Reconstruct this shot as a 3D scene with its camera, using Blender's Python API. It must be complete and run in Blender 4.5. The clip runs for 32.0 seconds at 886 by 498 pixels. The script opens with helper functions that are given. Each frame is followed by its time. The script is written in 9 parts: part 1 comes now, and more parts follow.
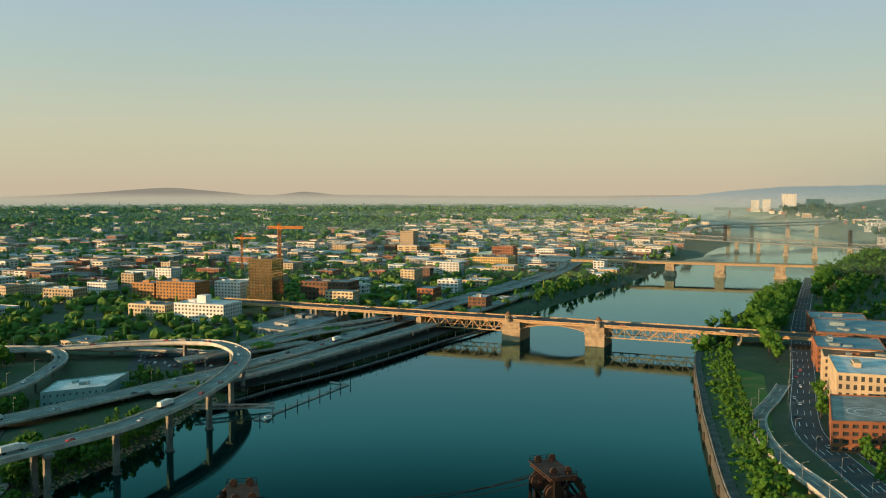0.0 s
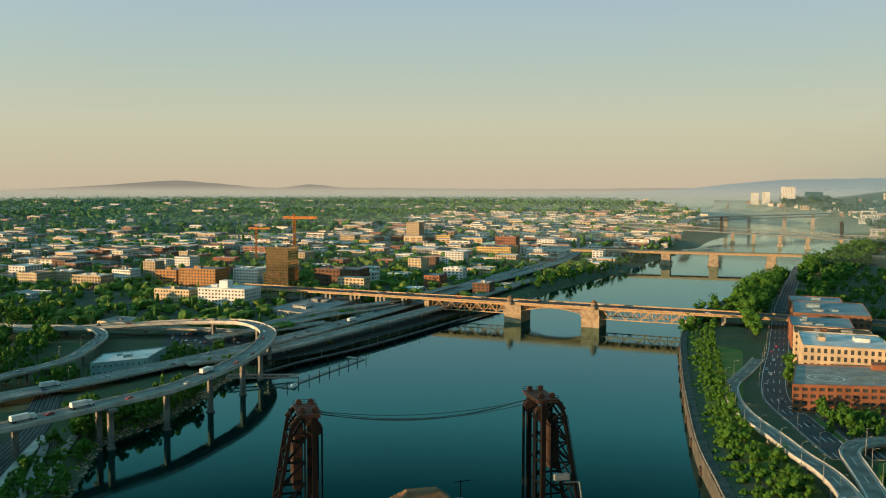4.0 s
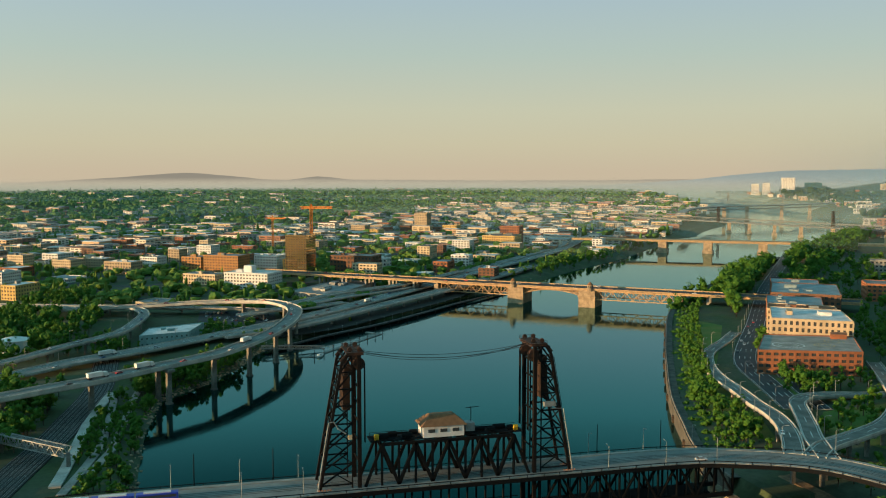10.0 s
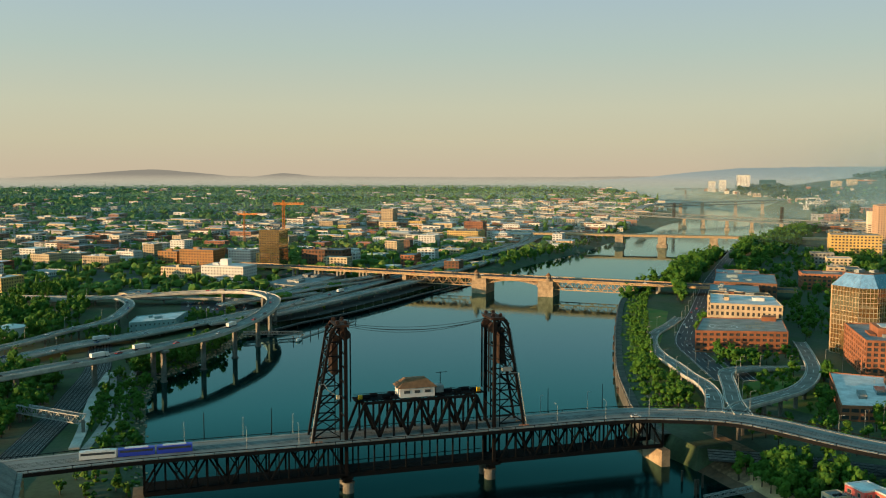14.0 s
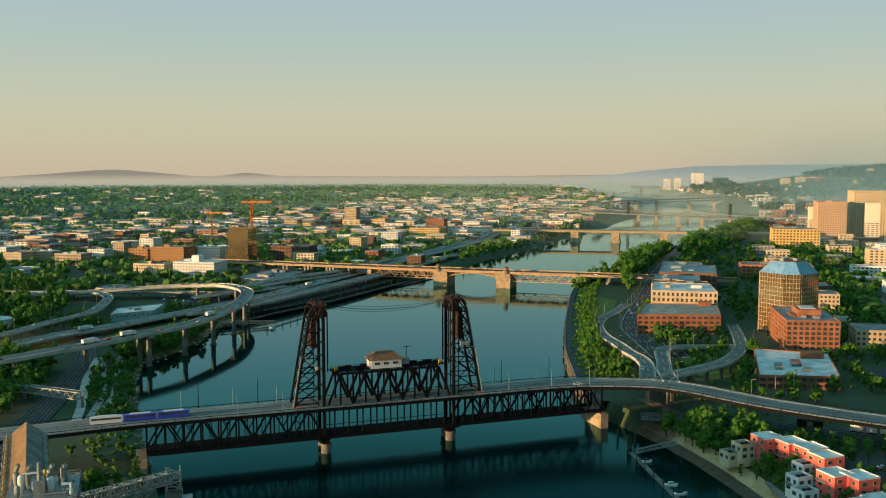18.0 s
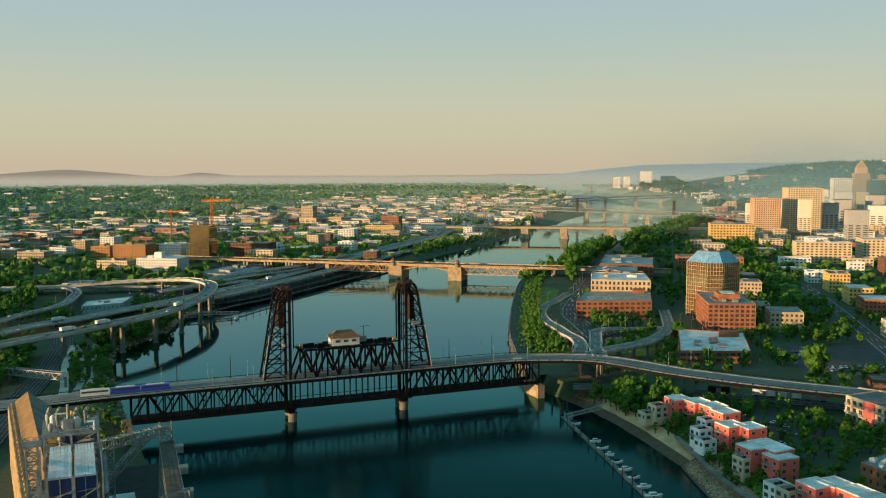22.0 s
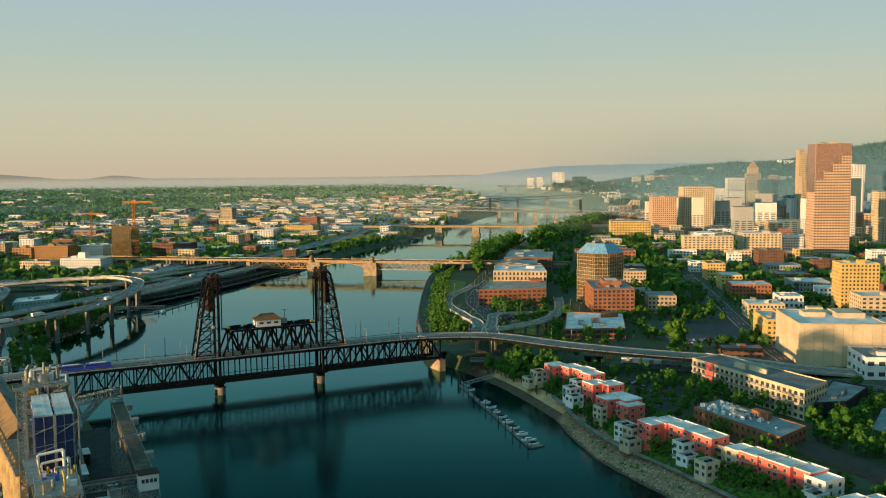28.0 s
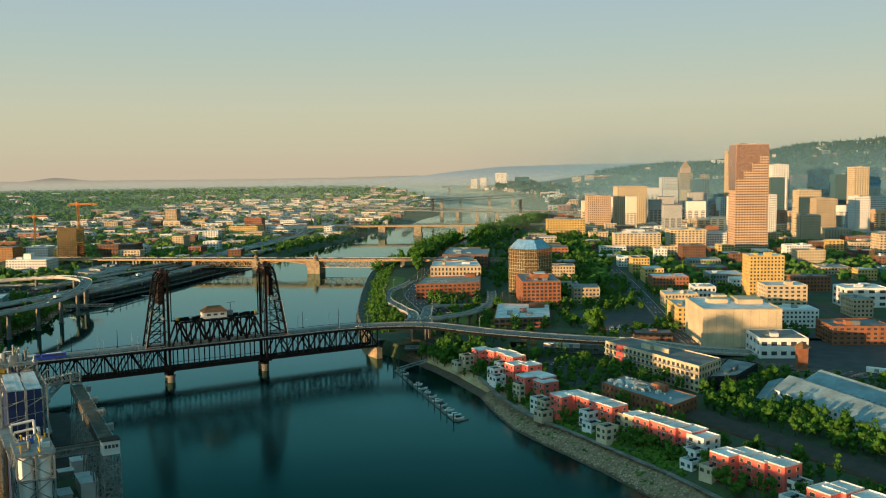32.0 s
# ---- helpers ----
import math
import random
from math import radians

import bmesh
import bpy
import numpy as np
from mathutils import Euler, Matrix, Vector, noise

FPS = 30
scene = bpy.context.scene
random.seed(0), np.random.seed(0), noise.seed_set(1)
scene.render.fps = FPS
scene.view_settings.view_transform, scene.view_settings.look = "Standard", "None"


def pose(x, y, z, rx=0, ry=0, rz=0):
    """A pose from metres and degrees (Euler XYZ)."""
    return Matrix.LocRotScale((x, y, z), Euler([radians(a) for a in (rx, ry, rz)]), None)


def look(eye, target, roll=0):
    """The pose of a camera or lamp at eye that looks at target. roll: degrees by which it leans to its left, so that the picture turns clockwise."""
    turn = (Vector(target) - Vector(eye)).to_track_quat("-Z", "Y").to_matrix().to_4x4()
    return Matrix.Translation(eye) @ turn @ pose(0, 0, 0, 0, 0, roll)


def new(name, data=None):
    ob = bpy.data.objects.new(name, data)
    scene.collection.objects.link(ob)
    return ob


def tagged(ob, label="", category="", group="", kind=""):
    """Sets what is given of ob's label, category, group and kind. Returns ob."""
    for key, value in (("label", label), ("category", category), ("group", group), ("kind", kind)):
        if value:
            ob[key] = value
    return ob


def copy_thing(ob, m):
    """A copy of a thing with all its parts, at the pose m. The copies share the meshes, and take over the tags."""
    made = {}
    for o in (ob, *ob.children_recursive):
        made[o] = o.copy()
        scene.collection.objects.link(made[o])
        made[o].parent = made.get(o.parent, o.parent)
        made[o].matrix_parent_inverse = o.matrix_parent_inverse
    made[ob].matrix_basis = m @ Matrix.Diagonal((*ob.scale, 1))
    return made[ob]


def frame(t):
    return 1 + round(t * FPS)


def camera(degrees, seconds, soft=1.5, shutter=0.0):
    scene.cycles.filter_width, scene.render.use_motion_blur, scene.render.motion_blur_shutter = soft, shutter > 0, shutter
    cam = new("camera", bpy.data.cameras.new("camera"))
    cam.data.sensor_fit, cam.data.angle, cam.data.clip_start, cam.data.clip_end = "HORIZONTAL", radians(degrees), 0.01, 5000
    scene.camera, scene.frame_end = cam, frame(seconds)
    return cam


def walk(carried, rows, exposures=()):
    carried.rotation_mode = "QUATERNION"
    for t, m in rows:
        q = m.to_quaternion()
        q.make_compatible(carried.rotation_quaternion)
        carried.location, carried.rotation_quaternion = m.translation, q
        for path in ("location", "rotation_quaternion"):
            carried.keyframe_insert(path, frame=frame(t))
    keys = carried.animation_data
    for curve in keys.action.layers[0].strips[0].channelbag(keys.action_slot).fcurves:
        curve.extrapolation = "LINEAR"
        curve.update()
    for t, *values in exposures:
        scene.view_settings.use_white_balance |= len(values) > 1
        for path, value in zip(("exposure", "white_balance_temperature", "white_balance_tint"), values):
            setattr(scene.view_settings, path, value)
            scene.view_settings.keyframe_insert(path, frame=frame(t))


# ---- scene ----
from collections import defaultdict

cam = camera(51.7, 32.0, soft=1.1)
# seconds, eye (x, y, z), tilt, roll, heading
ROWS = [
    (0, -44.01, -190.84, 137.30, 86.123, -0.138, -14.992),
    (1, -48.67, -205.43, 137.44, 85.945, -0.202, -14.928),
    (2, -53.86, -220.81, 137.11, 85.812, -0.242, -14.905),
    (3, -58.86, -236.69, 136.88, 85.738, -0.210, -14.844),
    (4.5, -65.01, -256.71, 136.91, 85.646, -0.149, -14.741),
    (6, -70.62, -273.72, 136.97, 85.516, -0.128, -14.635),
    (7, -74.52, -285.39, 137.20, 85.421, -0.079, -14.592),
    (8, -77.74, -297.04, 137.27, 85.326, -0.005, -14.502),
    (9, -81.16, -309.21, 137.08, 85.247, -0.003, -14.433),
    (10, -85.49, -322.76, 137.24, 85.165, -0.038, -14.463),
    (11, -89.95, -336.52, 137.65, 85.088, -0.048, -14.781),
    (12, -95.39, -351.51, 137.75, 85.054, -0.082, -15.427),
    (13, -100.10, -365.97, 138.64, 84.995, -0.112, -16.082),
    (14, -104.09, -379.11, 138.69, 84.961, -0.114, -16.705),
    (15.5, -110.60, -398.94, 138.22, 84.971, -0.005, -17.621),
    (17, -117.59, -418.87, 138.30, 84.946, 0.065, -18.534),
    (18, -121.79, -432.39, 138.61, 84.907, 0.077, -19.132),
    (19, -125.73, -446.26, 138.53, 84.901, 0.064, -19.758),
    (20, -129.96, -459.70, 138.28, 84.888, 0.077, -20.452),
    (21, -134.20, -472.97, 138.03, 84.870, 0.143, -21.166),
    (22, -138.77, -486.18, 138.18, 84.857, 0.220, -21.922),
    (23, -142.80, -499.23, 138.31, 84.863, 0.261, -22.682),
    (24, -146.71, -511.58, 138.21, 84.889, 0.259, -23.478),
    (25, -150.51, -523.11, 137.98, 84.930, 0.309, -24.312),
    (26.5, -156.14, -540.61, 137.95, 84.954, 0.361, -25.606),
    (28, -161.25, -557.65, 138.17, 84.930, 0.455, -26.945),
    (29, -164.82, -568.97, 137.70, 84.943, 0.549, -27.861),
    (30, -168.79, -581.09, 137.75, 84.944, 0.578, -28.780),
    (31, -172.55, -592.96, 138.24, 84.935, 0.611, -29.582),
    (32, -176.01, -604.29, 138.35, 84.951, 0.676, -30.297),
]
walk(cam, [(t, pose(*row)) for t, *row in ROWS])

# ---------------------------------------------------------------- sky and sun
SUN_AZ = radians(186.0)   # from +x, counter-clockwise: the early sun stands over the east bank
SUN_EL = radians(4.2)
scene.view_settings.exposure = 0.80

world = bpy.data.worlds.new("morning_sky")
scene.world = world
world.use_nodes = True
wn, wl = world.node_tree.nodes, world.node_tree.links
wn.clear()
w_out = wn.new("ShaderNodeOutputWorld")
w_bg = wn.new("ShaderNodeBackground")
sky = wn.new("ShaderNodeTexSky")
sky.sky_type = "NISHITA"
sky.sun_disc = False
sky.sun_elevation = SUN_EL
sky.sun_rotation = radians(90.0) - SUN_AZ
sky.altitude = 50.0
sky.air_density, sky.dust_density, sky.ozone_density = 1.0, 2.5, 1.5
# a hazy morning: the clear sky is veiled by an even layer that is warm at the horizon and pale blue-grey higher up
w_geo = wn.new("ShaderNodeTexCoord")
w_sep = wn.new("ShaderNodeSeparateXYZ")
w_ramp = wn.new("ShaderNodeValToRGB")
w_mix = wn.new("ShaderNodeMixRGB")
w_gain = wn.new("ShaderNodeMixRGB")
w_gain.blend_type = "MULTIPLY"
w_gain.inputs[0].default_value = 1.0
w_gain.inputs[2].default_value = (0.10, 0.10, 0.10, 1)
wl.new(sky.outputs[0], w_gain.inputs[1])
wl.new(w_geo.outputs["Generated"], w_sep.inputs[0])
wl.new(w_sep.outputs[2], w_ramp.inputs[0])
el = w_ramp.color_ramp.elements
el[0].position, el[0].color = 0.0, (0.605, 0.505, 0.36, 1)
el[1].position, el[1].color = 0.70, (0.06, 0.30, 0.41, 1)
for p, c in ((0.03, (0.61, 0.56, 0.39, 1)), (0.065, (0.585, 0.588, 0.435, 1)), (0.125, (0.465, 0.565, 0.505, 1)), (0.185, (0.40, 0.525, 0.575, 1)), (0.26, (0.20, 0.51, 0.55, 1)), (0.33, (0.02, 0.15, 0.17, 1)), (0.42, (0.004, 0.06, 0.075, 1))):
    e = el.new(p)
    e.color = c
w_mix.inputs[0].default_value = 0.92
wl.new(w_gain.outputs[0], w_mix.inputs[1])
wl.new(w_ramp.outputs[0], w_mix.inputs[2])
# the sunrise glow: the eastern sky is much brighter than the west, around the sun and well above it
w_dot, w_pos, w_pow, w_glow, w_add = wn.new("ShaderNodeVectorMath"), wn.new("ShaderNodeMath"), wn.new("ShaderNodeMath"), wn.new("ShaderNodeMixRGB"), wn.new("ShaderNodeMixRGB")
w_dot.operation, w_pos.operation, w_pow.operation = "DOT_PRODUCT", "MAXIMUM", "POWER"
w_dot.inputs[1].default_value = Vector((math.cos(SUN_AZ), math.sin(SUN_AZ), 0.75)).normalized()
w_pos.inputs[1].default_value, w_pow.inputs[1].default_value = 0.0, 2.0
w_glow.blend_type, w_add.blend_type = "MULTIPLY", "ADD"
w_glow.inputs[0].default_value = w_add.inputs[0].default_value = 1.0
w_glow.inputs[2].default_value = (0.37, 0.65, 0.68, 1)
wl.new(w_geo.outputs["Generated"], w_dot.inputs[0])
wl.new(w_dot.outputs["Value"], w_pos.inputs[0])
wl.new(w_pos.outputs[0], w_pow.inputs[0])
wl.new(w_pow.outputs[0], w_glow.inputs[1])
wl.new(w_mix.outputs[0], w_add.inputs[1])
wl.new(w_glow.outputs[0], w_add.inputs[2])
wl.new(w_add.outputs[0], w_bg.inputs[0])
w_bg.inputs[1].default_value = 0.60
wl.new(w_bg.outputs[0], w_out.inputs[0])

sun = new("sun", bpy.data.lights.new("sun", "SUN"))
sun.data.energy = 5.0
sun.data.angle = radians(0.6)
sun.data.color = (1.0, 0.62, 0.29)
sun_dir = Vector((math.cos(SUN_AZ) * math.cos(SUN_EL), math.sin(SUN_AZ) * math.cos(SUN_EL), math.sin(SUN_EL)))
sun.matrix_world = look(sun_dir * 900, (0, 0, 0))

# ---------------------------------------------------------------- helpers for meshes
RNG = random.Random(7)
TURN = radians(-33.4)          # the street grid against the river bridge
CU, SU = math.cos(TURN), math.sin(TURN)


def cw(u, v, z=0.0):
    """Street grid (u west, v south) to world."""
    return (u * CU - v * SU, u * SU + v * CU, z)


class Geo:
    """Collects boxes, beams and sheets, and links them as one mesh."""

    def __init__(self):
        self.v, self.f, self.m = [], [], []

    def quad(self, a, b, c, d, m=0):
        n = len(self.v)
        self.v += [tuple(a), tuple(b), tuple(c), tuple(d)]
        self.f.append((n, n + 1, n + 2, n + 3))
        self.m.append(m)

    def poly(self, pts, m=0):
        n = len(self.v)
        self.v += [tuple(p) for p in pts]
        self.f.append(tuple(range(n, n + len(pts))))
        self.m.append(m)

    def prism(self, poly, z0, z1, m=0, top=None):
        """An upright prism over a counter-clockwise outline."""
        n, k = len(self.v), len(poly)
        self.v += [(p[0], p[1], z0) for p in poly] + [(p[0], p[1], z1) for p in poly]
        for i in range(k):
            j = (i + 1) % k
            self.f.append((n + i, n + j, n + k + j, n + k + i))
            self.m.append(m)
        self.f.append(tuple(n + k + i for i in range(k)))
        self.m.append(m if top is None else top)
        self.f.append(tuple(n + i for i in reversed(range(k))))
        self.m.append(m)

    def box(self, c, s, m=0, rot=0.0):
        x, y, z = c
        a, b, h = s[0] / 2, s[1] / 2, s[2] / 2
        co, si = math.cos(rot), math.sin(rot)
        self.prism([(x + px * co - py * si, y + px * si + py * co) for px, py in ((-a, -b), (a, -b), (a, b), (-a, b))], z - h, z + h, m)

    def cbox(self, u0, v0, u1, v1, z0, z1, m=0, top=None):
        """A box along the street grid, in world places."""
        self.prism([cw(u0, v0)[:2], cw(u1, v0)[:2], cw(u1, v1)[:2], cw(u0, v1)[:2]], z0, z1, m, top)

    def beam(self, p, q, w, h=None, m=0):
        """A square bar from p to q."""
        p, q = Vector(p), Vector(q)
        d = q - p
        if d.length < 1e-6:
            return
        d.normalize()
        side = d.cross(Vector((0, 0, 1)))
        side = Vector((1, 0, 0)) if side.length < 1e-3 else side.normalized()
        up = side.cross(d)
        h = h or w
        n = len(self.v)
        for c in (p, q):
            for a, b in ((-1, -1), (1, -1), (1, 1), (-1, 1)):
                self.v.append(tuple(c + side * (a * w / 2) + up * (b * h / 2)))
        for i in range(4):
            j = (i + 1) % 4
            self.f.append((n + i, n + j, n + 4 + j, n + 4 + i))
            self.m.append(m)
        self.f += [(n + 3, n + 2, n + 1, n), (n + 4, n + 5, n + 6, n + 7)]
        self.m += [m, m]

    def tube(self, p, q, r0, r1=None, k=8, m=0, caps=True):
        p, q = Vector(p), Vector(q)
        r1 = r0 if r1 is None else r1
        d = (q - p).normalized()
        side = d.cross(Vector((0, 0, 1)))
        side = Vector((1, 0, 0)) if side.length < 1e-3 else side.normalized()
        up = side.cross(d)
        n = len(self.v)
        for c, r in ((p, r0), (q, r1)):
            for i in range(k):
                a = 2 * math.pi * i / k
                self.v.append(tuple(c + side * (r * math.cos(a)) + up * (r * math.sin(a))))
        for i in range(k):
            j = (i + 1) % k
            self.f.append((n + i, n + j, n + k + j, n + k + i))
            self.m.append(m)
        if caps:
            self.f += [tuple(n + i for i in reversed(range(k))), tuple(n + k + i for i in range(k))]
            self.m += [m, m]

    def ribbon(self, pts, width, thick, m=0, top=None, off=0.0):
        """A slab along a line of places, its upper side at their height."""
        rows = []
        for i, p in enumerate(pts):
            a, b = Vector(pts[max(i - 1, 0)]), Vector(pts[min(i + 1, len(pts) - 1)])
            d = (b - a)
            d.z = 0
            d.normalize()
            n = Vector((-d.y, d.x, 0))
            p = Vector(p)
            rows.append((p + n * (off - width / 2), p + n * (off + width / 2)))
        z = Vector((0, 0, thick))
        for (a, b), (c, d) in zip(rows, rows[1:]):
            self.quad(a, c, d, b, m if top is None else top)
            self.quad(b - z, d - z, c - z, a - z, m)
            self.quad(a - z, c - z, c, a, m)
            self.quad(b, d, d - z, b - z, m)
        for (a, b), s in ((rows[0], 1), (rows[-1], -1)):
            q = (a - z, a, b, b - z) if s > 0 else (b - z, b, a, a - z)
            self.quad(*q, m)

    def pipe(self, pts, r, k=5, m=0):
        """A bent round bar through the places, in one piece."""
        P = [Vector(p) for p in pts]
        n = len(self.v)
        for i, p in enumerate(P):
            d = (P[min(i + 1, len(P) - 1)] - P[max(i - 1, 0)]).normalized()
            side = d.cross(Vector((0, 0, 1)))
            side = Vector((1, 0, 0)) if side.length < 1e-3 else side.normalized()
            up = side.cross(d)
            self.v += [tuple(p + side * (r * math.cos(6.2832 * j / k)) + up * (r * math.sin(6.2832 * j / k))) for j in range(k)]
        for i in range(len(P) - 1):
            for j in range(k):
                a, b = n + i * k, n + (i + 1) * k
                self.f.append((a + j, a + (j + 1) % k, b + (j + 1) % k, b + j))
                self.m.append(m)

    def weld(self):
        """Shares the corners that lie on one another."""
        at, idx, out = {}, [], []
        for p in self.v:
            k = (round(p[0], 3), round(p[1], 3), round(p[2], 3))
            if k not in at:
                at[k] = len(out)
                out.append(p)
            idx.append(at[k])
        self.v = out
        self.f = [tuple(idx[i] for i in f) for f in self.f]
        return self

    def mesh(self, name, mats):
        me = bpy.data.meshes.new(name)
        me.from_pydata(self.v, [], self.f)
        for x in mats if isinstance(mats, (list, tuple)) else [mats]:
            me.materials.append(x)
        me.polygons.foreach_set("material_index", self.m)
        me.update()
        return me

    def ob(self, name, mats, parent=None, label=""):
        return attach(name, self.mesh(name, mats), parent, label)


def attach(name, me, parent=None, label="", at=None):
    o = new(name, me)
    if parent is not None:
        o.parent = parent
    if at is not None:
        o.matrix_basis = at
    return tagged(o, label)


def thing(name, label, category, group="", at=None, kind=""):
    o = new(name)
    o.empty_display_size = 0.5
    if at is not None:
        o.matrix_basis = at
    return tagged(o, label, category, group, kind)


def smooth_line(pts, step=8.0):
    """A Catmull-Rom line through the places, in even steps."""
    P = [Vector(p) for p in pts]
    P = [P[0] * 2 - P[1]] + P + [P[-1] * 2 - P[-2]]
    out = []
    for i in range(1, len(P) - 2):
        a, b, c, d = P[i - 1 : i + 3]
        n = max(1, int((c - b).length / step))
        for k in range(n):
            t = k / n
            out.append(0.5 * ((2 * b) + (c - a) * t + (2 * a - 5 * b + 4 * c - d) * t * t + (3 * b - a - 3 * c + d) * t**3))
    out.append(P[-2])
    return out


# ---------------------------------------------------------------- materials
def material(name, color, rough=0.8, metal=0.0, vary=0.25, scale=0.15, fine=2.0, bump=0.3, dist=0.1, spec=0.4, tone=None, rand=0.0):
    """Paint, stone, earth: a base colour broken up at two scales, with a fine relief."""
    m = bpy.data.materials.new(name)
    m.use_nodes = True
    n, l = m.node_tree.nodes, m.node_tree.links
    b = n["Principled BSDF"]
    b.inputs["Roughness"].default_value, b.inputs["Metallic"].default_value = rough, metal
    b.inputs["Specular IOR Level"].default_value = spec
    tc = n.new("ShaderNodeTexCoord")
    big, small = n.new("ShaderNodeTexNoise"), n.new("ShaderNodeTexNoise")
    big.inputs["Scale"].default_value, small.inputs["Scale"].default_value = scale, fine
    big.inputs["Detail"].default_value = 5
    small.inputs["Detail"].default_value = 4
    geo = n.new("ShaderNodeNewGeometry")
    for t in (big, small):
        l.new(geo.outputs["Position"], t.inputs["Vector"])
    mix1, mix2 = n.new("ShaderNodeMixRGB"), n.new("ShaderNodeMixRGB")
    dark = tone or tuple(c * (1 - vary) for c in color)
    ramp = n.new("ShaderNodeValToRGB")
    ramp.color_ramp.elements[0].position, ramp.color_ramp.elements[1].position = 0.38, 0.64
    l.new(big.outputs[0], ramp.inputs[0])
    l.new(ramp.outputs[0], mix1.inputs[0])
    mix1.inputs[1].default_value, mix1.inputs[2].default_value = (*dark, 1), (*color, 1)
    mix2.blend_type = "OVERLAY"
    mix2.inputs[0].default_value = min(1.0, vary)
    l.new(mix1.outputs[0], mix2.inputs[1])
    l.new(small.outputs[0], mix2.inputs[2])
    last = mix2.outputs[0]
    if rand:
        info, hsv, mr = n.new("ShaderNodeObjectInfo"), n.new("ShaderNodeHueSaturation"), n.new("ShaderNodeMapRange")
        l.new(info.outputs["Random"], mr.inputs[0])
        mr.inputs[3].default_value, mr.inputs[4].default_value = 1 - rand, 1 + rand
        l.new(mr.outputs[0], hsv.inputs["Value"])
        l.new(last, hsv.inputs["Color"])
        last = hsv.outputs[0]
    l.new(last, b.inputs["Base Color"])
    if bump:
        bp = n.new("ShaderNodeBump")
        bp.inputs["Strength"].default_value, bp.inputs["Distance"].default_value = bump, dist
        l.new(small.outputs[0], bp.inputs["Height"])
        l.new(bp.outputs[0], b.inputs["Normal"])
    return m


def island_material(name, colors, rough=0.8, spec=0.3):
    """Many small pieces in one mesh, each with a colour of its own."""
    m = bpy.data.materials.new(name)
    m.use_nodes = True
    n, l = m.node_tree.nodes, m.node_tree.links
    b = n["Principled BSDF"]
    b.inputs["Roughness"].default_value = rough
    b.inputs["Specular IOR Level"].default_value = spec
    geo, ramp = n.new("ShaderNodeNewGeometry"), n.new("ShaderNodeValToRGB")
    ramp.color_ramp.interpolation = "CONSTANT"
    e = ramp.color_ramp.elements
    e[0].position, e[0].color = 0.0, (*colors[0], 1)
    e[1].position, e[1].color = 1.0 / len(colors), (*colors[1], 1)
    for i, c in enumerate(colors[2:], 2):
        x = e.new(i / len(colors))
        x.color = (*c, 1)
    l.new(geo.outputs["Random Per Island"], ramp.inputs[0])
    noi, mx = n.new("ShaderNodeTexNoise"), n.new("ShaderNodeMixRGB")
    noi.inputs["Scale"].default_value = 0.5
    l.new(geo.outputs["Position"], noi.inputs["Vector"])
    mx.blend_type, mx.inputs[0].default_value = "OVERLAY", 0.35
    l.new(ramp.outputs[0], mx.inputs[1])
    l.new(noi.outputs[0], mx.inputs[2])
    l.new(mx.outputs[0], b.inputs["Base Color"])
    return m


def foliage(name, colors, island=True):
    """Leaves: three greens, a little light through them."""
    m = bpy.data.materials.new(name)
    m.use_nodes = True
    n, l = m.node_tree.nodes, m.node_tree.links
    b = n["Principled BSDF"]
    b.inputs["Roughness"].default_value = 0.75
    b.inputs["Specular IOR Level"].default_value = 0.2
    geo, info, ramp, add = n.new("ShaderNodeNewGeometry"), n.new("ShaderNodeObjectInfo"), n.new("ShaderNodeValToRGB"), n.new("ShaderNodeMath")
    add.operation = "FRACT"
    s = n.new("ShaderNodeMath")
    s.operation = "MULTIPLY_ADD"
    s.inputs[1].default_value = 0.45
    l.new(geo.outputs["Random Per Island"], s.inputs[0])
    k = n.new("ShaderNodeMath")
    k.operation = "MULTIPLY"
    k.inputs[1].default_value = 0.55
    l.new(info.outputs["Random"], k.inputs[0])
    l.new(k.outputs[0], s.inputs[2])
    l.new(s.outputs[0], ramp.inputs[0])
    e = ramp.color_ramp.elements
    e[0].color, e[1].color = (*colors[0], 1), (*colors[-1], 1)
    for i, c in enumerate(colors[1:-1], 1):
        x = e.new(i / (len(colors) - 1))
        x.color = (*c, 1)
    l.new(ramp.outputs[0], b.inputs["Base Color"])
    tr, mx, out = n.new("ShaderNodeBsdfTranslucent"), n.new("ShaderNodeMixShader"), n["Material Output"]
    l.new(ramp.outputs[0], tr.inputs[0])
    mx.inputs[0].default_value = 0.3
    l.new(b.outputs[0], mx.inputs[1])
    l.new(tr.outputs[0], mx.inputs[2])
    l.new(mx.outputs[0], out.inputs[0])
    return m


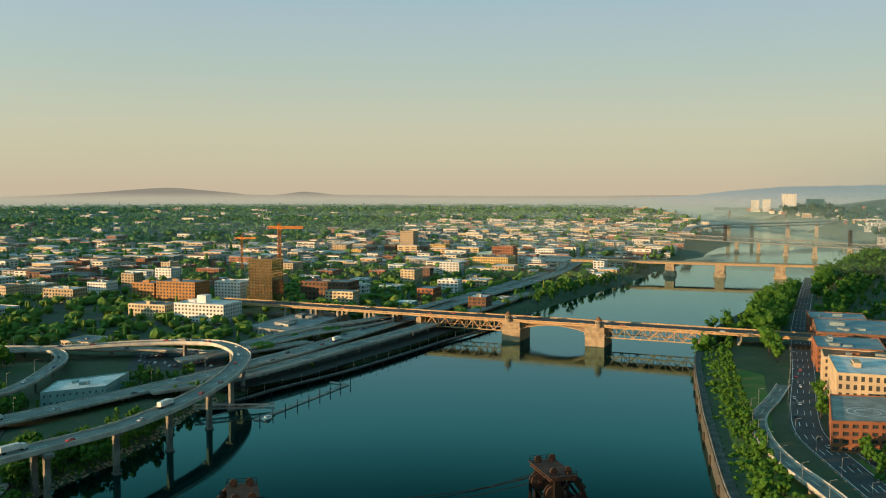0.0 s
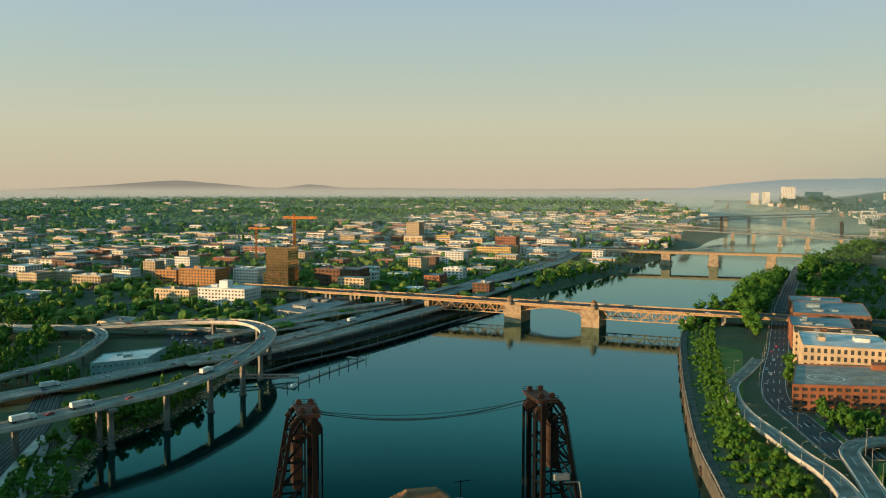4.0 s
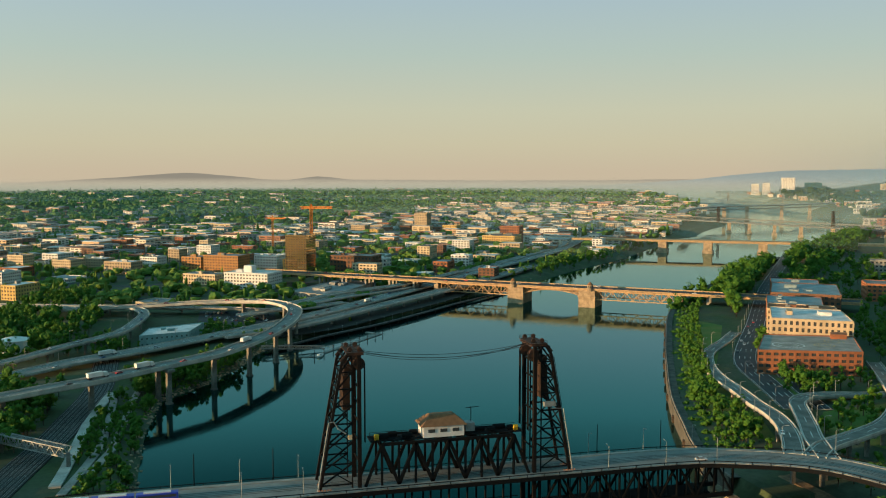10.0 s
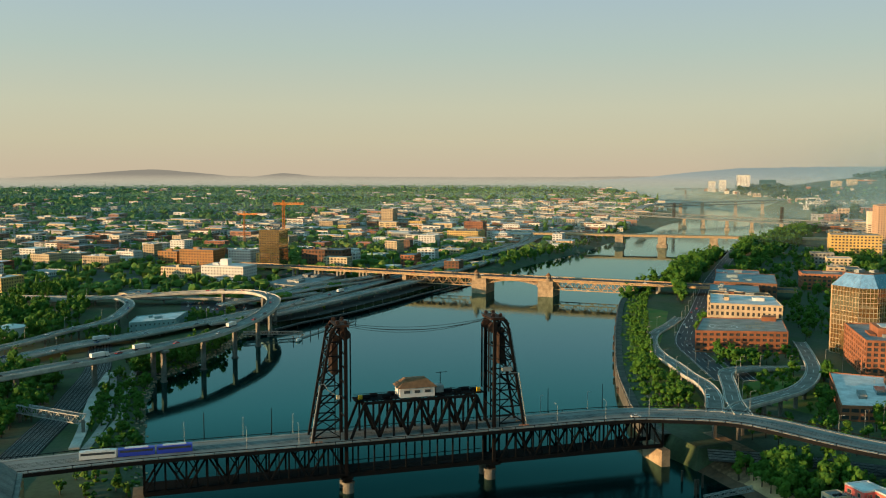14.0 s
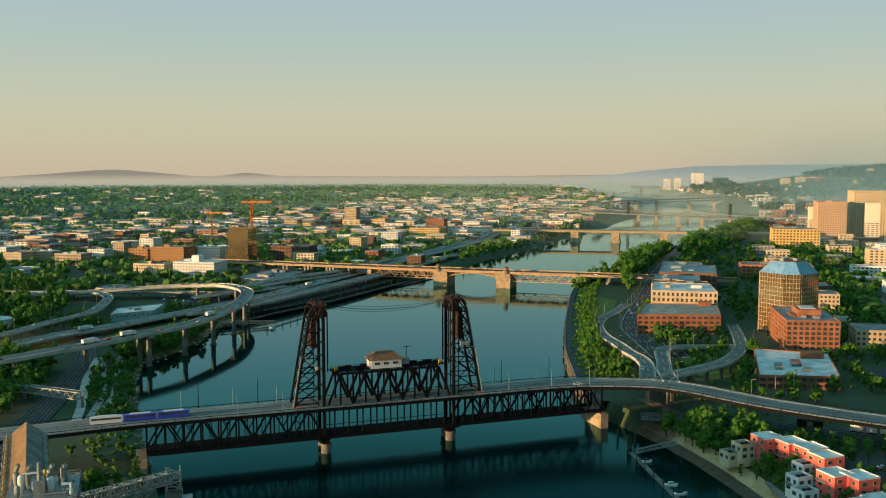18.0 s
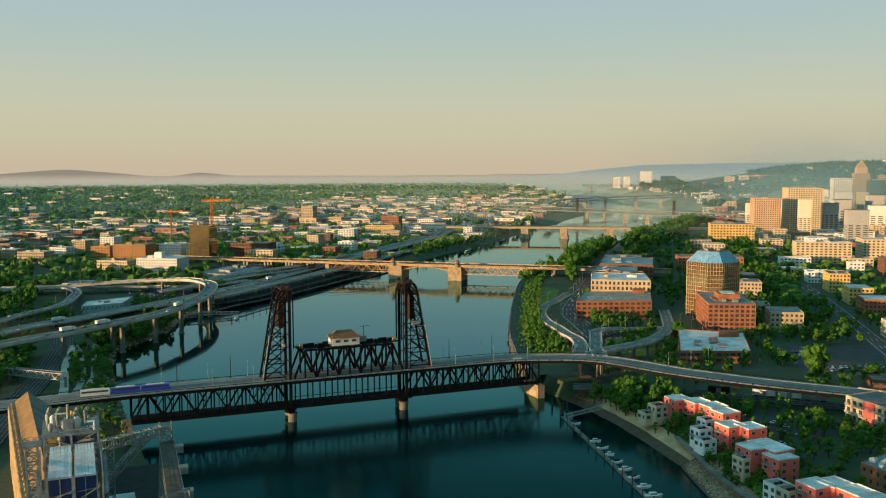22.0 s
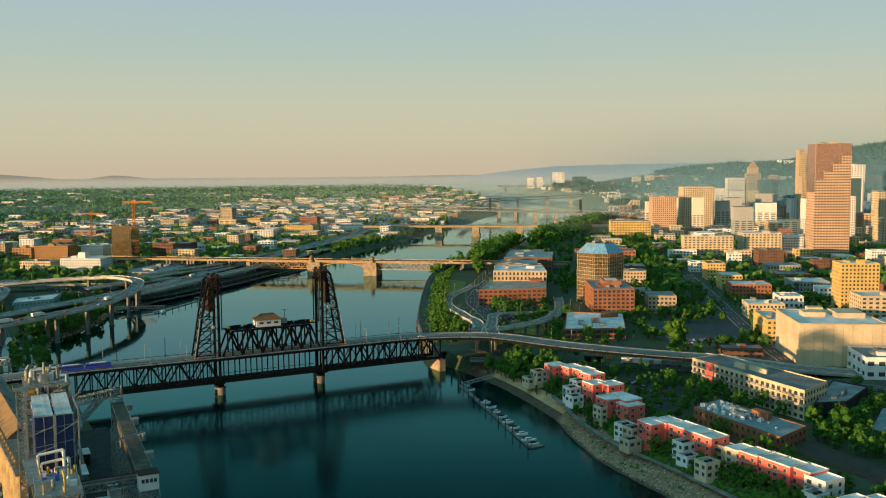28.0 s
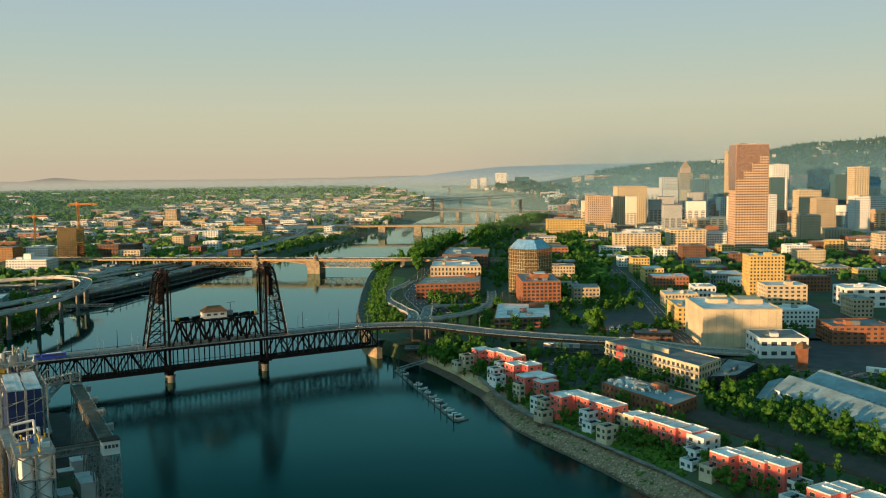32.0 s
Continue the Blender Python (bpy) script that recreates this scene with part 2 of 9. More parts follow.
def water_material():
    """Silty teal river water: a dark body under a gloss that follows the angle of view."""
    m = bpy.data.materials.new("river_water")
    m.use_nodes = True
    n, l = m.node_tree.nodes, m.node_tree.links
    n.remove(n["Principled BSDF"])
    body, gloss, fres, mix = n.new("ShaderNodeBsdfDiffuse"), n.new("ShaderNodeBsdfGlossy"), n.new("ShaderNodeFresnel"), n.new("ShaderNodeMixShader")
    body.inputs["Color"].default_value = (0.0002, 0.0070, 0.0075, 1)
    fres.inputs["IOR"].default_value = 1.365
    # looked at steeply the silty water swallows the red of what it mirrors
    tint = n.new("ShaderNodeMixRGB")
    tint.inputs[1].default_value, tint.inputs[2].default_value = (0.34, 0.98, 1.0, 1), (1.0, 1.0, 0.98, 1)
    l.new(fres.outputs[0], tint.inputs[0])
    l.new(tint.outputs[0], gloss.inputs["Color"])
    geo = n.new("ShaderNodeNewGeometry")
    w1, w2, mask = n.new("ShaderNodeTexNoise"), n.new("ShaderNodeTexNoise"), n.new("ShaderNodeTexNoise")
    w1.inputs["Scale"].default_value, w2.inputs["Scale"].default_value, mask.inputs["Scale"].default_value = 0.22, 0.8, 0.007
    mask.inputs["Detail"].default_value = 4.0
    for t in (w1, w2, mask):
        l.new(geo.outputs["Position"], t.inputs["Vector"])
    mx = n.new("ShaderNodeMath")
    mx.operation = "ADD"
    l.new(w1.outputs[0], mx.inputs[0])
    l.new(w2.outputs[0], mx.inputs[1])
    r, s = n.new("ShaderNodeMapRange"), n.new("ShaderNodeMapRange")
    for q, lo, hi in ((r, 0.0, 0.06), (s, 0.05, 0.26)):
        q.inputs[1].default_value, q.inputs[2].default_value, q.inputs[3].default_value, q.inputs[4].default_value = 0.38, 0.62, lo, hi
        l.new(mask.outputs[0], q.inputs[0])
    # the reach above the lift bridge lies sheltered, the one below it is ruffled by the breeze
    sep, reach, rsum = n.new("ShaderNodeSeparateXYZ"), n.new("ShaderNodeMapRange"), n.new("ShaderNodeMath")
    l.new(geo.outputs["Position"], sep.inputs[0])
    l.new(sep.outputs[1], reach.inputs[0])
    reach.inputs[1].default_value, reach.inputs[2].default_value, reach.inputs[3].default_value, reach.inputs[4].default_value = -120.0, 140.0, 0.14, 0.02
    rsum.operation = "ADD"
    l.new(reach.outputs[0], rsum.inputs[0])
    l.new(r.outputs[0], rsum.inputs[1])
    r = rsum
    l.new(r.outputs[0], gloss.inputs["Roughness"])
    bp = n.new("ShaderNodeBump")
    bp.inputs["Distance"].default_value = 0.06
    l.new(s.outputs[0], bp.inputs["Strength"])
    l.new(mx.outputs[0], bp.inputs["Height"])
    l.new(bp.outputs[0], gloss.inputs["Normal"])
    l.new(fres.outputs[0], mix.inputs[0])
    l.new(body.outputs[0], mix.inputs[1])
    l.new(gloss.outputs[0], mix.inputs[2])
    l.new(mix.outputs[0], n["Material Output"].inputs[0])
    return m


def glass_material(name, color, rough=0.08, metal=0.0):
    m = bpy.data.materials.new(name)
    m.use_nodes = True
    n, l = m.node_tree.nodes, m.node_tree.links
    b = n["Principled BSDF"]
    b.inputs["Roughness"].default_value, b.inputs["Metallic"].default_value = rough, metal
    b.inputs["Specular IOR Level"].default_value = 0.7
    geo, noi, mx = n.new("ShaderNodeNewGeometry"), n.new("ShaderNodeTexNoise"), n.new("ShaderNodeMixRGB")
    noi.inputs["Scale"].default_value = 0.35
    l.new(geo.outputs["Position"], noi.inputs["Vector"])
    l.new(noi.outputs[0], mx.inputs[0])
    mx.inputs[1].default_value, mx.inputs[2].default_value = (*[c * 0.5 for c in color], 1), (*[c * 1.4 for c in color], 1)
    l.new(mx.outputs[0], b.inputs["Base Color"])
    return m


def haze_backdrop_material(name, top, low, z0, z1, strength=1.0, veil=0.0):
    """Far hills and mist, so far off that only their tone is seen: emission, with the haze painted into the colour."""
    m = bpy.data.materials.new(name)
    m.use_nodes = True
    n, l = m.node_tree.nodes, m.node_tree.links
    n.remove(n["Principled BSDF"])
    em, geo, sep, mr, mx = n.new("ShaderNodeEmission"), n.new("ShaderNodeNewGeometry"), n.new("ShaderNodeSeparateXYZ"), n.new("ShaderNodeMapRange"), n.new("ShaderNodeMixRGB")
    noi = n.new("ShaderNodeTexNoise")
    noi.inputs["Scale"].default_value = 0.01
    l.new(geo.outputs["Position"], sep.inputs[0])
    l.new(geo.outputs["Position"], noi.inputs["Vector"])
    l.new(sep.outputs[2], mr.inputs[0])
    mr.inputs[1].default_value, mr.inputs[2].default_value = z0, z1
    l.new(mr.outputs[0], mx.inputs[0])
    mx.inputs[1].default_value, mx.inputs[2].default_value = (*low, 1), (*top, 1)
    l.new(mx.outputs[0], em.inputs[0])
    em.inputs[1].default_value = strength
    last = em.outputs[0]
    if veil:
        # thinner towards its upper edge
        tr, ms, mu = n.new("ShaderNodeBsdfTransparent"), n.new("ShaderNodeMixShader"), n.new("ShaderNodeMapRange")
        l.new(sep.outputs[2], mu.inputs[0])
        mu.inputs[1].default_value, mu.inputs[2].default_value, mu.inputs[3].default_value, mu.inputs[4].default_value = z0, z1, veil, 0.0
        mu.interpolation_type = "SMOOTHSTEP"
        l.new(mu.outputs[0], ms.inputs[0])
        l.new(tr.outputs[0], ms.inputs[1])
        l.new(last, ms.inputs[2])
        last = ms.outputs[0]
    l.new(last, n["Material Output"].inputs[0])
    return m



def haze_sheet_material(name, dense, z0, z1, tint=(0.54, 0.72, 0.72), fade=None):
    """Stand-in for distance haze: a thin scattering sheet in the haze tint that fades out upwards."""
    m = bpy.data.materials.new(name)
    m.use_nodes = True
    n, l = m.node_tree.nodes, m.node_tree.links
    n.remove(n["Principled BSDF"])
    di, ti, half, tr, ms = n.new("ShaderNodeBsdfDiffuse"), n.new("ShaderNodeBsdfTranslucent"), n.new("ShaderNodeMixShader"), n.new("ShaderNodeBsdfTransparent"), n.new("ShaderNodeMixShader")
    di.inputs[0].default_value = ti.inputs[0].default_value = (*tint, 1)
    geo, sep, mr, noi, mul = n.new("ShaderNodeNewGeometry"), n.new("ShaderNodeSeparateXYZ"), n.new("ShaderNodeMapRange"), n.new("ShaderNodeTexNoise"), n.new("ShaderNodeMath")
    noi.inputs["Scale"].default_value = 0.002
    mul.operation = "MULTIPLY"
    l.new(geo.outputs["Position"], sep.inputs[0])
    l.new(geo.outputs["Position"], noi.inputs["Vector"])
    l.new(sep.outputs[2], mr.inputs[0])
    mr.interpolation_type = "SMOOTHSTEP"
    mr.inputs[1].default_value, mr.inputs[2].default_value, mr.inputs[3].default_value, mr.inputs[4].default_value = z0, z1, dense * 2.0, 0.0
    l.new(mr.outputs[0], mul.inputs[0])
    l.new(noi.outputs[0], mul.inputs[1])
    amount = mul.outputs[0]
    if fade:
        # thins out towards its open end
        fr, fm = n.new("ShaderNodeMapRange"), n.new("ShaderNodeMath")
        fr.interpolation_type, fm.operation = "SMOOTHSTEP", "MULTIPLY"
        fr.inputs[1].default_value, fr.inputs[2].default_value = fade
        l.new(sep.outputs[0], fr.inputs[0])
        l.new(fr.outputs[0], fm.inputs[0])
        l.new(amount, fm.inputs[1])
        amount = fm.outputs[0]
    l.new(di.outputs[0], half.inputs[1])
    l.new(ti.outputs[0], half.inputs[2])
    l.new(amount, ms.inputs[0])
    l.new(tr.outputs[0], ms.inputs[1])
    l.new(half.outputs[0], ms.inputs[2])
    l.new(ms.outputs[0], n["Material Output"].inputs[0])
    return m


WATER = water_material()
GROUND = material("town_ground", (0.032, 0.062, 0.018), 0.95, vary=0.5, scale=0.03, fine=0.4, tone=(0.050, 0.064, 0.036))
GRASS = material("lawn_grass", (0.052, 0.125, 0.015), 0.95, vary=0.4, scale=0.06, fine=1.5, tone=(0.10, 0.13, 0.025))
ASPHALT = material("asphalt", (0.055, 0.058, 0.06), 0.9, vary=0.3, scale=0.1, fine=1.2, bump=0.15)
MOTORWAY = material("worn_motorway_concrete", (0.20, 0.205, 0.19), 0.9, vary=0.3, scale=0.08, fine=1.2, bump=0.15)
CONCRETE = material("concrete", (0.30, 0.29, 0.26), 0.85, vary=0.35, scale=0.12, fine=1.0)
PALE = material("pale_concrete", (0.46, 0.44, 0.39), 0.85, vary=0.3, scale=0.12, fine=1.0)
CONCRETE_D = material("weathered_concrete", (0.19, 0.18, 0.155), 0.9, vary=0.45, scale=0.15, fine=1.2)
STEEL = material("black_bridge_steel", (0.004, 0.006, 0.008), 0.8, 0.0, spec=0.10, vary=0.5, scale=0.4, fine=3.0, tone=(0.007, 0.007, 0.007))
STEEL_G = material("galvanised_steel", (0.27, 0.29, 0.28), 0.6, 0.25, vary=0.35, scale=0.4, fine=3.0)
RUST = material("rusted_steel", (0.038, 0.019, 0.011), 0.85, 0.1, vary=0.5, scale=0.6, fine=4.0)
OCHRE = material("ochre_bridge_paint", (0.42, 0.27, 0.13), 0.65, vary=0.3, scale=0.3, fine=2.0)
STONE = material("pier_stone", (0.36, 0.27, 0.17), 0.9, vary=0.4, scale=0.2, fine=1.2)
WHITE = material("white_paint", (0.66, 0.65, 0.62), 0.7, vary=0.15, scale=0.15, fine=1.5, rand=0.06)
CREAM = material("cream_render", (0.54, 0.43, 0.28), 0.8, vary=0.2, scale=0.1, fine=1.2, rand=0.08)
BEIGE = material("beige_stone", (0.44, 0.34, 0.22), 0.8, vary=0.22, scale=0.1, fine=1.2, rand=0.08)
YELLOW = material("yellow_brick", (0.56, 0.38, 0.13), 0.85, vary=0.2, scale=0.12, fine=1.5, rand=0.06)
BRICK = material("red_brick", (0.30, 0.115, 0.055), 0.88, vary=0.3, scale=0.15, fine=2.5, rand=0.1)
BRICK_D = material("brown_brick", (0.17, 0.085, 0.05), 0.88, vary=0.3, scale=0.15, fine=2.5, rand=0.1)
PINK = material("pink_granite", (0.50, 0.33, 0.215), 0.45, vary=0.15, scale=0.05, fine=1.5)
ROOF_W = material("white_roofing", (0.62, 0.63, 0.62), 0.8, vary=0.3, scale=0.12, fine=0.8, rand=0.12)
ROOF_G = material("grey_roofing", (0.22, 0.23, 0.23), 0.9, vary=0.4, scale=0.1, fine=0.8, rand=0.25)
ROOF_B = material("blue_grey_roofing", (0.20, 0.27, 0.29), 0.7, vary=0.3, scale=0.1, fine=0.8, rand=0.1)
ROOF_R = material("brown_roof_tiles", (0.20, 0.10, 0.045), 0.85, vary=0.35, scale=0.5, fine=3.0)
CORAL = material("coral_render", (0.70, 0.125, 0.095), 0.8, vary=0.15, scale=0.2, fine=1.5, rand=0.06)
BLUE = material("blue_cladding", (0.011, 0.028, 0.105), 0.6, vary=0.2, scale=0.2, fine=2.0)
TEAL = material("teal_panels", (0.20, 0.36, 0.37), 0.5, vary=0.25, scale=0.3, fine=1.0)
WOODC = material("warm_timber_cladding", (0.36, 0.17, 0.05), 0.7, vary=0.25, scale=0.3, fine=2.0)
SOIL = material("river_beach", (0.20, 0.15, 0.095), 0.95, vary=0.4, scale=0.1, fine=1.0)
RAILBED = material("rail_ballast", (0.042, 0.038, 0.036), 0.95, vary=0.4, scale=0.15, fine=2.0)
MARK = material("road_paint", (0.70, 0.70, 0.66), 0.7, vary=0.2, scale=0.5, fine=3.0, bump=0)
CRANE = material("orange_crane_paint", (0.60, 0.20, 0.02), 0.6, vary=0.2, scale=0.5, fine=2.0)
BLACK = material("rubber_black", (0.015, 0.015, 0.016), 0.9, vary=0.2, scale=1.0, fine=5.0)
GLASS = glass_material("window_glass", (0.055, 0.060, 0.062), 0.14)
GLASS_B = glass_material("bronze_glass", (0.62, 0.42, 0.20), 0.08, 0.85)
GLASS_T = glass_material("teal_glass", (0.05, 0.12, 0.14), 0.08)
GLASS_S = glass_material("sky_glass", (0.50, 0.60, 0.64), 0.08, 0.8)
GLASS_P = glass_material("rose_mirror_glass", (0.55, 0.30, 0.20), 0.15, 0.8)
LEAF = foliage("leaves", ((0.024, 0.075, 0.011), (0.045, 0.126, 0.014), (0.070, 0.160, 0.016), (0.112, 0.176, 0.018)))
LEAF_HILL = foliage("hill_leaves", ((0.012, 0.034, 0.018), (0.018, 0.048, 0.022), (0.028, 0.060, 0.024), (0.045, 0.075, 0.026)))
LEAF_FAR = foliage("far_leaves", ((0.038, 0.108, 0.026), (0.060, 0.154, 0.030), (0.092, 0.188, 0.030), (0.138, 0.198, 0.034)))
BARK = material("bark", (0.07, 0.05, 0.035), 0.95, vary=0.4, scale=1.0, fine=6.0)
TOWN = island_material("town_walls", ((0.62, 0.54, 0.42), (0.50, 0.33, 0.19), (0.66, 0.62, 0.56), (0.28, 0.13, 0.08), (0.50, 0.38, 0.22), (0.33, 0.33, 0.32), (0.66, 0.62, 0.55)))
TOWN_ROOF = island_material("town_roofs", ((0.34, 0.34, 0.33), (0.50, 0.51, 0.50), (0.20, 0.20, 0.20), (0.27, 0.26, 0.25), (0.46, 0.46, 0.45), (0.16, 0.14, 0.13), (0.28, 0.14, 0.09)))
CAR = island_material("car_paint", ((0.5, 0.5, 0.5), (0.05, 0.05, 0.06), (0.7, 0.7, 0.7), (0.3, 0.03, 0.03), (0.05, 0.08, 0.2)), 0.35, 0.6)

# ---------------------------------------------------------------- the land and the river
WEST_BANK = [(60, -900), (70, -500), (84, -327), (88, -290), (90, -246), (93, -212), (103, -178), (115, -145), (121, -110), (125, -80), (127, -42), (124, 8), (134, 55), (147, 88), (170, 143), (210, 223), (251, 301), (324, 431)]
WEST_BANK += [cw(u, v)[:2] for u, v in ((40, 660), (70, 820), (140, 1150), (210, 1450), (290, 1750), (335, 2100), (330, 2500), (250, 3000), (120, 3500), (-200, 4300))]
EAST_BANK = [(-104, -900), (-104, -500), (-104, -330), (-106, -120), (-112, -20), (-116, 60), (-118, 170), (-113, 240), (-88, 276), (-66, 320), (-50, 372), (-30, 402), (-2, 434), (36, 466), (76, 503), (112, 543), (155, 595), (207, 648), (312, 747), (406, 853), (537, 985), (757, 1244)]
EAST_BANK += [cw(u, v)[:2] for u, v in ((0, 1900), (25, 2300), (10, 2600), (-60, 3000), (-200, 3500), (-520, 4300))]
RIVER = np.array(WEST_BANK + EAST_BANK[::-1])


def river_distance(px, py):
    """Metres to the bank: below zero in the river."""
    p = np.stack([px.ravel(), py.ravel()], 1)
    best = np.full(len(p), 1e9)
    inside = np.zeros(len(p), bool)
    for a, b in zip(RIVER, np.roll(RIVER, -1, 0)):
        d = b - a
        t = np.clip(((p - a) @ d) / (d @ d + 1e-9), 0, 1)
        best = np.minimum(best, np.hypot(*(p - a - t[:, None] * d).T))
        cross = (a[1] > p[:, 1]) != (b[1] > p[:, 1])
        with np.errstate(divide="ignore", invalid="ignore"):
            inside ^= cross & (p[:, 0] < d[0] * (p[:, 1] - a[1]) / (d[1] if abs(d[1]) > 1e-9 else 1e-9) + a[0])
    return np.where(inside, -best, best).reshape(px.shape)


def smoothstep(a, b, x):
    t = np.clip((x - a) / (b - a), 0, 1)
    return t * t * (3 - 2 * t)


def land(px, py):
    """The height of the ground."""
    px, py = np.asarray(px, float), np.asarray(py, float)
    u, v = px * CU + py * SU, -px * SU + py * CU
    east = u < -60 + 0.05 * v
    r = np.hypot(px + 60, py + 240)
    az = np.degrees(np.arctan2(px + 60, py + 240))
    z = np.where(u < 0, 4.5, 9.0)
    z = z + 38 * smoothstep(1800, 4300, r)
    # the wooded hills behind the town centre
    crest = np.interp(az, [35, 38, 40, 44, 46.7, 49.3, 53.4, 59, 75], [0, 18, 42, 76, 96, 114, 148, 205, 240])
    z = z + crest * smoothstep(2100, 3600, r) * (0.93 + 0.07 * np.sin(az * 0.7 + r * 0.002))
    z = z + 3 * smoothstep(500, 1200, u) * np.sin(u * 0.004)
    return z


def ground_sheet():
    def axis(a, b, lo, hi, fine, grow=1.12, most=90):
        xs, s = [a], fine
        while xs[-1] < b:
            xs.append(xs[-1] + fine)
        s = fine
        while xs[-1] < hi:
            s = min(s * grow, most)
            xs.append(xs[-1] + s)
        s, left = fine, [a]
        while left[-1] > lo:
            s = min(s * grow, most)
            left.append(left[-1] - s)
        return np.array(sorted(set(left + xs)))

    xs = axis(-260, 460, -3600, 5200, 5.0)
    ys = axis(-420, 620, -900, 5000, 5.0)
    X, Y = np.meshgrid(xs, ys)
    d = river_distance(X, Y)
    z = land(X, Y)
    steep = np.where((Y > -18) & (X > 60) & (Y < 700), 3.0, 0.42)
    bank = np.clip(-0.6 + d * steep, -5.0, None)
    Z = np.where(d < -14, -6.0, np.minimum(bank, z))
    n, m = len(xs), len(ys)
    idx = np.arange(n * m).reshape(m, n)
    f = np.stack([idx[:-1, :-1], idx[:-1, 1:], idx[1:, 1:], idx[1:, :-1]], -1).reshape(-1, 4)
    me = bpy.data.meshes.new("ground")
    me.from_pydata(np.stack([X.ravel(), Y.ravel(), Z.ravel()], 1).tolist(), [], f.tolist())
    me.materials.append(GROUND)
    me.update()
    o = new("ground", me)
    return tagged(o, "town land of streets, lawns and earth banks", "ground", kind="structure")


ground_sheet()


def lz(x, y):
    """Ground height at one place."""
    d = float(river_distance(np.array([x]), np.array([y]))[0])
    z = float(land(x, y))
    return z if d > 22 else min(z, max(-0.6 + d * 0.42, -0.5))


w_me = bpy.data.meshes.new("river")
wx, wy = [-900, -300, 0, 300, 900, 2200, 5000], [-1200, -400, 0, 400, 900, 1800, 4900]
w_me.from_pydata([(x, y, 0.0) for y in wy for x in wx], [], [(r * 7 + c, r * 7 + c + 1, r * 7 + c + 8, r * 7 + c + 7) for r in range(6) for c in range(6)])
w_me.materials.append(WATER)
tagged(new("water", w_me), "calm dark teal river water between two banks", "river", kind="structure")

# sea wall along the west bank
wall_line = [(125.5, 10, 8.9), (127, 24, 8.9), (134, 55, 8.9), (147, 88, 8.9), (170, 143, 8.9), (210, 223, 8.9), (251, 301, 8.9), (324, 431, 8.9), (*cw(40, 660)[:2], 8.9), (*cw(70, 820)[:2], 8.9), (*cw(140, 1150)[:2], 8.9)]
wall_line = smooth_line(wall_line, 10)
SEA_WALL = material("damp_dark_concrete", (0.095, 0.088, 0.070), 0.9, vary=0.5, scale=0.2, fine=1.2)
sea_wall = tagged(thing("wall_river", "tall concrete sea wall along the river promenade", "sea wall"), kind="structure")
g = Geo()
g.ribbon([p - Vector((0, 0, 0)) for p in wall_line], 1.6, 11.0)
g.ob("retaining_wall", SEA_WALL, sea_wall)
g = Geo()
g.ribbon([p + Vector((0, 0, 1.0)) for p in wall_line], 0.5, 0.95)
g.ob("parapet", CONCRETE_D, sea_wall)
g = Geo()
g.ribbon([p + Vector((0, 0, 0.25)) for p in wall_line], 3.8, 0.4, off=-2.7)
tagged(g.ob("pavement", SEA_WALL), "paved riverside promenade behind the sea wall", "promenade", kind="structure")

# ---------------------------------------------------------------- roads
def road(name, label, pts, width, thick=1.2, rail=0.0, lanes=0, mat=None, step=9.0, pier_every=0, pier_w=1.6, category="road"):
    """A carriageway with parapets, lane marks and, where it is raised, columns down to the land."""
    line = smooth_line(pts, step)
    t = tagged(thing(name, label, category), kind="structure")
    g = Geo()
    g.ribbon(line, width, thick, 0, 1)
    g.ob("deck", [CONCRETE, mat or (MOTORWAY if rail else ASPHALT)], t)
    if rail:
        for s in (-1, 1):
            g = Geo()
            g.ribbon([p + Vector((0, 0, rail)) for p in line], 0.4, rail + 0.3, off=s * (width / 2 - 0.1))
            g.ob("parapet", PALE, t)
    for k in range(1, lanes):
        g = Geo()
        y = -width / 2 + 1 + (width - 2) * k / lanes
        for a, b, c in zip(line[::3], line[1::3], line[2::3]):
            g.ribbon([a + Vector((0, 0, 0.03)), b + Vector((0, 0, 0.03))], 0.28, 0.02, off=y)
        g.ob("lane_mark", MARK, t)
    for s in (-1, 1) if lanes else ():
        g = Geo()
        g.ribbon([p + Vector((0, 0, 0.03)) for p in line], 0.25, 0.02, off=s * (width / 2 - 0.9))
        g.ob("edge_mark", MARK, t)
    if pier_every:
        gap = 0.0
        for a, b in zip(line, line[1:]):
            gap += (b - a).length
            if gap >= pier_every:
                gap = 0.0
                z = max(lz(a.x, a.y), -4.0)
                if a.z - thick - z > 2.5:
                    g = Geo()
                    g.box((a.x, a.y, (a.z - thick + z) / 2 - 0.5), (pier_w, pier_w, a.z - thick - z + 1.0))
                    d = (b - a).normalized()
                    nn = Vector((-d.y, d.x, 0))
                    c = a - Vector((0, 0, thick + 0.6))
                    g.beam(c - nn * width * 0.42, c + nn * width * 0.42, 1.5, 1.2)
                    g.ob("column", CONCRETE_D, t)
    return t

# ---------------------------------------------------------------- the black lift bridge
DECK = 24.5
YN, YS = -6.0, 6.0          # the two truss planes
CHORD = 9.0                 # lower chord of the trusses


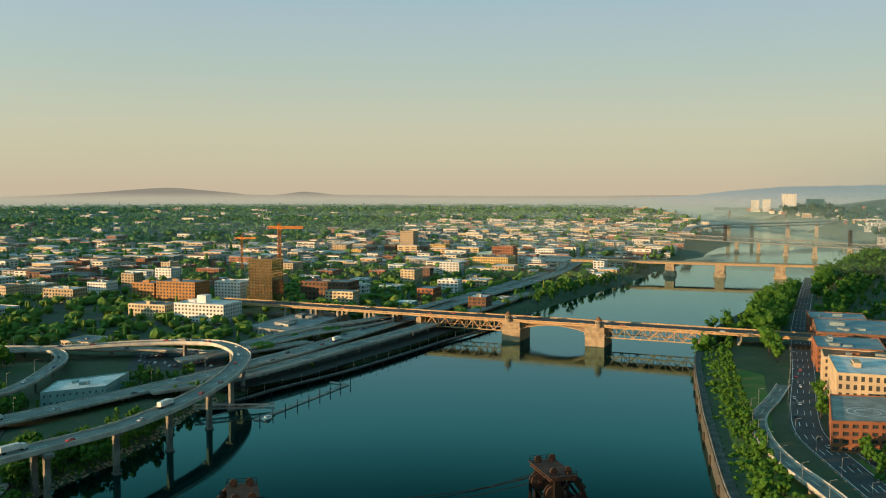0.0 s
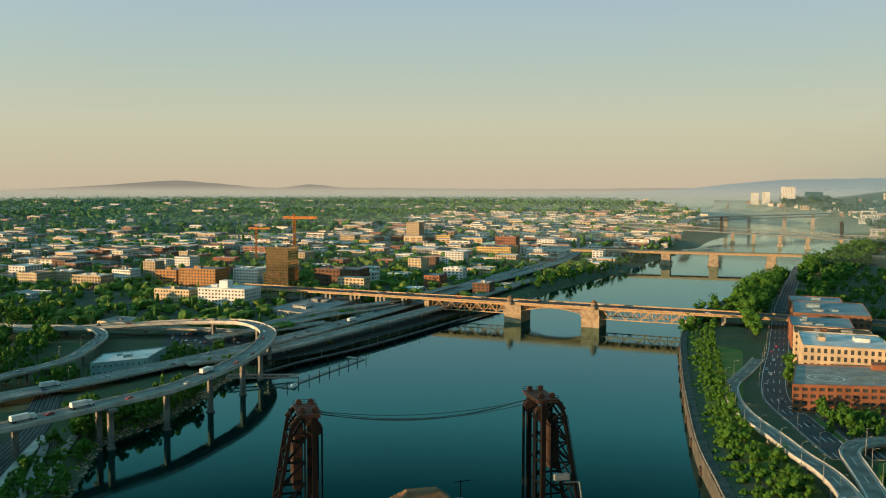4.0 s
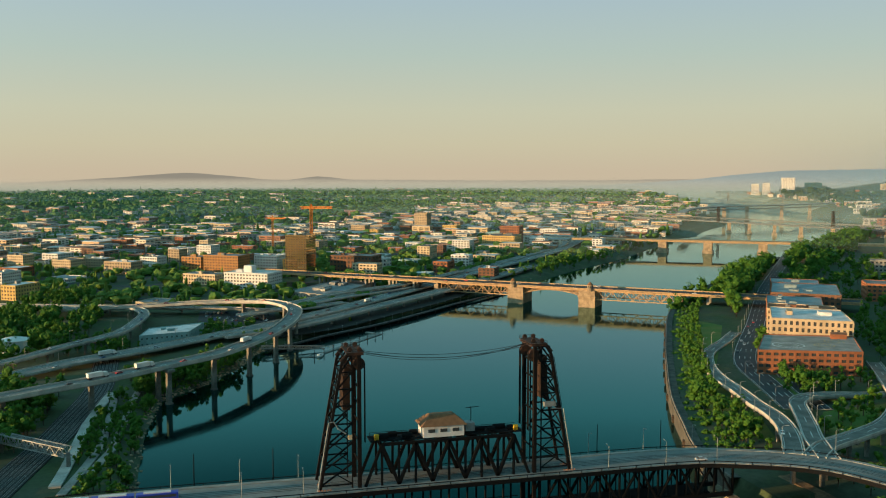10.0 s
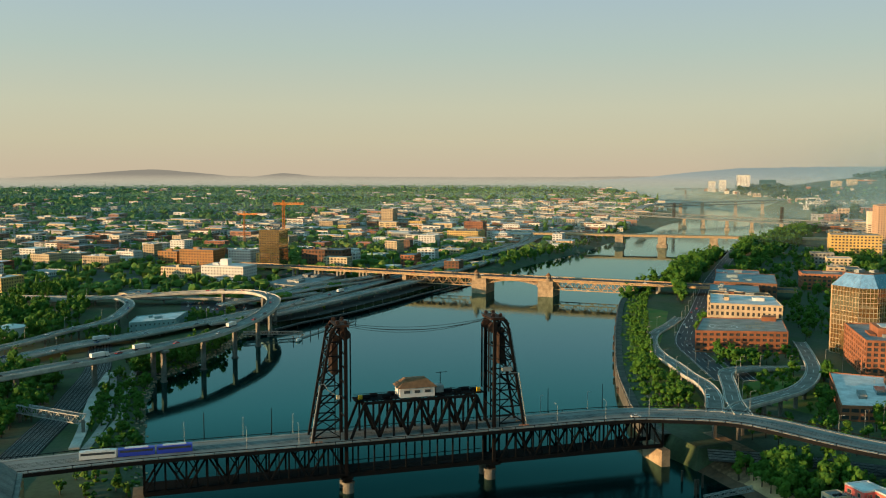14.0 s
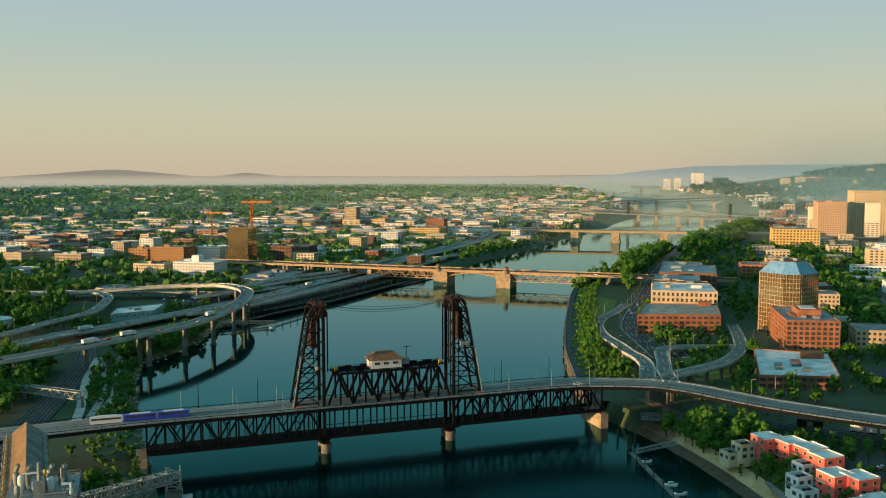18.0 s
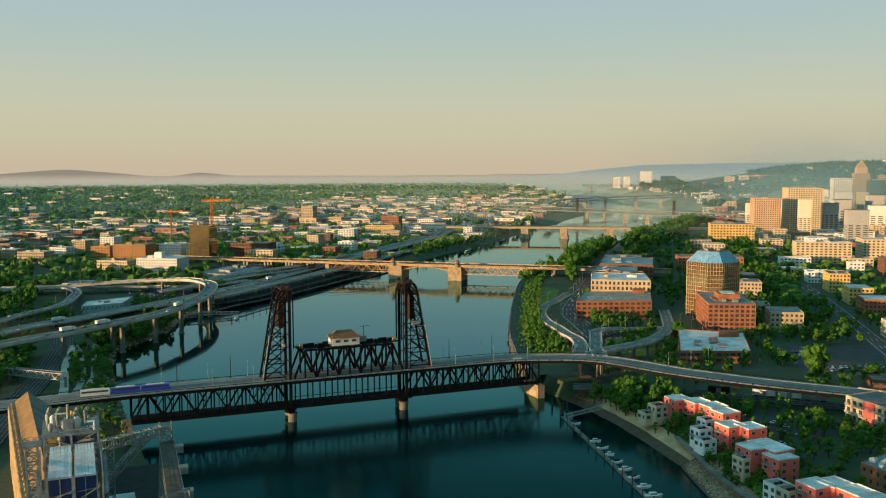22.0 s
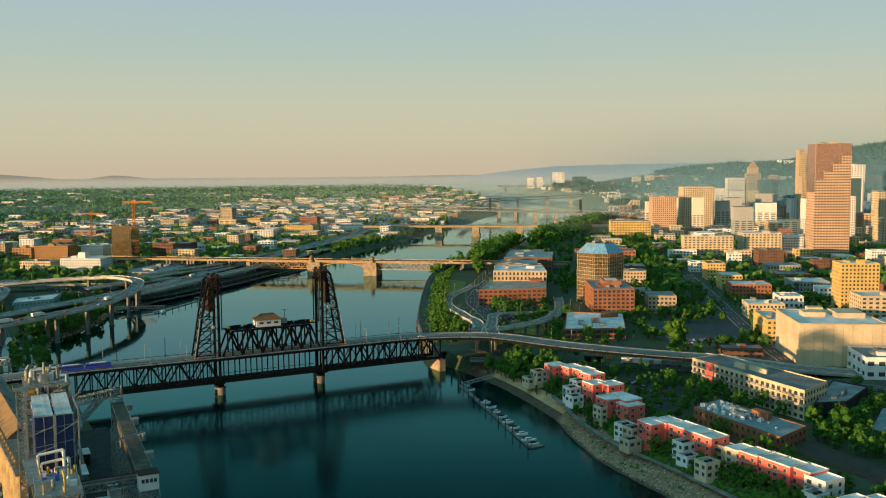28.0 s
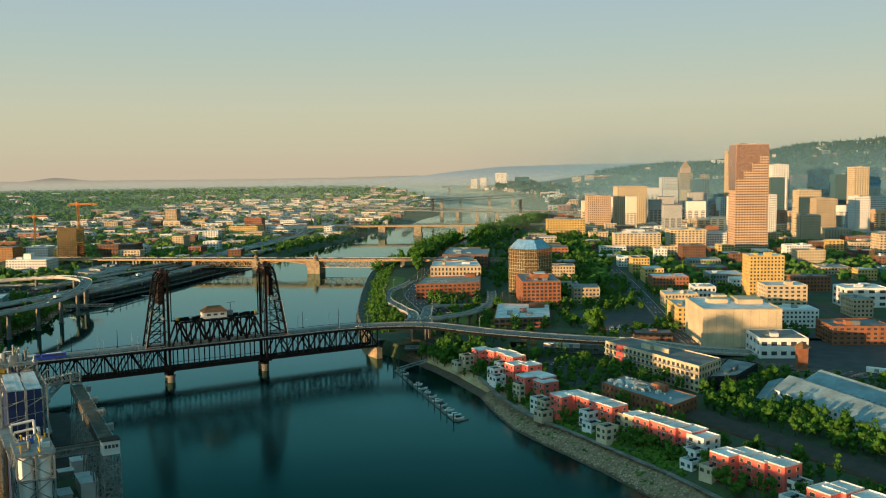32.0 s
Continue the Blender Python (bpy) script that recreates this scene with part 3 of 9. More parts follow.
def panel_truss(name, x0, x1, n, z0, z1, thing_ob, pattern="pratt", w=0.75, ends=True):
    """Two trusses between the decks: chords, posts, diagonals."""
    for y in (YN, YS):
        tr = attach(name, None, thing_ob)
        g = Geo()
        g.beam((x0, y, z0), (x1, y, z0), 1.0, 1.7)
        g.beam((x0, y, z1), (x1, y, z1), 0.9, 1.1)
        g.ob("chord", STEEL, tr)
        dx = (x1 - x0) / n
        for i in range(n + 1):
            if ends or 0 < i < n:
                g = Geo()
                g.beam((x0 + i * dx, y, z0), (x0 + i * dx, y, z1), 0.7)
                g.ob("post", STEEL, tr)
        for i in range(n):
            g = Geo()
            up = (i % 2 == 0) if pattern == "warren" else (i < n / 2)
            a, b = (x0 + i * dx, y, z0 if up else z1), (x0 + (i + 1) * dx, y, z1 if up else z0)
            g.beam(a, b, w * 1.25, w)
            g.ob("diagonal", STEEL, tr)
            # hip verticals and the sub-struts of each panel
            g = Geo()
            xm, zm = (a[0] + b[0]) / 2, (z0 + z1) / 2
            g.beam((xm, y, z0), (xm, y, z1), 0.36)
            g.beam((xm, y, zm), (x0 + (i + (1 if not up else 0)) * dx, y, z1) if i % 3 else (xm, y, z1), 0.42)
            g.ob("sub_strut", STEEL, tr)


LX = -1.4
steel = thing("lift_bridge", "black steel lift bridge with two towers and two decks", "bridge")
panel_truss("side_truss", -116, -34, 10, CHORD, DECK - 1.6, steel, "warren")
panel_truss("side_truss", 34, 116, 10, CHORD, DECK - 1.6, steel, "warren")
# the lift span: a truss that stands on the road deck, and hangers down to the rail deck
for y in (YN, YS):
    tr = attach("lift_truss", None, steel)
    tr.matrix_basis = pose(LX, 0, 0)
    g = Geo()
    g.beam((-32.3, y, DECK - 1.2), (32.3, y, DECK - 1.2), 0.9, 1.3)
    g.beam((-25, y, 39.5), (25, y, 39.5), 0.9, 1.1)
    g.beam((-31, y, DECK), (-25, y, 39.5), 0.9, 1.0)
    g.beam((31, y, DECK), (25, y, 39.5), 0.9, 1.0)
    g.ob("chord", STEEL, tr)
    n = 8
    for i in range(n + 1):
        x = -25 + 50 * i / n
        g = Geo()
        g.beam((x, y, DECK), (x, y, 39.5), 0.8)
        g.ob("post", STEEL, tr)
        if i < n:
            g = Geo()
            x2 = x + 50 / n
            up = i % 2 == 1
            g.beam((x, y, DECK if up else 39.5), (x2, y, 39.5 if up else DECK), 1.15)
            g.ob("diagonal", STEEL, tr)
    for i in range(9):
        x = -28 + 7 * i
        g = Geo()
        g.beam((x, y, CHORD + 1), (x, y, DECK - 1), 0.62)
        g.ob("hanger", STEEL, tr)
    g = Geo()
    g.beam((-32.3, y, CHORD), (32.3, y, CHORD), 0.9, 1.6)
    g.beam((-31, y, CHORD + 2.6), (31, y, CHORD + 2.6), 0.25)
    g.ob("rail_deck_girder", STEEL, tr)
for i in range(9):
    x = -25 + 50 * i / 8 + LX
    g = Geo()
    g.beam((x, YN, 39.5), (x, YS, 39.5), 0.5)
    g.ob("sway_strut", STEEL, steel)
    if i < 8:
        g = Geo()
        g.beam((x, YN, 39.5), (x + 6.25, YS, 39.5), 0.35)
        g.beam((x, YS, 39.5), (x + 6.25, YN, 39.5), 0.35)
        g.ob("sway_cross", STEEL, steel)
g = Geo()
g.box((0, -1, 40.3), (58, 7.5, 0.35))
for x in np.arange(-28, 29, 4.0):
    for y in (-4.6, 2.6):
        g.beam((x, y, 40.4), (x, y, 41.6), 0.12)
for y in (-4.6, 2.6):
    g.beam((-28, y, 41.6), (28, y, 41.6), 0.14)
    g.beam((-28, y, 41.0), (28, y, 41.0), 0.1)
g.ob("machinery_platform", STEEL, steel).matrix_basis = pose(LX, 0, 0)
for x, y, s in ((-24, -2, 2.2), (-20, 0, 1.6), (-15, -3, 1.8), (-12, 1, 1.4), (13, -1, 1.9), (17, -3, 1.5), (21, 0, 2.3), (25, -2, 1.5)):
    g = Geo()
    g.tube((x - s, y, 41.4), (x + s, y, 41.4), 0.9, k=10)
    g.box((x, y, 40.9), (s * 1.4, 1.6, 0.9))
    g.ob("winch_drum", STEEL, steel).matrix_basis = pose(LX, 0, 0)
for x in (-26.5, 26.5):
    g = Geo()
    g.box((x, -3.4, 41.6), (1.6, 1.4, 1.8))
    g.ob("warning_lamp_box", material("yellow_paint", (0.55, 0.35, 0.02), 0.6), steel, "yellow lamp box on the lift span").matrix_basis = pose(LX, 0, 0)
# road deck and rail deck
deck_line = smooth_line([(-190, -4, DECK - 1.0), (-150, -2, DECK - 0.5), (-116, -1, DECK), (-40, -1, DECK), (40, -1, DECK), (89, -1.5, DECK), (114, -7, DECK), (147, -26, DECK), (173, -70, 23.5), (203, -104, 22), (238, -133, 20)], 7)
g = Geo()
g.ribbon(deck_line, 20.5, 1.6, 0, 1)
g.ob("road_deck", [STEEL, MOTORWAY], steel, "grey worn road deck")
for s in (-1, 1):
    g = Geo()
    g.ribbon([p + Vector((0, 0, 1.1)) for p in deck_line], 0.3, 0.25, off=s * 10.0)
    for i, p in enumerate(deck_line):
        e = (deck_line[min(i + 1, len(deck_line) - 1)] - deck_line[max(i - 1, 0)]).normalized()
        g.box((p.x - e.y * s * 10.0, p.y + e.x * s * 10.0, p.z + 0.5), (0.25, 0.25, 1.3))
    g.ob("railing", STEEL, steel)
    g = Geo()
    g.ribbon([p + Vector((0, 0, 0.22)) for p in deck_line], 2.2, 0.2, off=s * 8.7)
    g.ob("footway", CONCRETE, steel)
for off in (-2.4, -0.9, 0.9, 2.4):
    g = Geo()
    g.ribbon([p + Vector((0, 0, 0.06)) for p in deck_line], 0.14, 0.05, off=off)
    g.ob("tram_rail", STEEL, steel)
g = Geo()
g.box((-5, -1, CHORD + 0.9), (222, 10, 1.0))
g.ob("rail_deck", STEEL, steel)
for x in (-95, -72, -55, 55, 72, 95):
    g = Geo()
    g.box((x, YN + 0.2, CHORD + 2.2), (0.3, 0.3, 1.8))
    g.ob("deck_post", STEEL, steel)
GATE = material("gate_boards", (0.60, 0.22, 0.10), 0.7)
# towers; the lift assembly stands a little east of the middle
HEAD = 72.6
SHAFT = material("rusty_black_steel", (0.006, 0.006, 0.006), 0.75, spec=0.12, vary=0.5, scale=0.5, fine=3.0, tone=(0.012, 0.008, 0.007))
HEAD_RUST = material("rust_red_steel", (0.060, 0.024, 0.013), 0.8, vary=0.5, scale=0.7, fine=4.0, tone=(0.018, 0.011, 0.008))
for s in (-1, 1):
    tw = attach("tower", None, steel)
    tw.matrix_basis = pose(LX, 0, 0)
    X = lambda x: s * x  # noqa: E731
    xo = lambda z: 47.4 - 8.6 * (z - 23.5) / (HEAD - 23.5)  # noqa: E731
    lv = [26, 33.5, 41, 48, 54.5, 60.5, 66.5, HEAD - 0.4]
    for y in (YN, YS):
        for x, w in ((33.1, 1.35), (35.7, 0.42)):
            g = Geo()
            g.beam((X(x), y, CHORD), (X(x), y, HEAD), w)
            g.ob("column", SHAFT, tw)
        g = Geo()
        g.beam((X(xo(DECK - 1)), y, DECK - 1), (X(xo(HEAD - 3)), y, HEAD - 3), 0.95)
        g.beam((X(xo(HEAD - 3)), y, HEAD - 3), (X(37.2), y, HEAD), 0.9)
        g.ob("raking_leg", SHAFT, tw)
        g = Geo()
        for i, z in enumerate(lv):
            g.beam((X(35.7), y, z), (X(xo(z)), y, z), 0.5)
            if i + 1 < len(lv):
                z2 = lv[i + 1]
                p, q = ((35.7, z2), (xo(z), z))
                g.beam((X(p[0]), y, p[1]), (X(q[0]), y, q[1]), 0.55)
                if i < 4:
                    zm, xm = (z + z2) / 2, (35.7 + xo(z)) / 2
                    g.beam((X(xm), y, zm), (X(35.7), y, z), 0.35)
        g.ob("side_lattice", STEEL, tw)
    for i, z in enumerate(lv[1:]):
        g = Geo()
        g.beam((X(33.1), YN, z), (X(33.1), YS, z), 0.45)
        g.ob("cross_beam", STEEL, tw)
        g = Geo()
        g.beam((X(xo(z)), YN, z), (X(xo(z)), YS, z), 0.45)
        if z < HEAD - 8:
            z2 = lv[i + 2]
            g.beam((X(xo(z)), YN, z), (X(xo(z2)), YS, z2), 0.35)
            g.beam((X(xo(z)), YS, z), (X(xo(z2)), YN, z2), 0.35)
        g.ob("cross_lattice", STEEL, tw)
    # counterweight, head, sheaves
    g = Geo()
    g.box((X(37.4), 0, 58.6), (2.6, 8.6, 12.5))
    g.box((X(37.4), 0, 66.4), (1.4, 7.0, 3.0))
    g.ob("counterweight", RUST, tw, "rusted counterweight block hung behind the columns")
    for y in (-5.2, -3.9, 3.9, 5.2):
        g = Geo()
        g.tube((X(32.9), y - 0.28, 69.2), (X(32.9), y + 0.28, 69.2), 2.1, k=22)
        g.tube((X(32.9), y - 0.45, 69.2), (X(32.9), y + 0.45, 69.2), 0.5, k=10)
        g.ob("sheave", HEAD_RUST, tw, "rust-red grooved sheave")
    for y in (-4.6, 4.6):
        g = Geo()
        g.tube((X(36.6), y - 0.3, 67.4), (X(36.6), y + 0.3, 67.4), 1.7, k=18)
        g.ob("rear_sheave", RUST, tw)
    for y in (YN, YS):
        g = Geo()
        for p, q, w in (((31.7, HEAD + 0.3), (37.6, HEAD + 0.3), 0.8), ((37.6, HEAD + 0.3), (39.8, HEAD - 2.2), 0.7), ((33.1, HEAD - 2.6), (36.8, HEAD), 0.45), ((35.7, HEAD - 5), (xo(HEAD - 3), HEAD - 3), 0.45), ((33.1, HEAD - 5.6), (35.7, HEAD - 3), 0.4)):
            g.beam((X(p[0]), y, p[1]), (X(q[0]), y, q[1]), w)
        g.ob("head_frame", HEAD_RUST, tw)
    g = Geo()
    g.box((X(34.4), 0, HEAD + 0.85), (6.6, 13.4, 0.25))
    for x in np.arange(31.6, 38, 1.6):
        g.beam((X(x), -6.4, HEAD), (X(x), 6.4, HEAD), 0.35)
    g.ob("head_platform", HEAD_RUST, tw, "rust-streaked platform on the tower head")
    for y in (-6.5, 6.5):
        g = Geo()
        for h in (0.6, 1.15):
            g.beam((X(31.3), y, HEAD + 0.9 + h), (X(37.6), y, HEAD + 0.9 + h), 0.1)
        for x in (31.3, 33.4, 35.5, 37.6):
            g.beam((X(x), y, HEAD + 0.9), (X(x), y, HEAD + 2.05), 0.1)
        g.ob("handrail", SHAFT, tw)
    for x in (32.8, 36.2):
        for y in (-4.8, 4.8):
            g = Geo()
            g.tube((X(x), y - 0.3, HEAD + 1.8), (X(x), y + 0.3, HEAD + 1.8), 0.85, k=14)
            g.box((X(x), y, HEAD + 1.2), (0.5, 1.0, 0.7))
            g.ob("cable_pulley", HEAD_RUST, tw)
    for dy in (-5.4, -5.0, -4.2, -3.8, 3.8, 4.2, 5.0, 5.4):
        g = Geo()
        g.tube((X(30.9), dy, 40.5), (X(30.9), dy, 69.4), 0.16, k=5)
        g.ob("hoist_rope", STEEL, tw)
    g = Geo()
    for z in np.arange(26, HEAD - 4, 1.5):
        g.beam((X(xo(z) + 0.9), YN - 0.4, z), (X(xo(z) + 0.9), YN + 0.6, z), 0.12)
    for dy in (-0.4, 0.6):
        g.beam((X(xo(26) + 0.9), YN + dy, 26), (X(xo(HEAD - 4) + 0.9), YN + dy, HEAD - 4), 0.15)
    g.ob("ladder", STEEL, tw)
    g = Geo()
    g.pipe([(X(xo(24) + 1.2), YN - 0.9, 23), (X(xo(49) + 1.2), YN - 0.9, 49), (X(42.4), YN - 0.9, 49.2), (X(40.8), YN - 0.9, 46.5), (X(38.0), YN - 0.9, 44.6)] if s < 0 else [(X(xo(24) + 1.2), YN - 0.9, 23), (X(xo(48.6) + 1.2), YN - 0.9, 48.6), (X(39.6), YN - 0.9, 48.8)], 0.22, 7)
    g.ob("service_pipe", STEEL_G, tw, "pale galvanised service pipe up the raking leg")
    if s > 0:
        g = Geo()
        g.box((X(38.6), YN - 0.8, 50.6), (4.6, 1.8, 1.7))
        g.ob("winch_box", STEEL_G, tw, "pale winch box on a tower landing")
    else:
        g = Geo()
        g.box((X(36.6), YN - 0.6, 43.2), (1.4, 1.0, 1.6))
        g.ob("control_box", CREAM, tw, "cream control box on the tower")
    for k, dz in enumerate((0.9, 2.6)):
        g = Geo()
        for j in range(5):
            g.box((X(44.0 + 1.0 * j), -9.4 + 4.0 * k, DECK + dz * 0.6 + 0.5), (0.62, 0.14, 0.55))
        g.ob("traffic_gate", GATE, tw, "striped orange traffic gate")
    g = Geo()
    for y in (-1.5, 6.0):
        g.tube((X(32.2) + 0.7, y, -4), (X(32.2) + 0.7, y, 3.6), 2.7, 2.4, k=16)
        g.tube((X(32.2) + 0.7, y, 3.6), (X(32.2) + 0.7, y, 4.8), 2.8, 2.8, k=16)
    g.ob("pier", CONCRETE_D, tw, "round stone pier standing in the water")
    g = Geo()
    for y in (-1.5, 6.0):
        g.box((X(32.6) + 0.7, y, 6.6), (3.4, 3.4, 3.6))
    g.box((X(33.2) + 0.5, 1.0, 8.2), (5.0, 15, 1.6))
    g.ob("bearing_bent", STEEL, tw)
    g = Geo()
    g.prism([(X(117) - 2.2, -10), (X(117) + 2.2, -10), (X(117) + 2.2, 8), (X(117) - 2.2, 8)], -4, CHORD - 1.2)
    g.ob("end_pier", STONE, tw)
# overhead cables between the tower heads
for y, sag, z in ((-5, 3.5, 73.4), (-3.5, 3.0, 73.8), (0, 4.2, 73.0), (4.5, 4.5, 71.6)):
    g = Geo()
    pts = [(x + LX, y, z - sag * (1 - (x / 33) ** 2)) for x in np.linspace(-33, 33, 17)]
    g.pipe(pts, 0.09)
    g.ob("cable", BLACK, steel)
# lift house
house = thing("lift_house", "small white house with hipped brown roof on the lift span", "house", at=pose(LX - 0.8, 0, 0))
g = Geo()
g.box((-1, -1, 42.6), (15.5, 8.5, 4.2))
g.ob("wall", WHITE, house)
g = Geo()
a = [(-9.8, -6.2, 44.7), (7.8, -6.2, 44.7), (7.8, 4.2, 44.7), (-9.8, 4.2, 44.7)]
b = [(-5.5, -2.6, 48.2), (3.5, -2.6, 48.2), (3.5, 0.6, 48.2), (-5.5, 0.6, 48.2)]
for i in range(4):
    g.quad(a[i], a[(i + 1) % 4], b[(i + 1) % 4], b[i])
g.poly(b)
g.poly(a[::-1])
g.ob("roof", ROOF_R, house)
for x in (-5.6, -1, 3.6):
    g = Geo()
    g.box((x, -5.3, 42.9), (2.6, 0.12, 1.3))
    g.ob("window", GLASS, house)
g = Geo()
g.box((9.4, -2.0, 43.0), (3.6, 4, 3.2))
g.ob("annex", STEEL_G, house)
g = Geo()
g.beam((10.5, -1, 44), (10.5, -1, 50), 0.25)
g.beam((8.5, -1, 49.6), (13.5, -1, 49.8), 0.2)
g.ob("mast", STEEL, house)

# ---------------------------------------------------------------- the ochre truss bridge upstream
B1, B2 = Vector((234, 589)), Vector((294, 542))     # the two river piers
BD = (B2 - B1).normalized()
BN = Vector((-BD.y, BD.x))
BZ = 18.2


def bp(s, n, z):
    """Along the bridge from the first pier, across it, height."""
    p = B1 + BD * s + BN * n
    return (p.x, p.y, z)


span = (B2 - B1).length
burn = thing("truss_bridge", "ochre steel deck truss drawbridge on two stone piers with traffic", "bridge")
line = [Vector(bp(s, 0, BZ)) for s in np.arange(-330, span + 262, 12.0)]
g = Geo()
g.ribbon(line, 26, 1.3, 0, 1)
g.ob("road_deck", [OCHRE, ASPHALT], burn)
for s in (-1, 1):
    g = Geo()
    g.ribbon([p + Vector((0, 0, 1.3)) for p in line], 0.35, 1.1, off=s * 12.9)
    for p in line:
        g.box((p.x + BN.x * s * 12.9, p.y + BN.y * s * 12.9, p.z + 0.7), (0.7, 0.7, 1.7))
    g.ob("balustrade", OCHRE, burn)
for a0, a1, k in ((-86, -4, 12), (span + 4, span + 88, 12)):
    for nn in (-10.5, 10.5):
        tr = attach("side_truss", None, burn)
        g = Geo()
        g.beam(bp(a0, nn, BZ - 1.6), bp(a1, nn, BZ - 1.6), 0.8, 0.9)
        g.beam(bp(a0, nn, BZ - 10), bp(a1, nn, BZ - 10), 0.8, 0.9)
        g.ob("chord", OCHRE, tr)
        d = (a1 - a0) / k
        for i in range(k + 1):
            g = Geo()
            g.beam(bp(a0 + i * d, nn, BZ - 10), bp(a0 + i * d, nn, BZ - 1.6), 0.45)
            g.ob("post", OCHRE, tr)
            if i < k:
                g = Geo()
                up = i % 2 == 0
                g.beam(bp(a0 + i * d, nn, BZ - (10 if up else 1.6)), bp(a0 + (i + 1) * d, nn, BZ - (1.6 if up else 10)), 0.65)
                g.ob("diagonal", OCHRE, tr)
# bascule leaves with a curved lower edge
for nn in (-10.5, -3.5, 3.5, 10.5):
    g = Geo()
    k = 20
    low = lambda q: BZ - 2.4 - 6.0 * abs(2 * q - 1) ** 2.0  # noqa: E731
    for i in range(k):
        q0, q1 = i / k, (i + 1) / k
        s0, s1 = 4 + (span - 8) * q0, 4 + (span - 8) * q1
        g.beam(bp(s0, nn, low(q0)), bp(s1, nn, low(q1)), 0.7, 0.8)
        if i % 2 == 0:
            g.beam(bp(s0, nn, low(q0)), bp(s0, nn, BZ - 1.4), 0.4)
        g.beam(bp(s0, nn, low(q0) if i % 2 else BZ - 1.4), bp(s1, nn, BZ - 1.4 if i % 2 else low(q1)), 0.4)
    g.beam(bp(4, nn, BZ - 1.5), bp(span - 4, nn, BZ - 1.5), 0.7, 0.8)
    g.ob("bascule_girder", OCHRE, burn)
BA = math.atan2(BD.y, BD.x)
for s in (0, span):
    pier = attach("river_pier", None, burn)
    x, y, _ = bp(s, 0, 0)
    g = Geo()
    g.box((x, y, 3.0), (17, 30, 15), rot=BA)
    g.ob("shaft", STONE, pier)
    g = Geo()
    g.box((x, y, 10.9), (18.5, 31.5, 1.2), rot=BA)
    g.box((x, y, 14.2), (16.5, 29, 6.0), rot=BA)
    g.ob("cap", STONE, pier)
    for nn in (-13.4,):
        hx, hy, _ = bp(s + (3 if s else -3), nn, 0)
        g = Geo()
        g.prism([(hx + 3.0 * math.cos(a), hy + 3.0 * math.sin(a)) for a in np.linspace(0, 2 * math.pi, 9)[:-1]], BZ - 1.5, BZ + 5.0)
        g.ob("tower_wall", STONE, pier)
        g = Geo()
        for i in range(8):
            a, b = i * math.pi / 4, (i + 1) * math.pi / 4
            g.poly([(hx + 3.6 * math.cos(a), hy + 3.6 * math.sin(a), BZ + 5.0), (hx + 3.6 * math.cos(b), hy + 3.6 * math.sin(b), BZ + 5.0), (hx, hy, BZ + 8.4)])
        g.ob("tower_roof", ROOF_R, pier)
        for i in range(4):
            a = BA - math.pi / 2 + (i - 1.5) * math.pi / 4
            g = Geo()
            g.box((hx + 2.85 * math.cos(a), hy + 2.85 * math.sin(a), BZ + 2.8), (0.3, 1.1, 2.2), rot=a)
            g.ob("tower_window", GLASS, pier)
for s in (-92, -120, -150, -180, -210, -240, span + 92, span + 118, span + 140):
    for nn in (-9, 0, 9):
        x, y, _ = bp(s, nn, 0)
        g = Geo()
        g.box((x, y, 7.4), (2.2, 2.6, 19), rot=BA)
        g.ob("approach_column", CONCRETE, burn)
for s in (-92, span + 92):
    x, y, _ = bp(s, 0, 0)
    g = Geo()
    g.box((x, y, 6.4), (5, 24, 18.4), rot=BA)
    g.ob("end_pier", STONE, burn)

# ---------------------------------------------------------------- motorways and streets
# the curved motorway viaduct that swings out over the river
via_pts = [(-330, 120, 16), (-260, 150, 19), (-200, 178, 21), (-168, 196, 22), (-148, 209, 22), (-115, 236, 22.5), (-83.5, 264, 22.5), (-61, 298, 22.5), (-39.5, 340, 23), (-25, 385, 23), (-17, 430, 23), (-19, 468, 22), (-32, 506, 21), (-56, 530, 19), (-95, 545, 17), (-150, 555, 14), (-230, 570, 11)]
via_line = smooth_line(via_pts, 6)
viaduct = tagged(thing("motorway_viaduct", "long curved concrete motorway viaduct on tall river columns", "viaduct"), kind="structure")
g = Geo()
g.ribbon(via_line, 11.5, 1.0, 0, 1)
g.ob("deck", [PALE, MOTORWAY], viaduct)
g = Geo()
g.ribbon([p - Vector((0, 0, 0.9)) for p in via_line], 6.0, 1.6)
g.ob("girder", CONCRETE, viaduct)
for s in (-1, 1):
    g = Geo()
    g.ribbon([p + Vector((0, 0, 1.0)) for p in via_line], 0.4, 2.3, off=s * 5.75)
    g.ob("parapet", PALE, viaduct)
g = Geo()
for a, b in zip(via_line[::3], via_line[1::3]):
    g.ribbon([a + Vector((0, 0, 0.03)), b + Vector((0, 0, 0.03))], 0.25, 0.02)
g.ob("lane_mark", MARK, viaduct)
for x, y in ((-116, 241), (-109.5, 232.5), (-83.4, 263), (-60, 297), (-39.6, 337), (-26, 377), (-17, 425), (-22, 475), (-55, 528), (-150, 210), (-190, 183), (-240, 158)):
    g = Geo()
    w = 2.6
    g.box((x, y, 8.5), (w, w, 26.0), rot=0.5)
    g.box((x, y, 20.4), (w + 1.4, w + 5, 1.6), rot=0.6)
    g.box((x, y, -1.0), (w + 1.0, w + 1.0, 4.0), rot=0.5)
    g.ob("column", CONCRETE_D, viaduct)

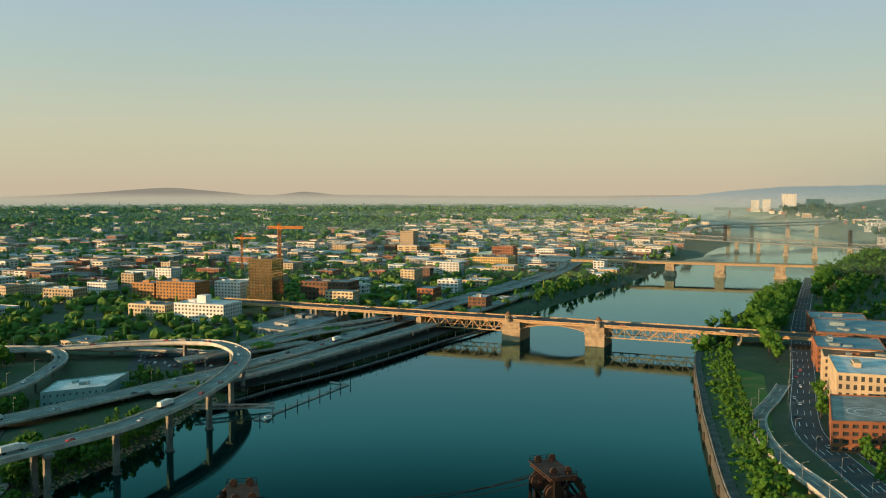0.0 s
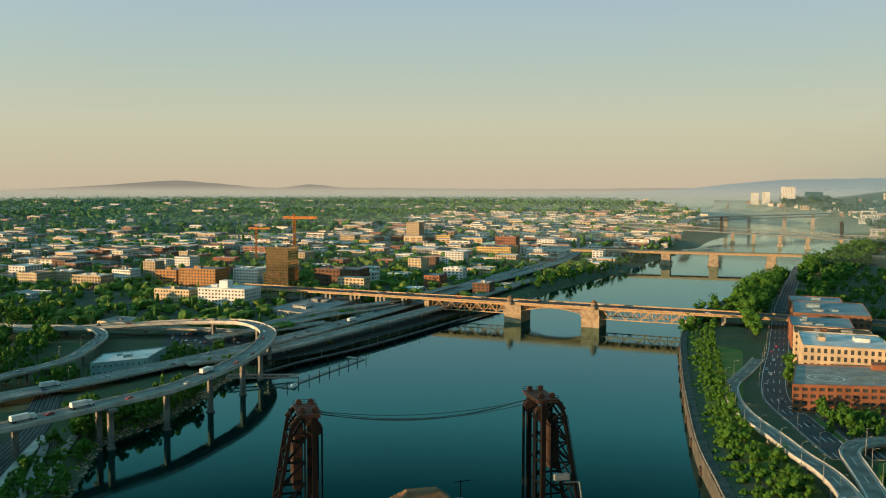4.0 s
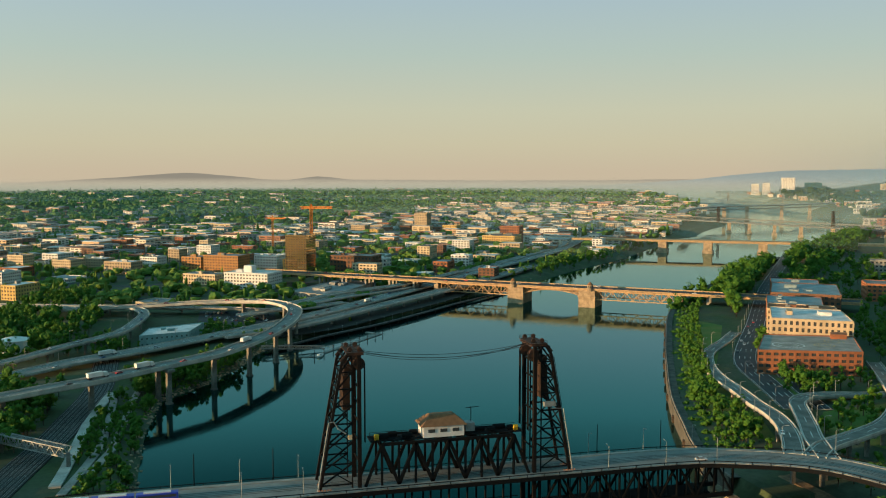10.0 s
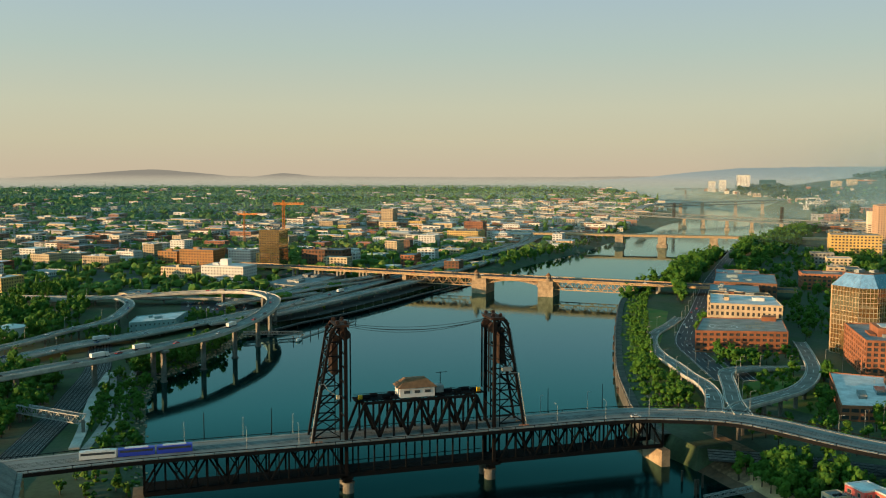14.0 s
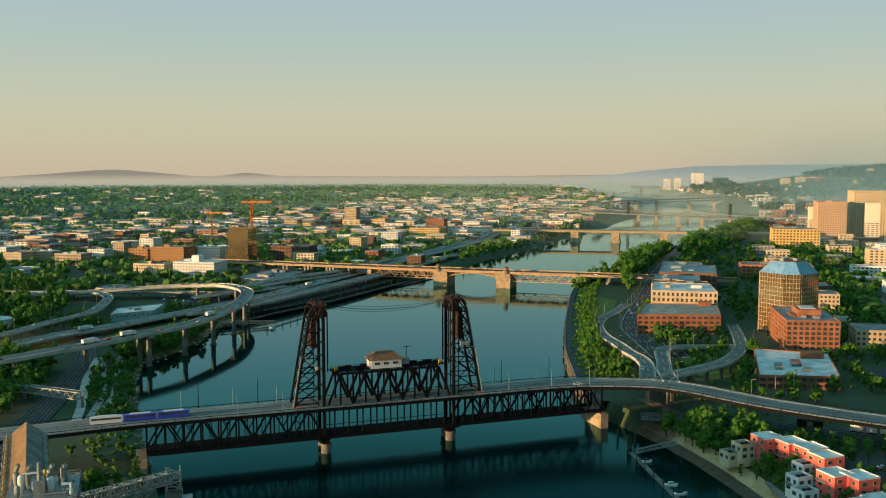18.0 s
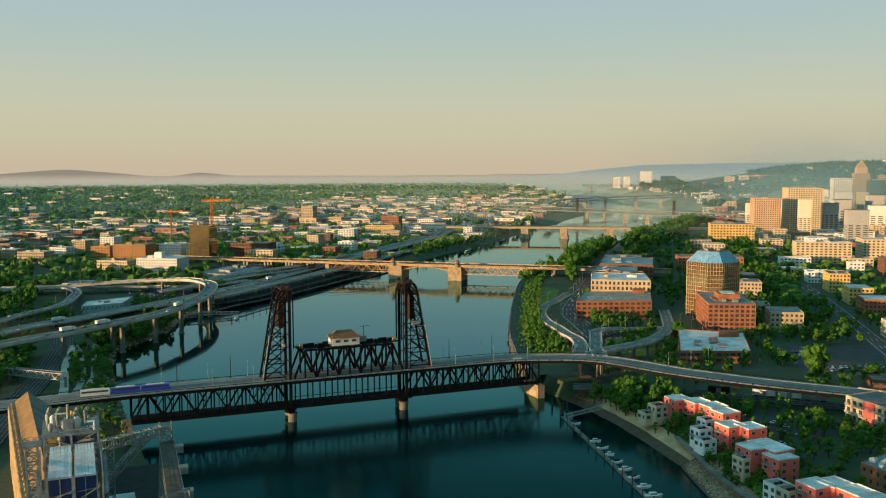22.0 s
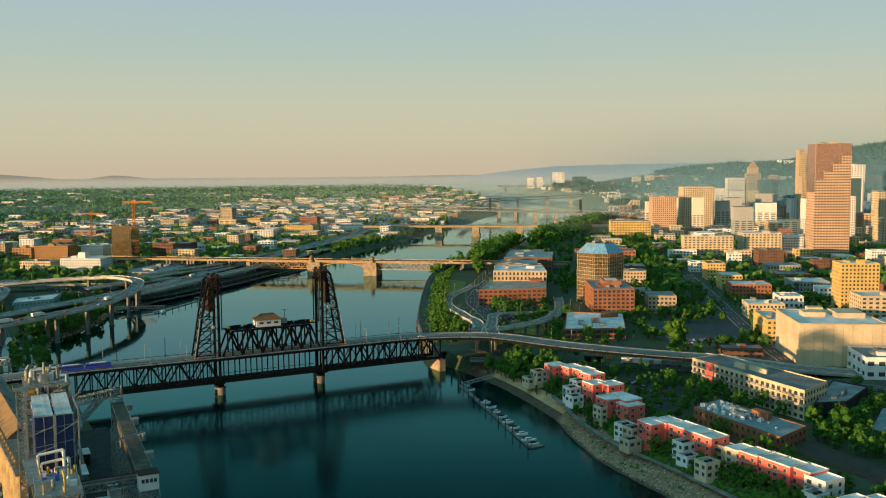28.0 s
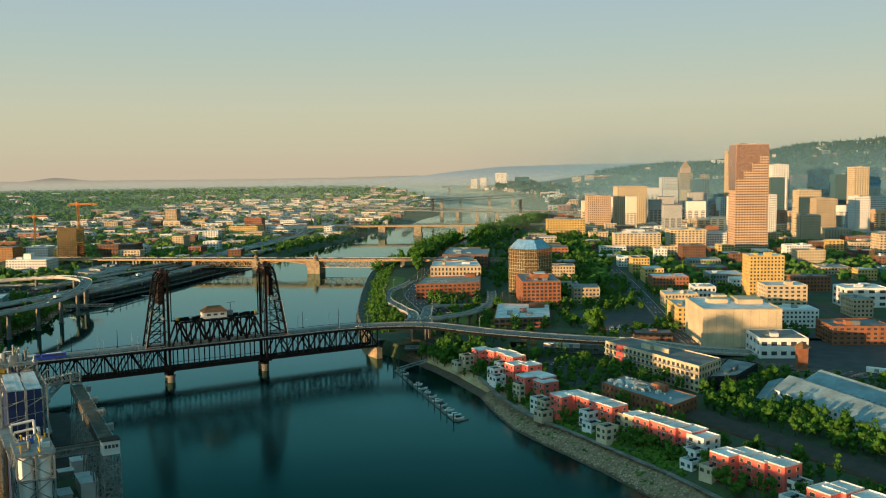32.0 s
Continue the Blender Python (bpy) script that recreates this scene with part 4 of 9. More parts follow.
road("road_motorway", "wide motorway along the east bank with steady traffic", [(-420, 150, 9), (-330, 215, 10), (-260, 258, 10), (-207, 297, 9), (-174, 331, 9), (-135, 360, 9), (-91, 400, 9), (-50, 437, 9), (4, 493, 9), (50, 546, 9), (136, 656, 9), (183, 714, 9), (270, 826, 9), (376, 952, 9), (498, 1118, 9), (635, 1344, 9), (800, 1580, 10)], 17, 1.0, 0.8, 4, pier_every=28)
road("road_motorway_slip", "second motorway carriageway behind the first one", [(-60, 500, 10), (-20, 520, 12), (44, 585, 12), (110, 640, 11), (170, 715, 10), (262, 842, 9), (365, 970, 9), (486, 1136, 9)], 13, 1.0, 0.8, 3, pier_every=28)
road("road_motorway_river", "raised motorway carriageway on columns at the river edge", [(-75, 402, 9.6), (-28, 425, 10), (10.6, 458, 10.6), (43.6, 492, 11), (79.6, 530, 11.4), (120, 573, 11.4), (154, 613, 11), (205, 676, 10.2), (268, 755, 9.6), (345, 852, 9.3)], 13.5, 1.5, 0.9, 3, pier_every=22)
# near-black strip: the deep shade below the deck put into a colour
UNDERDECK_SHADE = material("underdeck_shade", (0.022, 0.024, 0.020), 0.95, vary=0.5, scale=0.2, fine=2.0)
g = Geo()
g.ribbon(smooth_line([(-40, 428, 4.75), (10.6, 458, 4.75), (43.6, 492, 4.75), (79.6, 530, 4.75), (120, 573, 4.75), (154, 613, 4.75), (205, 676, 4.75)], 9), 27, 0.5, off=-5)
tagged(g.ob("ground_under_motorway", UNDERDECK_SHADE), "dark strip painted as shade under the raised motorway", "ground", kind="structure")
road("road_slip_ramp", "curved slip road on columns above the rail yard", [(-330, 190, 13), (-260, 262, 14), (-211, 319, 14), (-184, 364, 14), (-154, 409, 14), (-143, 467, 14), (-141, 514, 13), (-153, 551, 13), (-185, 575, 12), (-240, 590, 11)], 9, 1.2, 0.9, 2, pier_every=30)
road("road_cross", "straight elevated road past the parking lots", [(-330, 640, 10), (-230, 605, 10), (-171, 583, 10), (-120, 563, 10), (-73, 550, 10), (-19, 525, 10), (44, 560, 10)], 10, 1.2, 0.8, 3, pier_every=30)
road("road_ramp_upper", "upper motorway ramp towards the town", [(-10, 545, 13), (44, 600, 14), (103, 640, 14), (150, 690, 13), (230, 800, 11)], 9, 1.2, 0.8, 2, pier_every=28)
road("road_interchange", "motorway interchange ramps far up the bank", [(480, 1110, 9), (520, 1170, 13), (540, 1250, 15), (500, 1330, 13), (430, 1380, 9)], 9, 1.2, 0.8, 0, pier_every=26)

# west side: the bridge approach, its two ramps and the parkway
road("road_bridge_approach", "grey elevated approach road of the lift bridge", [(238, -133, 20), (262, -150, 17), (290, -166, 13), (325, -182, 9.6)], 17, 1.4, 0.9, 2, CONCRETE_D, pier_every=24)
road("road_ramp_river", "curved ramp from the bridge down to the parkway", [(140, -12, 24.2), (158, 16, 22.5), (171, 40, 21), (180, 62, 19.5), (188, 88, 17.5), (200, 123, 15.5), (212, 163, 13.5), (230, 205, 11.5), (256, 248, 10), (292, 286, 9.5), (322, 319, 9.45)], 8.5, 1.2, 0.9, 2, CONCRETE_D, pier_every=22)
road("road_ramp_town", "curved ramp from the bridge into the town", [(150, -20, 24.2), (166, 12, 23), (180, 34, 21), (199, 66, 19), (213, 88, 17), (230, 103, 15), (252, 112, 12.5), (275, 115, 10.2), (300, 113, 9.4)], 8.5, 1.2, 0.9, 2, CONCRETE_D, pier_every=22)
road("road_ramp_south", "long ramp that curves under the bridge approach", [(146, -16, 24.2), (162, -2, 23.6), (183, 10, 22), (220, 33, 19), (253, 63, 16), (285, 100, 13.2), (316, 145, 11.2), (347, 193, 9.5)], 9, 1.2, 0.9, 2, CONCRETE_D, pier_every=22)
road("road_parkway", "wide asphalt parkway with pale lane marks beside the park", [(222, 100, 9.3), (243, 160, 9.3), (262, 211, 9.3), (298, 266, 9.3), (355, 343, 9.3), (410, 420, 9.3), (490, 531, 9.3), (620, 700, 9.3), (800, 930, 9.3)], 16, 0.5, 0, 4)
road("road_parkway_west", "second carriageway of the parkway", [(236, 96, 9.3), (258, 155, 9.3), (280, 206, 9.3), (316, 262, 9.3), (372, 340, 9.3)], 9, 0.5, 0, 2)


road("road_station_street", "street with tram tracks running past the blank hall", [(262, -196, 9.3), (293, -159, 9.3), (312, -126, 9.3), (347, -70, 9.3), (421, 35, 9.3), (500, 147, 9.3), (590, 280, 9.3)], 12, 0.5, 0, 3)


# street grids on both banks
def street_grid(name, label, us, vs, u_lim, v_lim):
    t = tagged(thing(name, label, "streets"), kind="structure")
    for k, (fixed, lim, along_u) in enumerate([(v, u_lim, True) for v in vs] + [(u, v_lim, False) for u in us]):
        g = Geo()
        a = lim[0]
        while a < lim[1]:
            b = min(a + 40, lim[1])
            pa, pb = (cw(a, fixed), cw(b, fixed)) if along_u else (cw(fixed, a), cw(fixed, b))
            d = min(float(river_distance(np.array([q[0]]), np.array([q[1]]))[0]) for q in (pa, pb))
            if d > 26:
                z = (0.10 if along_u else 0.16)
                g.ribbon([Vector((pa[0], pa[1], float(land(pa[0], pa[1])) + z)), Vector((pb[0], pb[1], float(land(pb[0], pb[1])) + z))], 9.0, 0.3)
            a += 40
        if g.f:
            g.ob("street", ASPHALT, t)


street_grid("road_streets_east", "asphalt street grid of the eastern blocks", [80 * k - 0.5 for k in range(-13, -2)], [80 * k - 0.5 for k in range(6, 18)], (-1040, -170), (470, 1400))
street_grid("road_streets_west", "asphalt street grid of the western blocks", [80 * k - 0.5 for k in range(4, 14)], [80 * k - 0.5 for k in range(1, 17)], (250, 1080), (70, 1320))

# ---------------------------------------------------------------- buildings
FOOT = []   # outlines that nothing else may stand on
def block(name, label, u0, v0, du, dv, z0, z1, wall, roof=None, floors=5, bays=8, bays_side=None, glass=None, open_w=0.55, open_h=0.5, units=3, parapet=0.9, quad=None, category="building", simple=False):
    """A building on the street grid: a wall with real openings in front of one band of glazing a floor, a roof with
    its parapet, and the plant that stands on it."""
    t = thing(name, label, category)
    if quad is None:
        FOOT.append(([cw(u0 + a * du, v0 + b * dv)[:2] for a, b in ((0, 0), (1, 0), (1, 1), (0, 1))], 2.0))
    roof = roof or ROOF_G
    glass = glass or GLASS
    bays_side = bays_side or max(2, round(bays * dv / du))
    if quad is None:
        P = lambda x, y: cw(u0 + x, v0 + y)[:2]  # noqa: E731
    else:
        c4 = [Vector(p) for p in quad]
        P = lambda x, y: tuple((c4[0] * (1 - x / du) + c4[1] * (x / du)) * (1 - y / dv) + (c4[3] * (1 - x / du) + c4[2] * (x / du)) * (y / dv))  # noqa: E731
        FOOT.append(([tuple(p) for p in quad], 2.0))

    def pris(g, x0, y0, x1, y1, a, b, m=0, top=None):
        g.prism([P(x0, y0), P(x1, y0), P(x1, y1), P(x0, y1)], a, b, m, top)

    h = (z1 - z0) / floors
    d = 0.45
    g = Geo()
    zs = []
    for k in range(floors):
        lo = z0 + k * h + h * (1 - open_h) * 0.55
        zs.append((lo, lo + h * open_h))
    for n, L, F, back in (
        (bays, du, lambda q, i: P(q, i), False),
        (bays_side, dv, lambda q, i: P(du - i, q), u0 > 0),
        (bays, du, lambda q, i: P(du - q, dv - i), True),
        (bays_side, dv, lambda q, i: P(i, dv - q), False),
    ):
        w = L / n * open_w
        sx = [(L * (i + 0.5) / n - w / 2, L * (i + 0.5) / n + w / 2) for i in range(n)]
        cs = [0.0] + [q for ab in sx for q in ab] + [L]
        cz = [z0 - 3.0] + [q for ab in zs for q in ab] + [z1 + parapet]
        if simple and back:
            cs, cz = [0.0, L], [z0 - 3.0, z1 + parapet]
        for i in range(len(cs) - 1):
            for j in range(len(cz) - 1):
                a, b, lo, hi = cs[i], cs[i + 1], cz[j], cz[j + 1]
                if i % 2 and j % 2:
                    g.quad((*F(a, 0), lo), (*F(b, 0), lo), (*F(b, d), lo), (*F(a, d), lo))
                    g.quad((*F(a, d), hi), (*F(b, d), hi), (*F(b, 0), hi), (*F(a, 0), hi))
                    g.quad((*F(a, 0), lo), (*F(a, d), lo), (*F(a, d), hi), (*F(a, 0), hi))
                    g.quad((*F(b, d), lo), (*F(b, 0), lo), (*F(b, 0), hi), (*F(b, d), hi))
                else:
                    g.quad((*F(a, 0), lo), (*F(b, 0), lo), (*F(b, 0), hi), (*F(a, 0), hi))
            a, b, top = cs[i], cs[i + 1], z1 + parapet
            a2, b2 = max(a, d), min(b, L - d)
            g.quad((*F(a, 0), top), (*F(b, 0), top), (*F(b2, d), top), (*F(a2, d), top))
            g.quad((*F(a2, d), top), (*F(b2, d), top), (*F(b2, d), z1), (*F(a2, d), z1))
    g.weld().ob("wall", wall, t)
    step = floors if simple else 1
    for k in range(0, floors, step):
        g = Geo()
        pris(g, d, d, du - d, dv - d, z0 + k * h + 0.02, z0 + (k + step) * h - 0.02)
        g.ob("window_band", glass, t)
    g = Geo()
    pris(g, d, d, du - d, dv - d, z1 - 0.01, z1 + 0.3)
    g.ob("roof", roof, t)
    r = random.Random(int(u0 * 7 + v0 * 13))
    for i in range(units):
        sx, sy, sz = r.uniform(0.06, 0.2) * du, r.uniform(0.08, 0.25) * dv, r.uniform(1.0, 3.2)
        cx, cy = r.uniform(0.15, 0.65) * du, r.uniform(0.15, 0.6) * dv
        g = Geo()
        pris(g, cx, cy, cx + sx, cy + sy, z1 + 0.3, z1 + 0.3 + sz)
        pris(g, cx - 0.2, cy - 0.2, cx + sx + 0.2, cy + sy + 0.2, z1 + 0.3 + sz, z1 + 0.45 + sz)
        g.ob("roof_plant", r.choice((wall, roof, STEEL_G)), t)
    return t


TOWNS = [
    # name, label, u, v, wide, deep, ground, top, wall, roof, floors, bays, glass
    ("office_tower", "slender cream office tower in the town centre", 383, 1319, 48, 60, 10, 76, PINK, ROOF_G, 17, 12),
    ("office_tower", "tall cream office tower with vertical fins", 450, 1363, 62, 70, 10, 94, CREAM, ROOF_G, 22, 14),
    ("office_tower", "pale stone tower with a stepped roof", 642, 1908, 44, 40, 10, 105, WHITE, ROOF_G, 24, 9),
    ("office_building", "long yellow brick office building beside the park", 285, 1090, 70, 45, 10, 41, YELLOW, ROOF_G, 7, 14),
    ("apartment_building", "beige apartment building in three bays", 368, 784, 69, 28, 10, 37, CREAM, ROOF_W, 8, 12),
    ("office_building", "striped cream office building", 455, 805, 54, 40, 10, 40, CREAM, ROOF_W, 8, 10),
    ("brick_building", "dark brown brick block with white windows", 438, 632, 31, 30, 10, 31, BRICK_D, ROOF_G, 6, 9),
    ("office_building", "white arched office building", 516, 830, 30, 36, 10, 33, WHITE, ROOF_W, 6, 8),
    ("office_building", "white office slab behind the shops", 718, 1576, 40, 40, 10, 62, WHITE, ROOF_G, 11, 8),
    ("office_tower", "white tower near the hills", 1030, 2500, 44, 40, 12, 118, WHITE, ROOF_G, 22, 8),
    ("brick_tower", "cream stone old hotel block", 682, 909, 34, 40, 10, 55, CREAM, ROOF_G, 11, 8),
    ("office_tower", "cream tower block in the centre", 993, 1843, 50, 40, 10, 72, CREAM, ROOF_G, 14, 9),
    ("office_tower", "tall white tower with a flat crown", 1310, 2500, 60, 50, 12, 125, CREAM, ROOF_G, 26, 9),
    ("office_building", "white office block with vertical fins", 965, 1411, 80, 50, 10, 66, WHITE, ROOF_G, 12, 26),
    ("office_building", "brown office block with rounded corners", 890, 1421, 40, 40, 10, 61, BEIGE, ROOF_G, 12, 8),
    ("office_tower", "reddish brick tower block near the hills", 1100, 2250, 44, 40, 12, 104, BRICK, ROOF_G, 20, 8),
    ("office_tower", "dark blue glass tower near the hills", 1240, 2480, 60, 50, 12, 98, GLASS_T, ROOF_G, 18, 10),
    ("office_tower", "dark blue-grey glass tower behind the spire", 715, 1860, 30, 40, 10, 101, GLASS_T, ROOF_G, 22, 8),
    ("office_tower", "tan stone tower with vertical piers", 742, 1610, 16, 30, 10, 170, BEIGE, ROOF_G, 36, 5),
    ("office_building", "tan office slab beside the pier tower", 730, 1540, 30, 30, 10, 112, BEIGE, ROOF_G, 24, 10),
    ("office_tower", "white tower with a rounded red crown", 668, 1050, 20, 26, 10, 84, WHITE, ROOF_R, 18, 6),
    ("office_building", "cream low office building", 697, 733, 36, 30, 10, 25, CREAM, ROOF_G, 4, 9),
    ("office_building", "cream stone corner block in the centre", 716, 682, 26, 30, 10, 40, CREAM, ROOF_G, 8, 5),
    ("hotel_tower", "tall yellow brick hotel with small windows", 427, 270, 32, 26, 9, 52, YELLOW, ROOF_W, 13, 10),
    ("office_building", "cream annex of the hotel", 429, 223, 36, 30, 9, 30, CREAM, ROOF_W, 6, 7),
    ("warehouse", "yellow brick corner building beside the blank hall", 330, 118, 15, 44, 9, 27, YELLOW, ROOF_W, 5, 4),
    ("office_building", "white office building with many windows", 413, 128, 29, 24, 9, 23, WHITE, ROOF_W, 4, 9),
    ("office_building", "white office block with dark windows", 501, 232, 38, 30, 9, 26, WHITE, ROOF_W, 3, 4),
    ("brick_building", "orange brick corner building by the tracks", 427, 58, 42, 34, 9, 22, BRICK, ROOF_G, 4, 9),
    ("shop_building", "pale shop building with a flat roof", 342, 236, 30, 26, 9, 21, CREAM, ROOF_W, 3, 10),
    ("shop_building", "white shop building beside the hotel", 374, 262, 20, 26, 9, 24, WHITE, ROOF_W, 3, 5),
    ("brick_building", "low brick building behind the viaduct", 290, 71, 27, 14, 9, 15, BRICK_D, ROOF_G, 2, 6),
    ("office_tower", "tall white tower with dark window stripes", 815, 1500, 35, 40, 10, 137, WHITE, ROOF_G, 29, 6),
    ("office_tower", "dark glass office block in the centre", 787, 1420, 30, 30, 10, 109, GLASS_T, ROOF_G, 22, 8),
    ("office_tower", "blue glass tower among the stone blocks", 953, 1500, 44, 40, 10, 113, GLASS_T, ROOF_G, 24, 10),
    ("office_tower", "cream tower with pale floor bands", 937, 1350, 30, 40, 10, 130, CREAM, ROOF_G, 28, 6),
    ("office_building", "broad cream stone office block", 759, 1150, 41, 36, 10, 88, CREAM, ROOF_W, 18, 9),
    ("office_building", "brown brick office block with a stepped top", 757, 1050, 34, 34, 10, 76, BEIGE, ROOF_G, 15, 8),
    ("office_building", "white ribbed office block", 842, 1100, 28, 30, 10, 77, WHITE, ROOF_G, 15, 7),
    ("office_tower", "slim beige tower behind the spire", 746, 1900, 22, 30, 10, 112, BEIGE, ROOF_G, 24, 5),
    ("tower_block", "dark bronze apartment tower beside the bridge", -454, 705, 29, 26, 4, 57, GLASS_B, ROOF_G, 17, 8),
    ("office_building", "white four storey building with square windows", -467, 584, 56, 34, 4, 22, WHITE, ROOF_W, 5, 14),
    ("apartment_building", "warm timber-clad apartment building of seven storeys", -569, 697, 51, 30, 4, 29, WOODC, ROOF_G, 7, 12),
    ("apartment_building", "lower timber-clad wing of the apartments", -615, 715, 30, 26, 4, 24, WOODC, ROOF_G, 5, 6),
    ("office_building", "beige three storey office building", -536, 604, 44, 24, 4, 16, CREAM, ROOF_G, 3, 12),
    ("apartment_building", "white building with patterned windows", -523, 745, 34, 26, 4, 26, WHITE, ROOF_W, 6, 8),
    ("brick_building", "dark red brick warehouse by the bridge", -429, 780, 60, 34, 4, 26, BRICK_D, ROOF_G, 4, 12),
    ("brick_building", "brown brick apartment block with pale roof", -696, 661, 42, 24, 4, 20, BEIGE, ROOF_W, 4, 10),
    ("brick_building", "tan brick apartment block with pale roof", -767, 705, 34, 24, 4, 18, BEIGE, ROOF_W, 4, 8),
    ("office_building", "plain grey office block among trees", -700, 740, 28, 22, 4, 19, WHITE, ROOF_G, 4, 7),
    ("tower_block", "lone ochre tower block in the east town", -593, 1531, 28, 30, 5, 48, BEIGE, ROOF_G, 12, 7),
    ("office_building", "yellow office building by the motorway", -345, 1209, 58, 50, 4, 26, YELLOW, ROOF_G, 5, 14),
    ("office_building", "orange brick tower of the yellow office building", -328, 1262, 36, 30, 4, 40, BRICK, ROOF_G, 8, 8),
    ("office_building", "white office cube by the motorway", -268, 1235, 28, 30, 4, 22, WHITE, ROOF_W, 4, 7),
]
for nm, lb, u, v, du, dv, z0, z1, wall, roof, fl, ba in TOWNS:
    block(nm, lb, u, v, du, dv, z0, z1, wall, roof, fl, ba)


def quad_block(name, label, quad, z0, z1, wall, roof, floors, bays, **more):
    q = [Vector(p) for p in quad]
    du, dv = ((q[1] - q[0]).length + (q[2] - q[3]).length) / 2, ((q[3] - q[0]).length + (q[2] - q[1]).length) / 2
    return block(name, label, quad[0][0], quad[0][1], du, dv, z0, z1, wall, roof, floors, bays, quad=quad, **more)


# ---- the tall pink granite tower
pink = block("skyscraper", "tall pink granite and rose mirror-glass skyscraper over the town", 543, 771, 48, 40, 10, 168, PINK, ROOF_G, 42, 12, bays_side=10, glass=GLASS, open_w=0.72, open_h=0.44, units=2, parapet=0.2)
g = Geo()
for k, (w, lo, hi) in enumerate(((47.2, 152, 167.6), (34, 140.8, 151.9), (23, 129.6, 140.7), (11, 118.4, 129.5))):
    g.cbox(543.4, 770.80, 543.4 + w, 770.96, lo, hi)
g.cbox(542.80, 771.4, 542.96, 810.6, 100, 167.6)
g.ob("mirror_crown", GLASS_P, pink, "smooth rose mirror-glass crown")

# ---- the tower with the stepped brick pyramid
koin = block("spire_tower", "tan stone tower with stepped sides and a pyramid roof", 689, 1899, 34, 34, 10, 118, BEIGE, ROOF_G, 26, 7, units=0)
g = Geo()
g.cbox(694, 1904, 718, 1928, 118.3, 132)
g.ob("upper_stage", PINK, koin)
g = Geo()
c = cw(706, 1916)
b = [cw(694, 1904, 132), cw(718, 1904, 132), cw(718, 1928, 132), cw(694, 1928, 132)]
for i in range(4):
    g.poly([b[i], b[(i + 1) % 4], (c[0], c[1], 152)])
g.ob("pyramid_roof", OCHRE, koin)

# ---- the faceted bronze glass tower
def facet_tower():
    """Square glass tower turned off the street grid, with a cut corner and a sloping glass crown."""
    t = thing("glass_tower", "faceted gold glass office tower with a sloping glass crown", "office tower")
    cx, cy, _ = cw(223, 324)
    turn, s, c = radians(11.5), 16.8, 8.5
    FOOT.append(([(cx - 21, cy - 21), (cx + 21, cy - 21), (cx + 21, cy + 21), (cx - 21, cy + 21)], 3.0))

    def at(x, y):
        return (cx + x * math.cos(turn) - y * math.sin(turn), cy + x * math.sin(turn) + y * math.cos(turn))

    def ring(k):
        q, e = s - k, max(1.0, c - k * 0.5)
        return [at(*p) for p in ((-q + e, -q), (q - 3, -q), (q, -q + 3), (q, q - e), (q - e, q), (-q + 3, q), (-q, q - 3), (-q, -q + e))]

    floors, z0, z1 = 14, 9.0, 57.0
    h = (z1 - z0) / floors
    outer, inner = ring(0), ring(0.25)
    for k in range(floors):
        g = Geo()
        g.prism(inner, z0 + k * h + 0.3, z0 + (k + 1) * h)
        g.ob("window_band", GLASS_B, t)
        g = Geo()
        g.prism(outer, z0 + k * h - (2 if k == 0 else 0), z0 + k * h + 0.3)
        g.ob("floor_band", BEIGE, t)
    for i in range(8):
        a, b = Vector(outer[i]), Vector(outer[(i + 1) % 8])
        n = max(2, int((b - a).length / 2.4))
        for j in range(n + 1):
            p = a.lerp(b, j / n)
            g = Geo()
            g.box((p.x, p.y, (z0 + z1) / 2), (0.2, 0.2, z1 - z0), rot=math.atan2(b.y - a.y, b.x - a.x))
            g.ob("mullion", BEIGE, t)
    top = ring(6.5)
    for i in range(8):
        a, b, p, q = outer[i], outer[(i + 1) % 8], top[i], top[(i + 1) % 8]
        n = 4 if math.hypot(a[0] - b[0], a[1] - b[1]) > 15 else 1
        for j in range(n):
            f = lambda m, o, k: (m[0] + (o[0] - m[0]) * k, m[1] + (o[1] - m[1]) * k)  # noqa: E731
            g = Geo()
            g.quad((*f(a, b, (j + 0.01) / n), z1), (*f(a, b, (j + 0.99) / n), z1), (*f(p, q, (j + 0.99) / n), 66.0), (*f(p, q, (j + 0.01) / n), 66.0))
            g.ob("sloping_pane", GLASS_S, t)
    g = Geo()
    g.prism(top, 65.4, 66.4)
    g.ob("roof", ROOF_R, t)
    for k, (x, y) in enumerate(((-4, 2), (5, -3), (3, 6))):
        p = at(x, y)
        g = Geo()
        g.box((p[0], p[1], 67.2), (6 - k, 4, 1.8), rot=turn)
        g.ob("roof_plant", STEEL_G, t)
    # stepped glass foyer at the foot
    for k in range(4):
        g = Geo()
        p = at(-s - 3.0, -s + 5 + 3.4 * k)
        g.box((p[0], p[1], 12 + 1.6 * k), (7.0, 3.3, 10 + 3.2 * k), rot=turn)
        g.ob("stepped_annex", GLASS_B if k % 2 else BEIGE, t)
    return t


facet_tower()
br = quad_block("office_building", "orange brick office block with deep square windows", [(307.4, 80.2), (339.2, 64.3), (372, 122), (340, 138)], 9, 32.5, BRICK, ROOF_G, 7, 9, bays_side=11, open_w=0.66, open_h=0.62)
g = Geo()
e1, e2, c0 = Vector((0.89, -0.447)), Vector((0.494, 0.869)), Vector((338, 97))
g.prism([tuple(c0 + e1 * a + e2 * b) for a, b in ((-8, -12), (8, -12), (8, 12), (-8, 12))], 32.7, 38.2)
g.ob("penthouse", BRICK, br)
g = Geo()
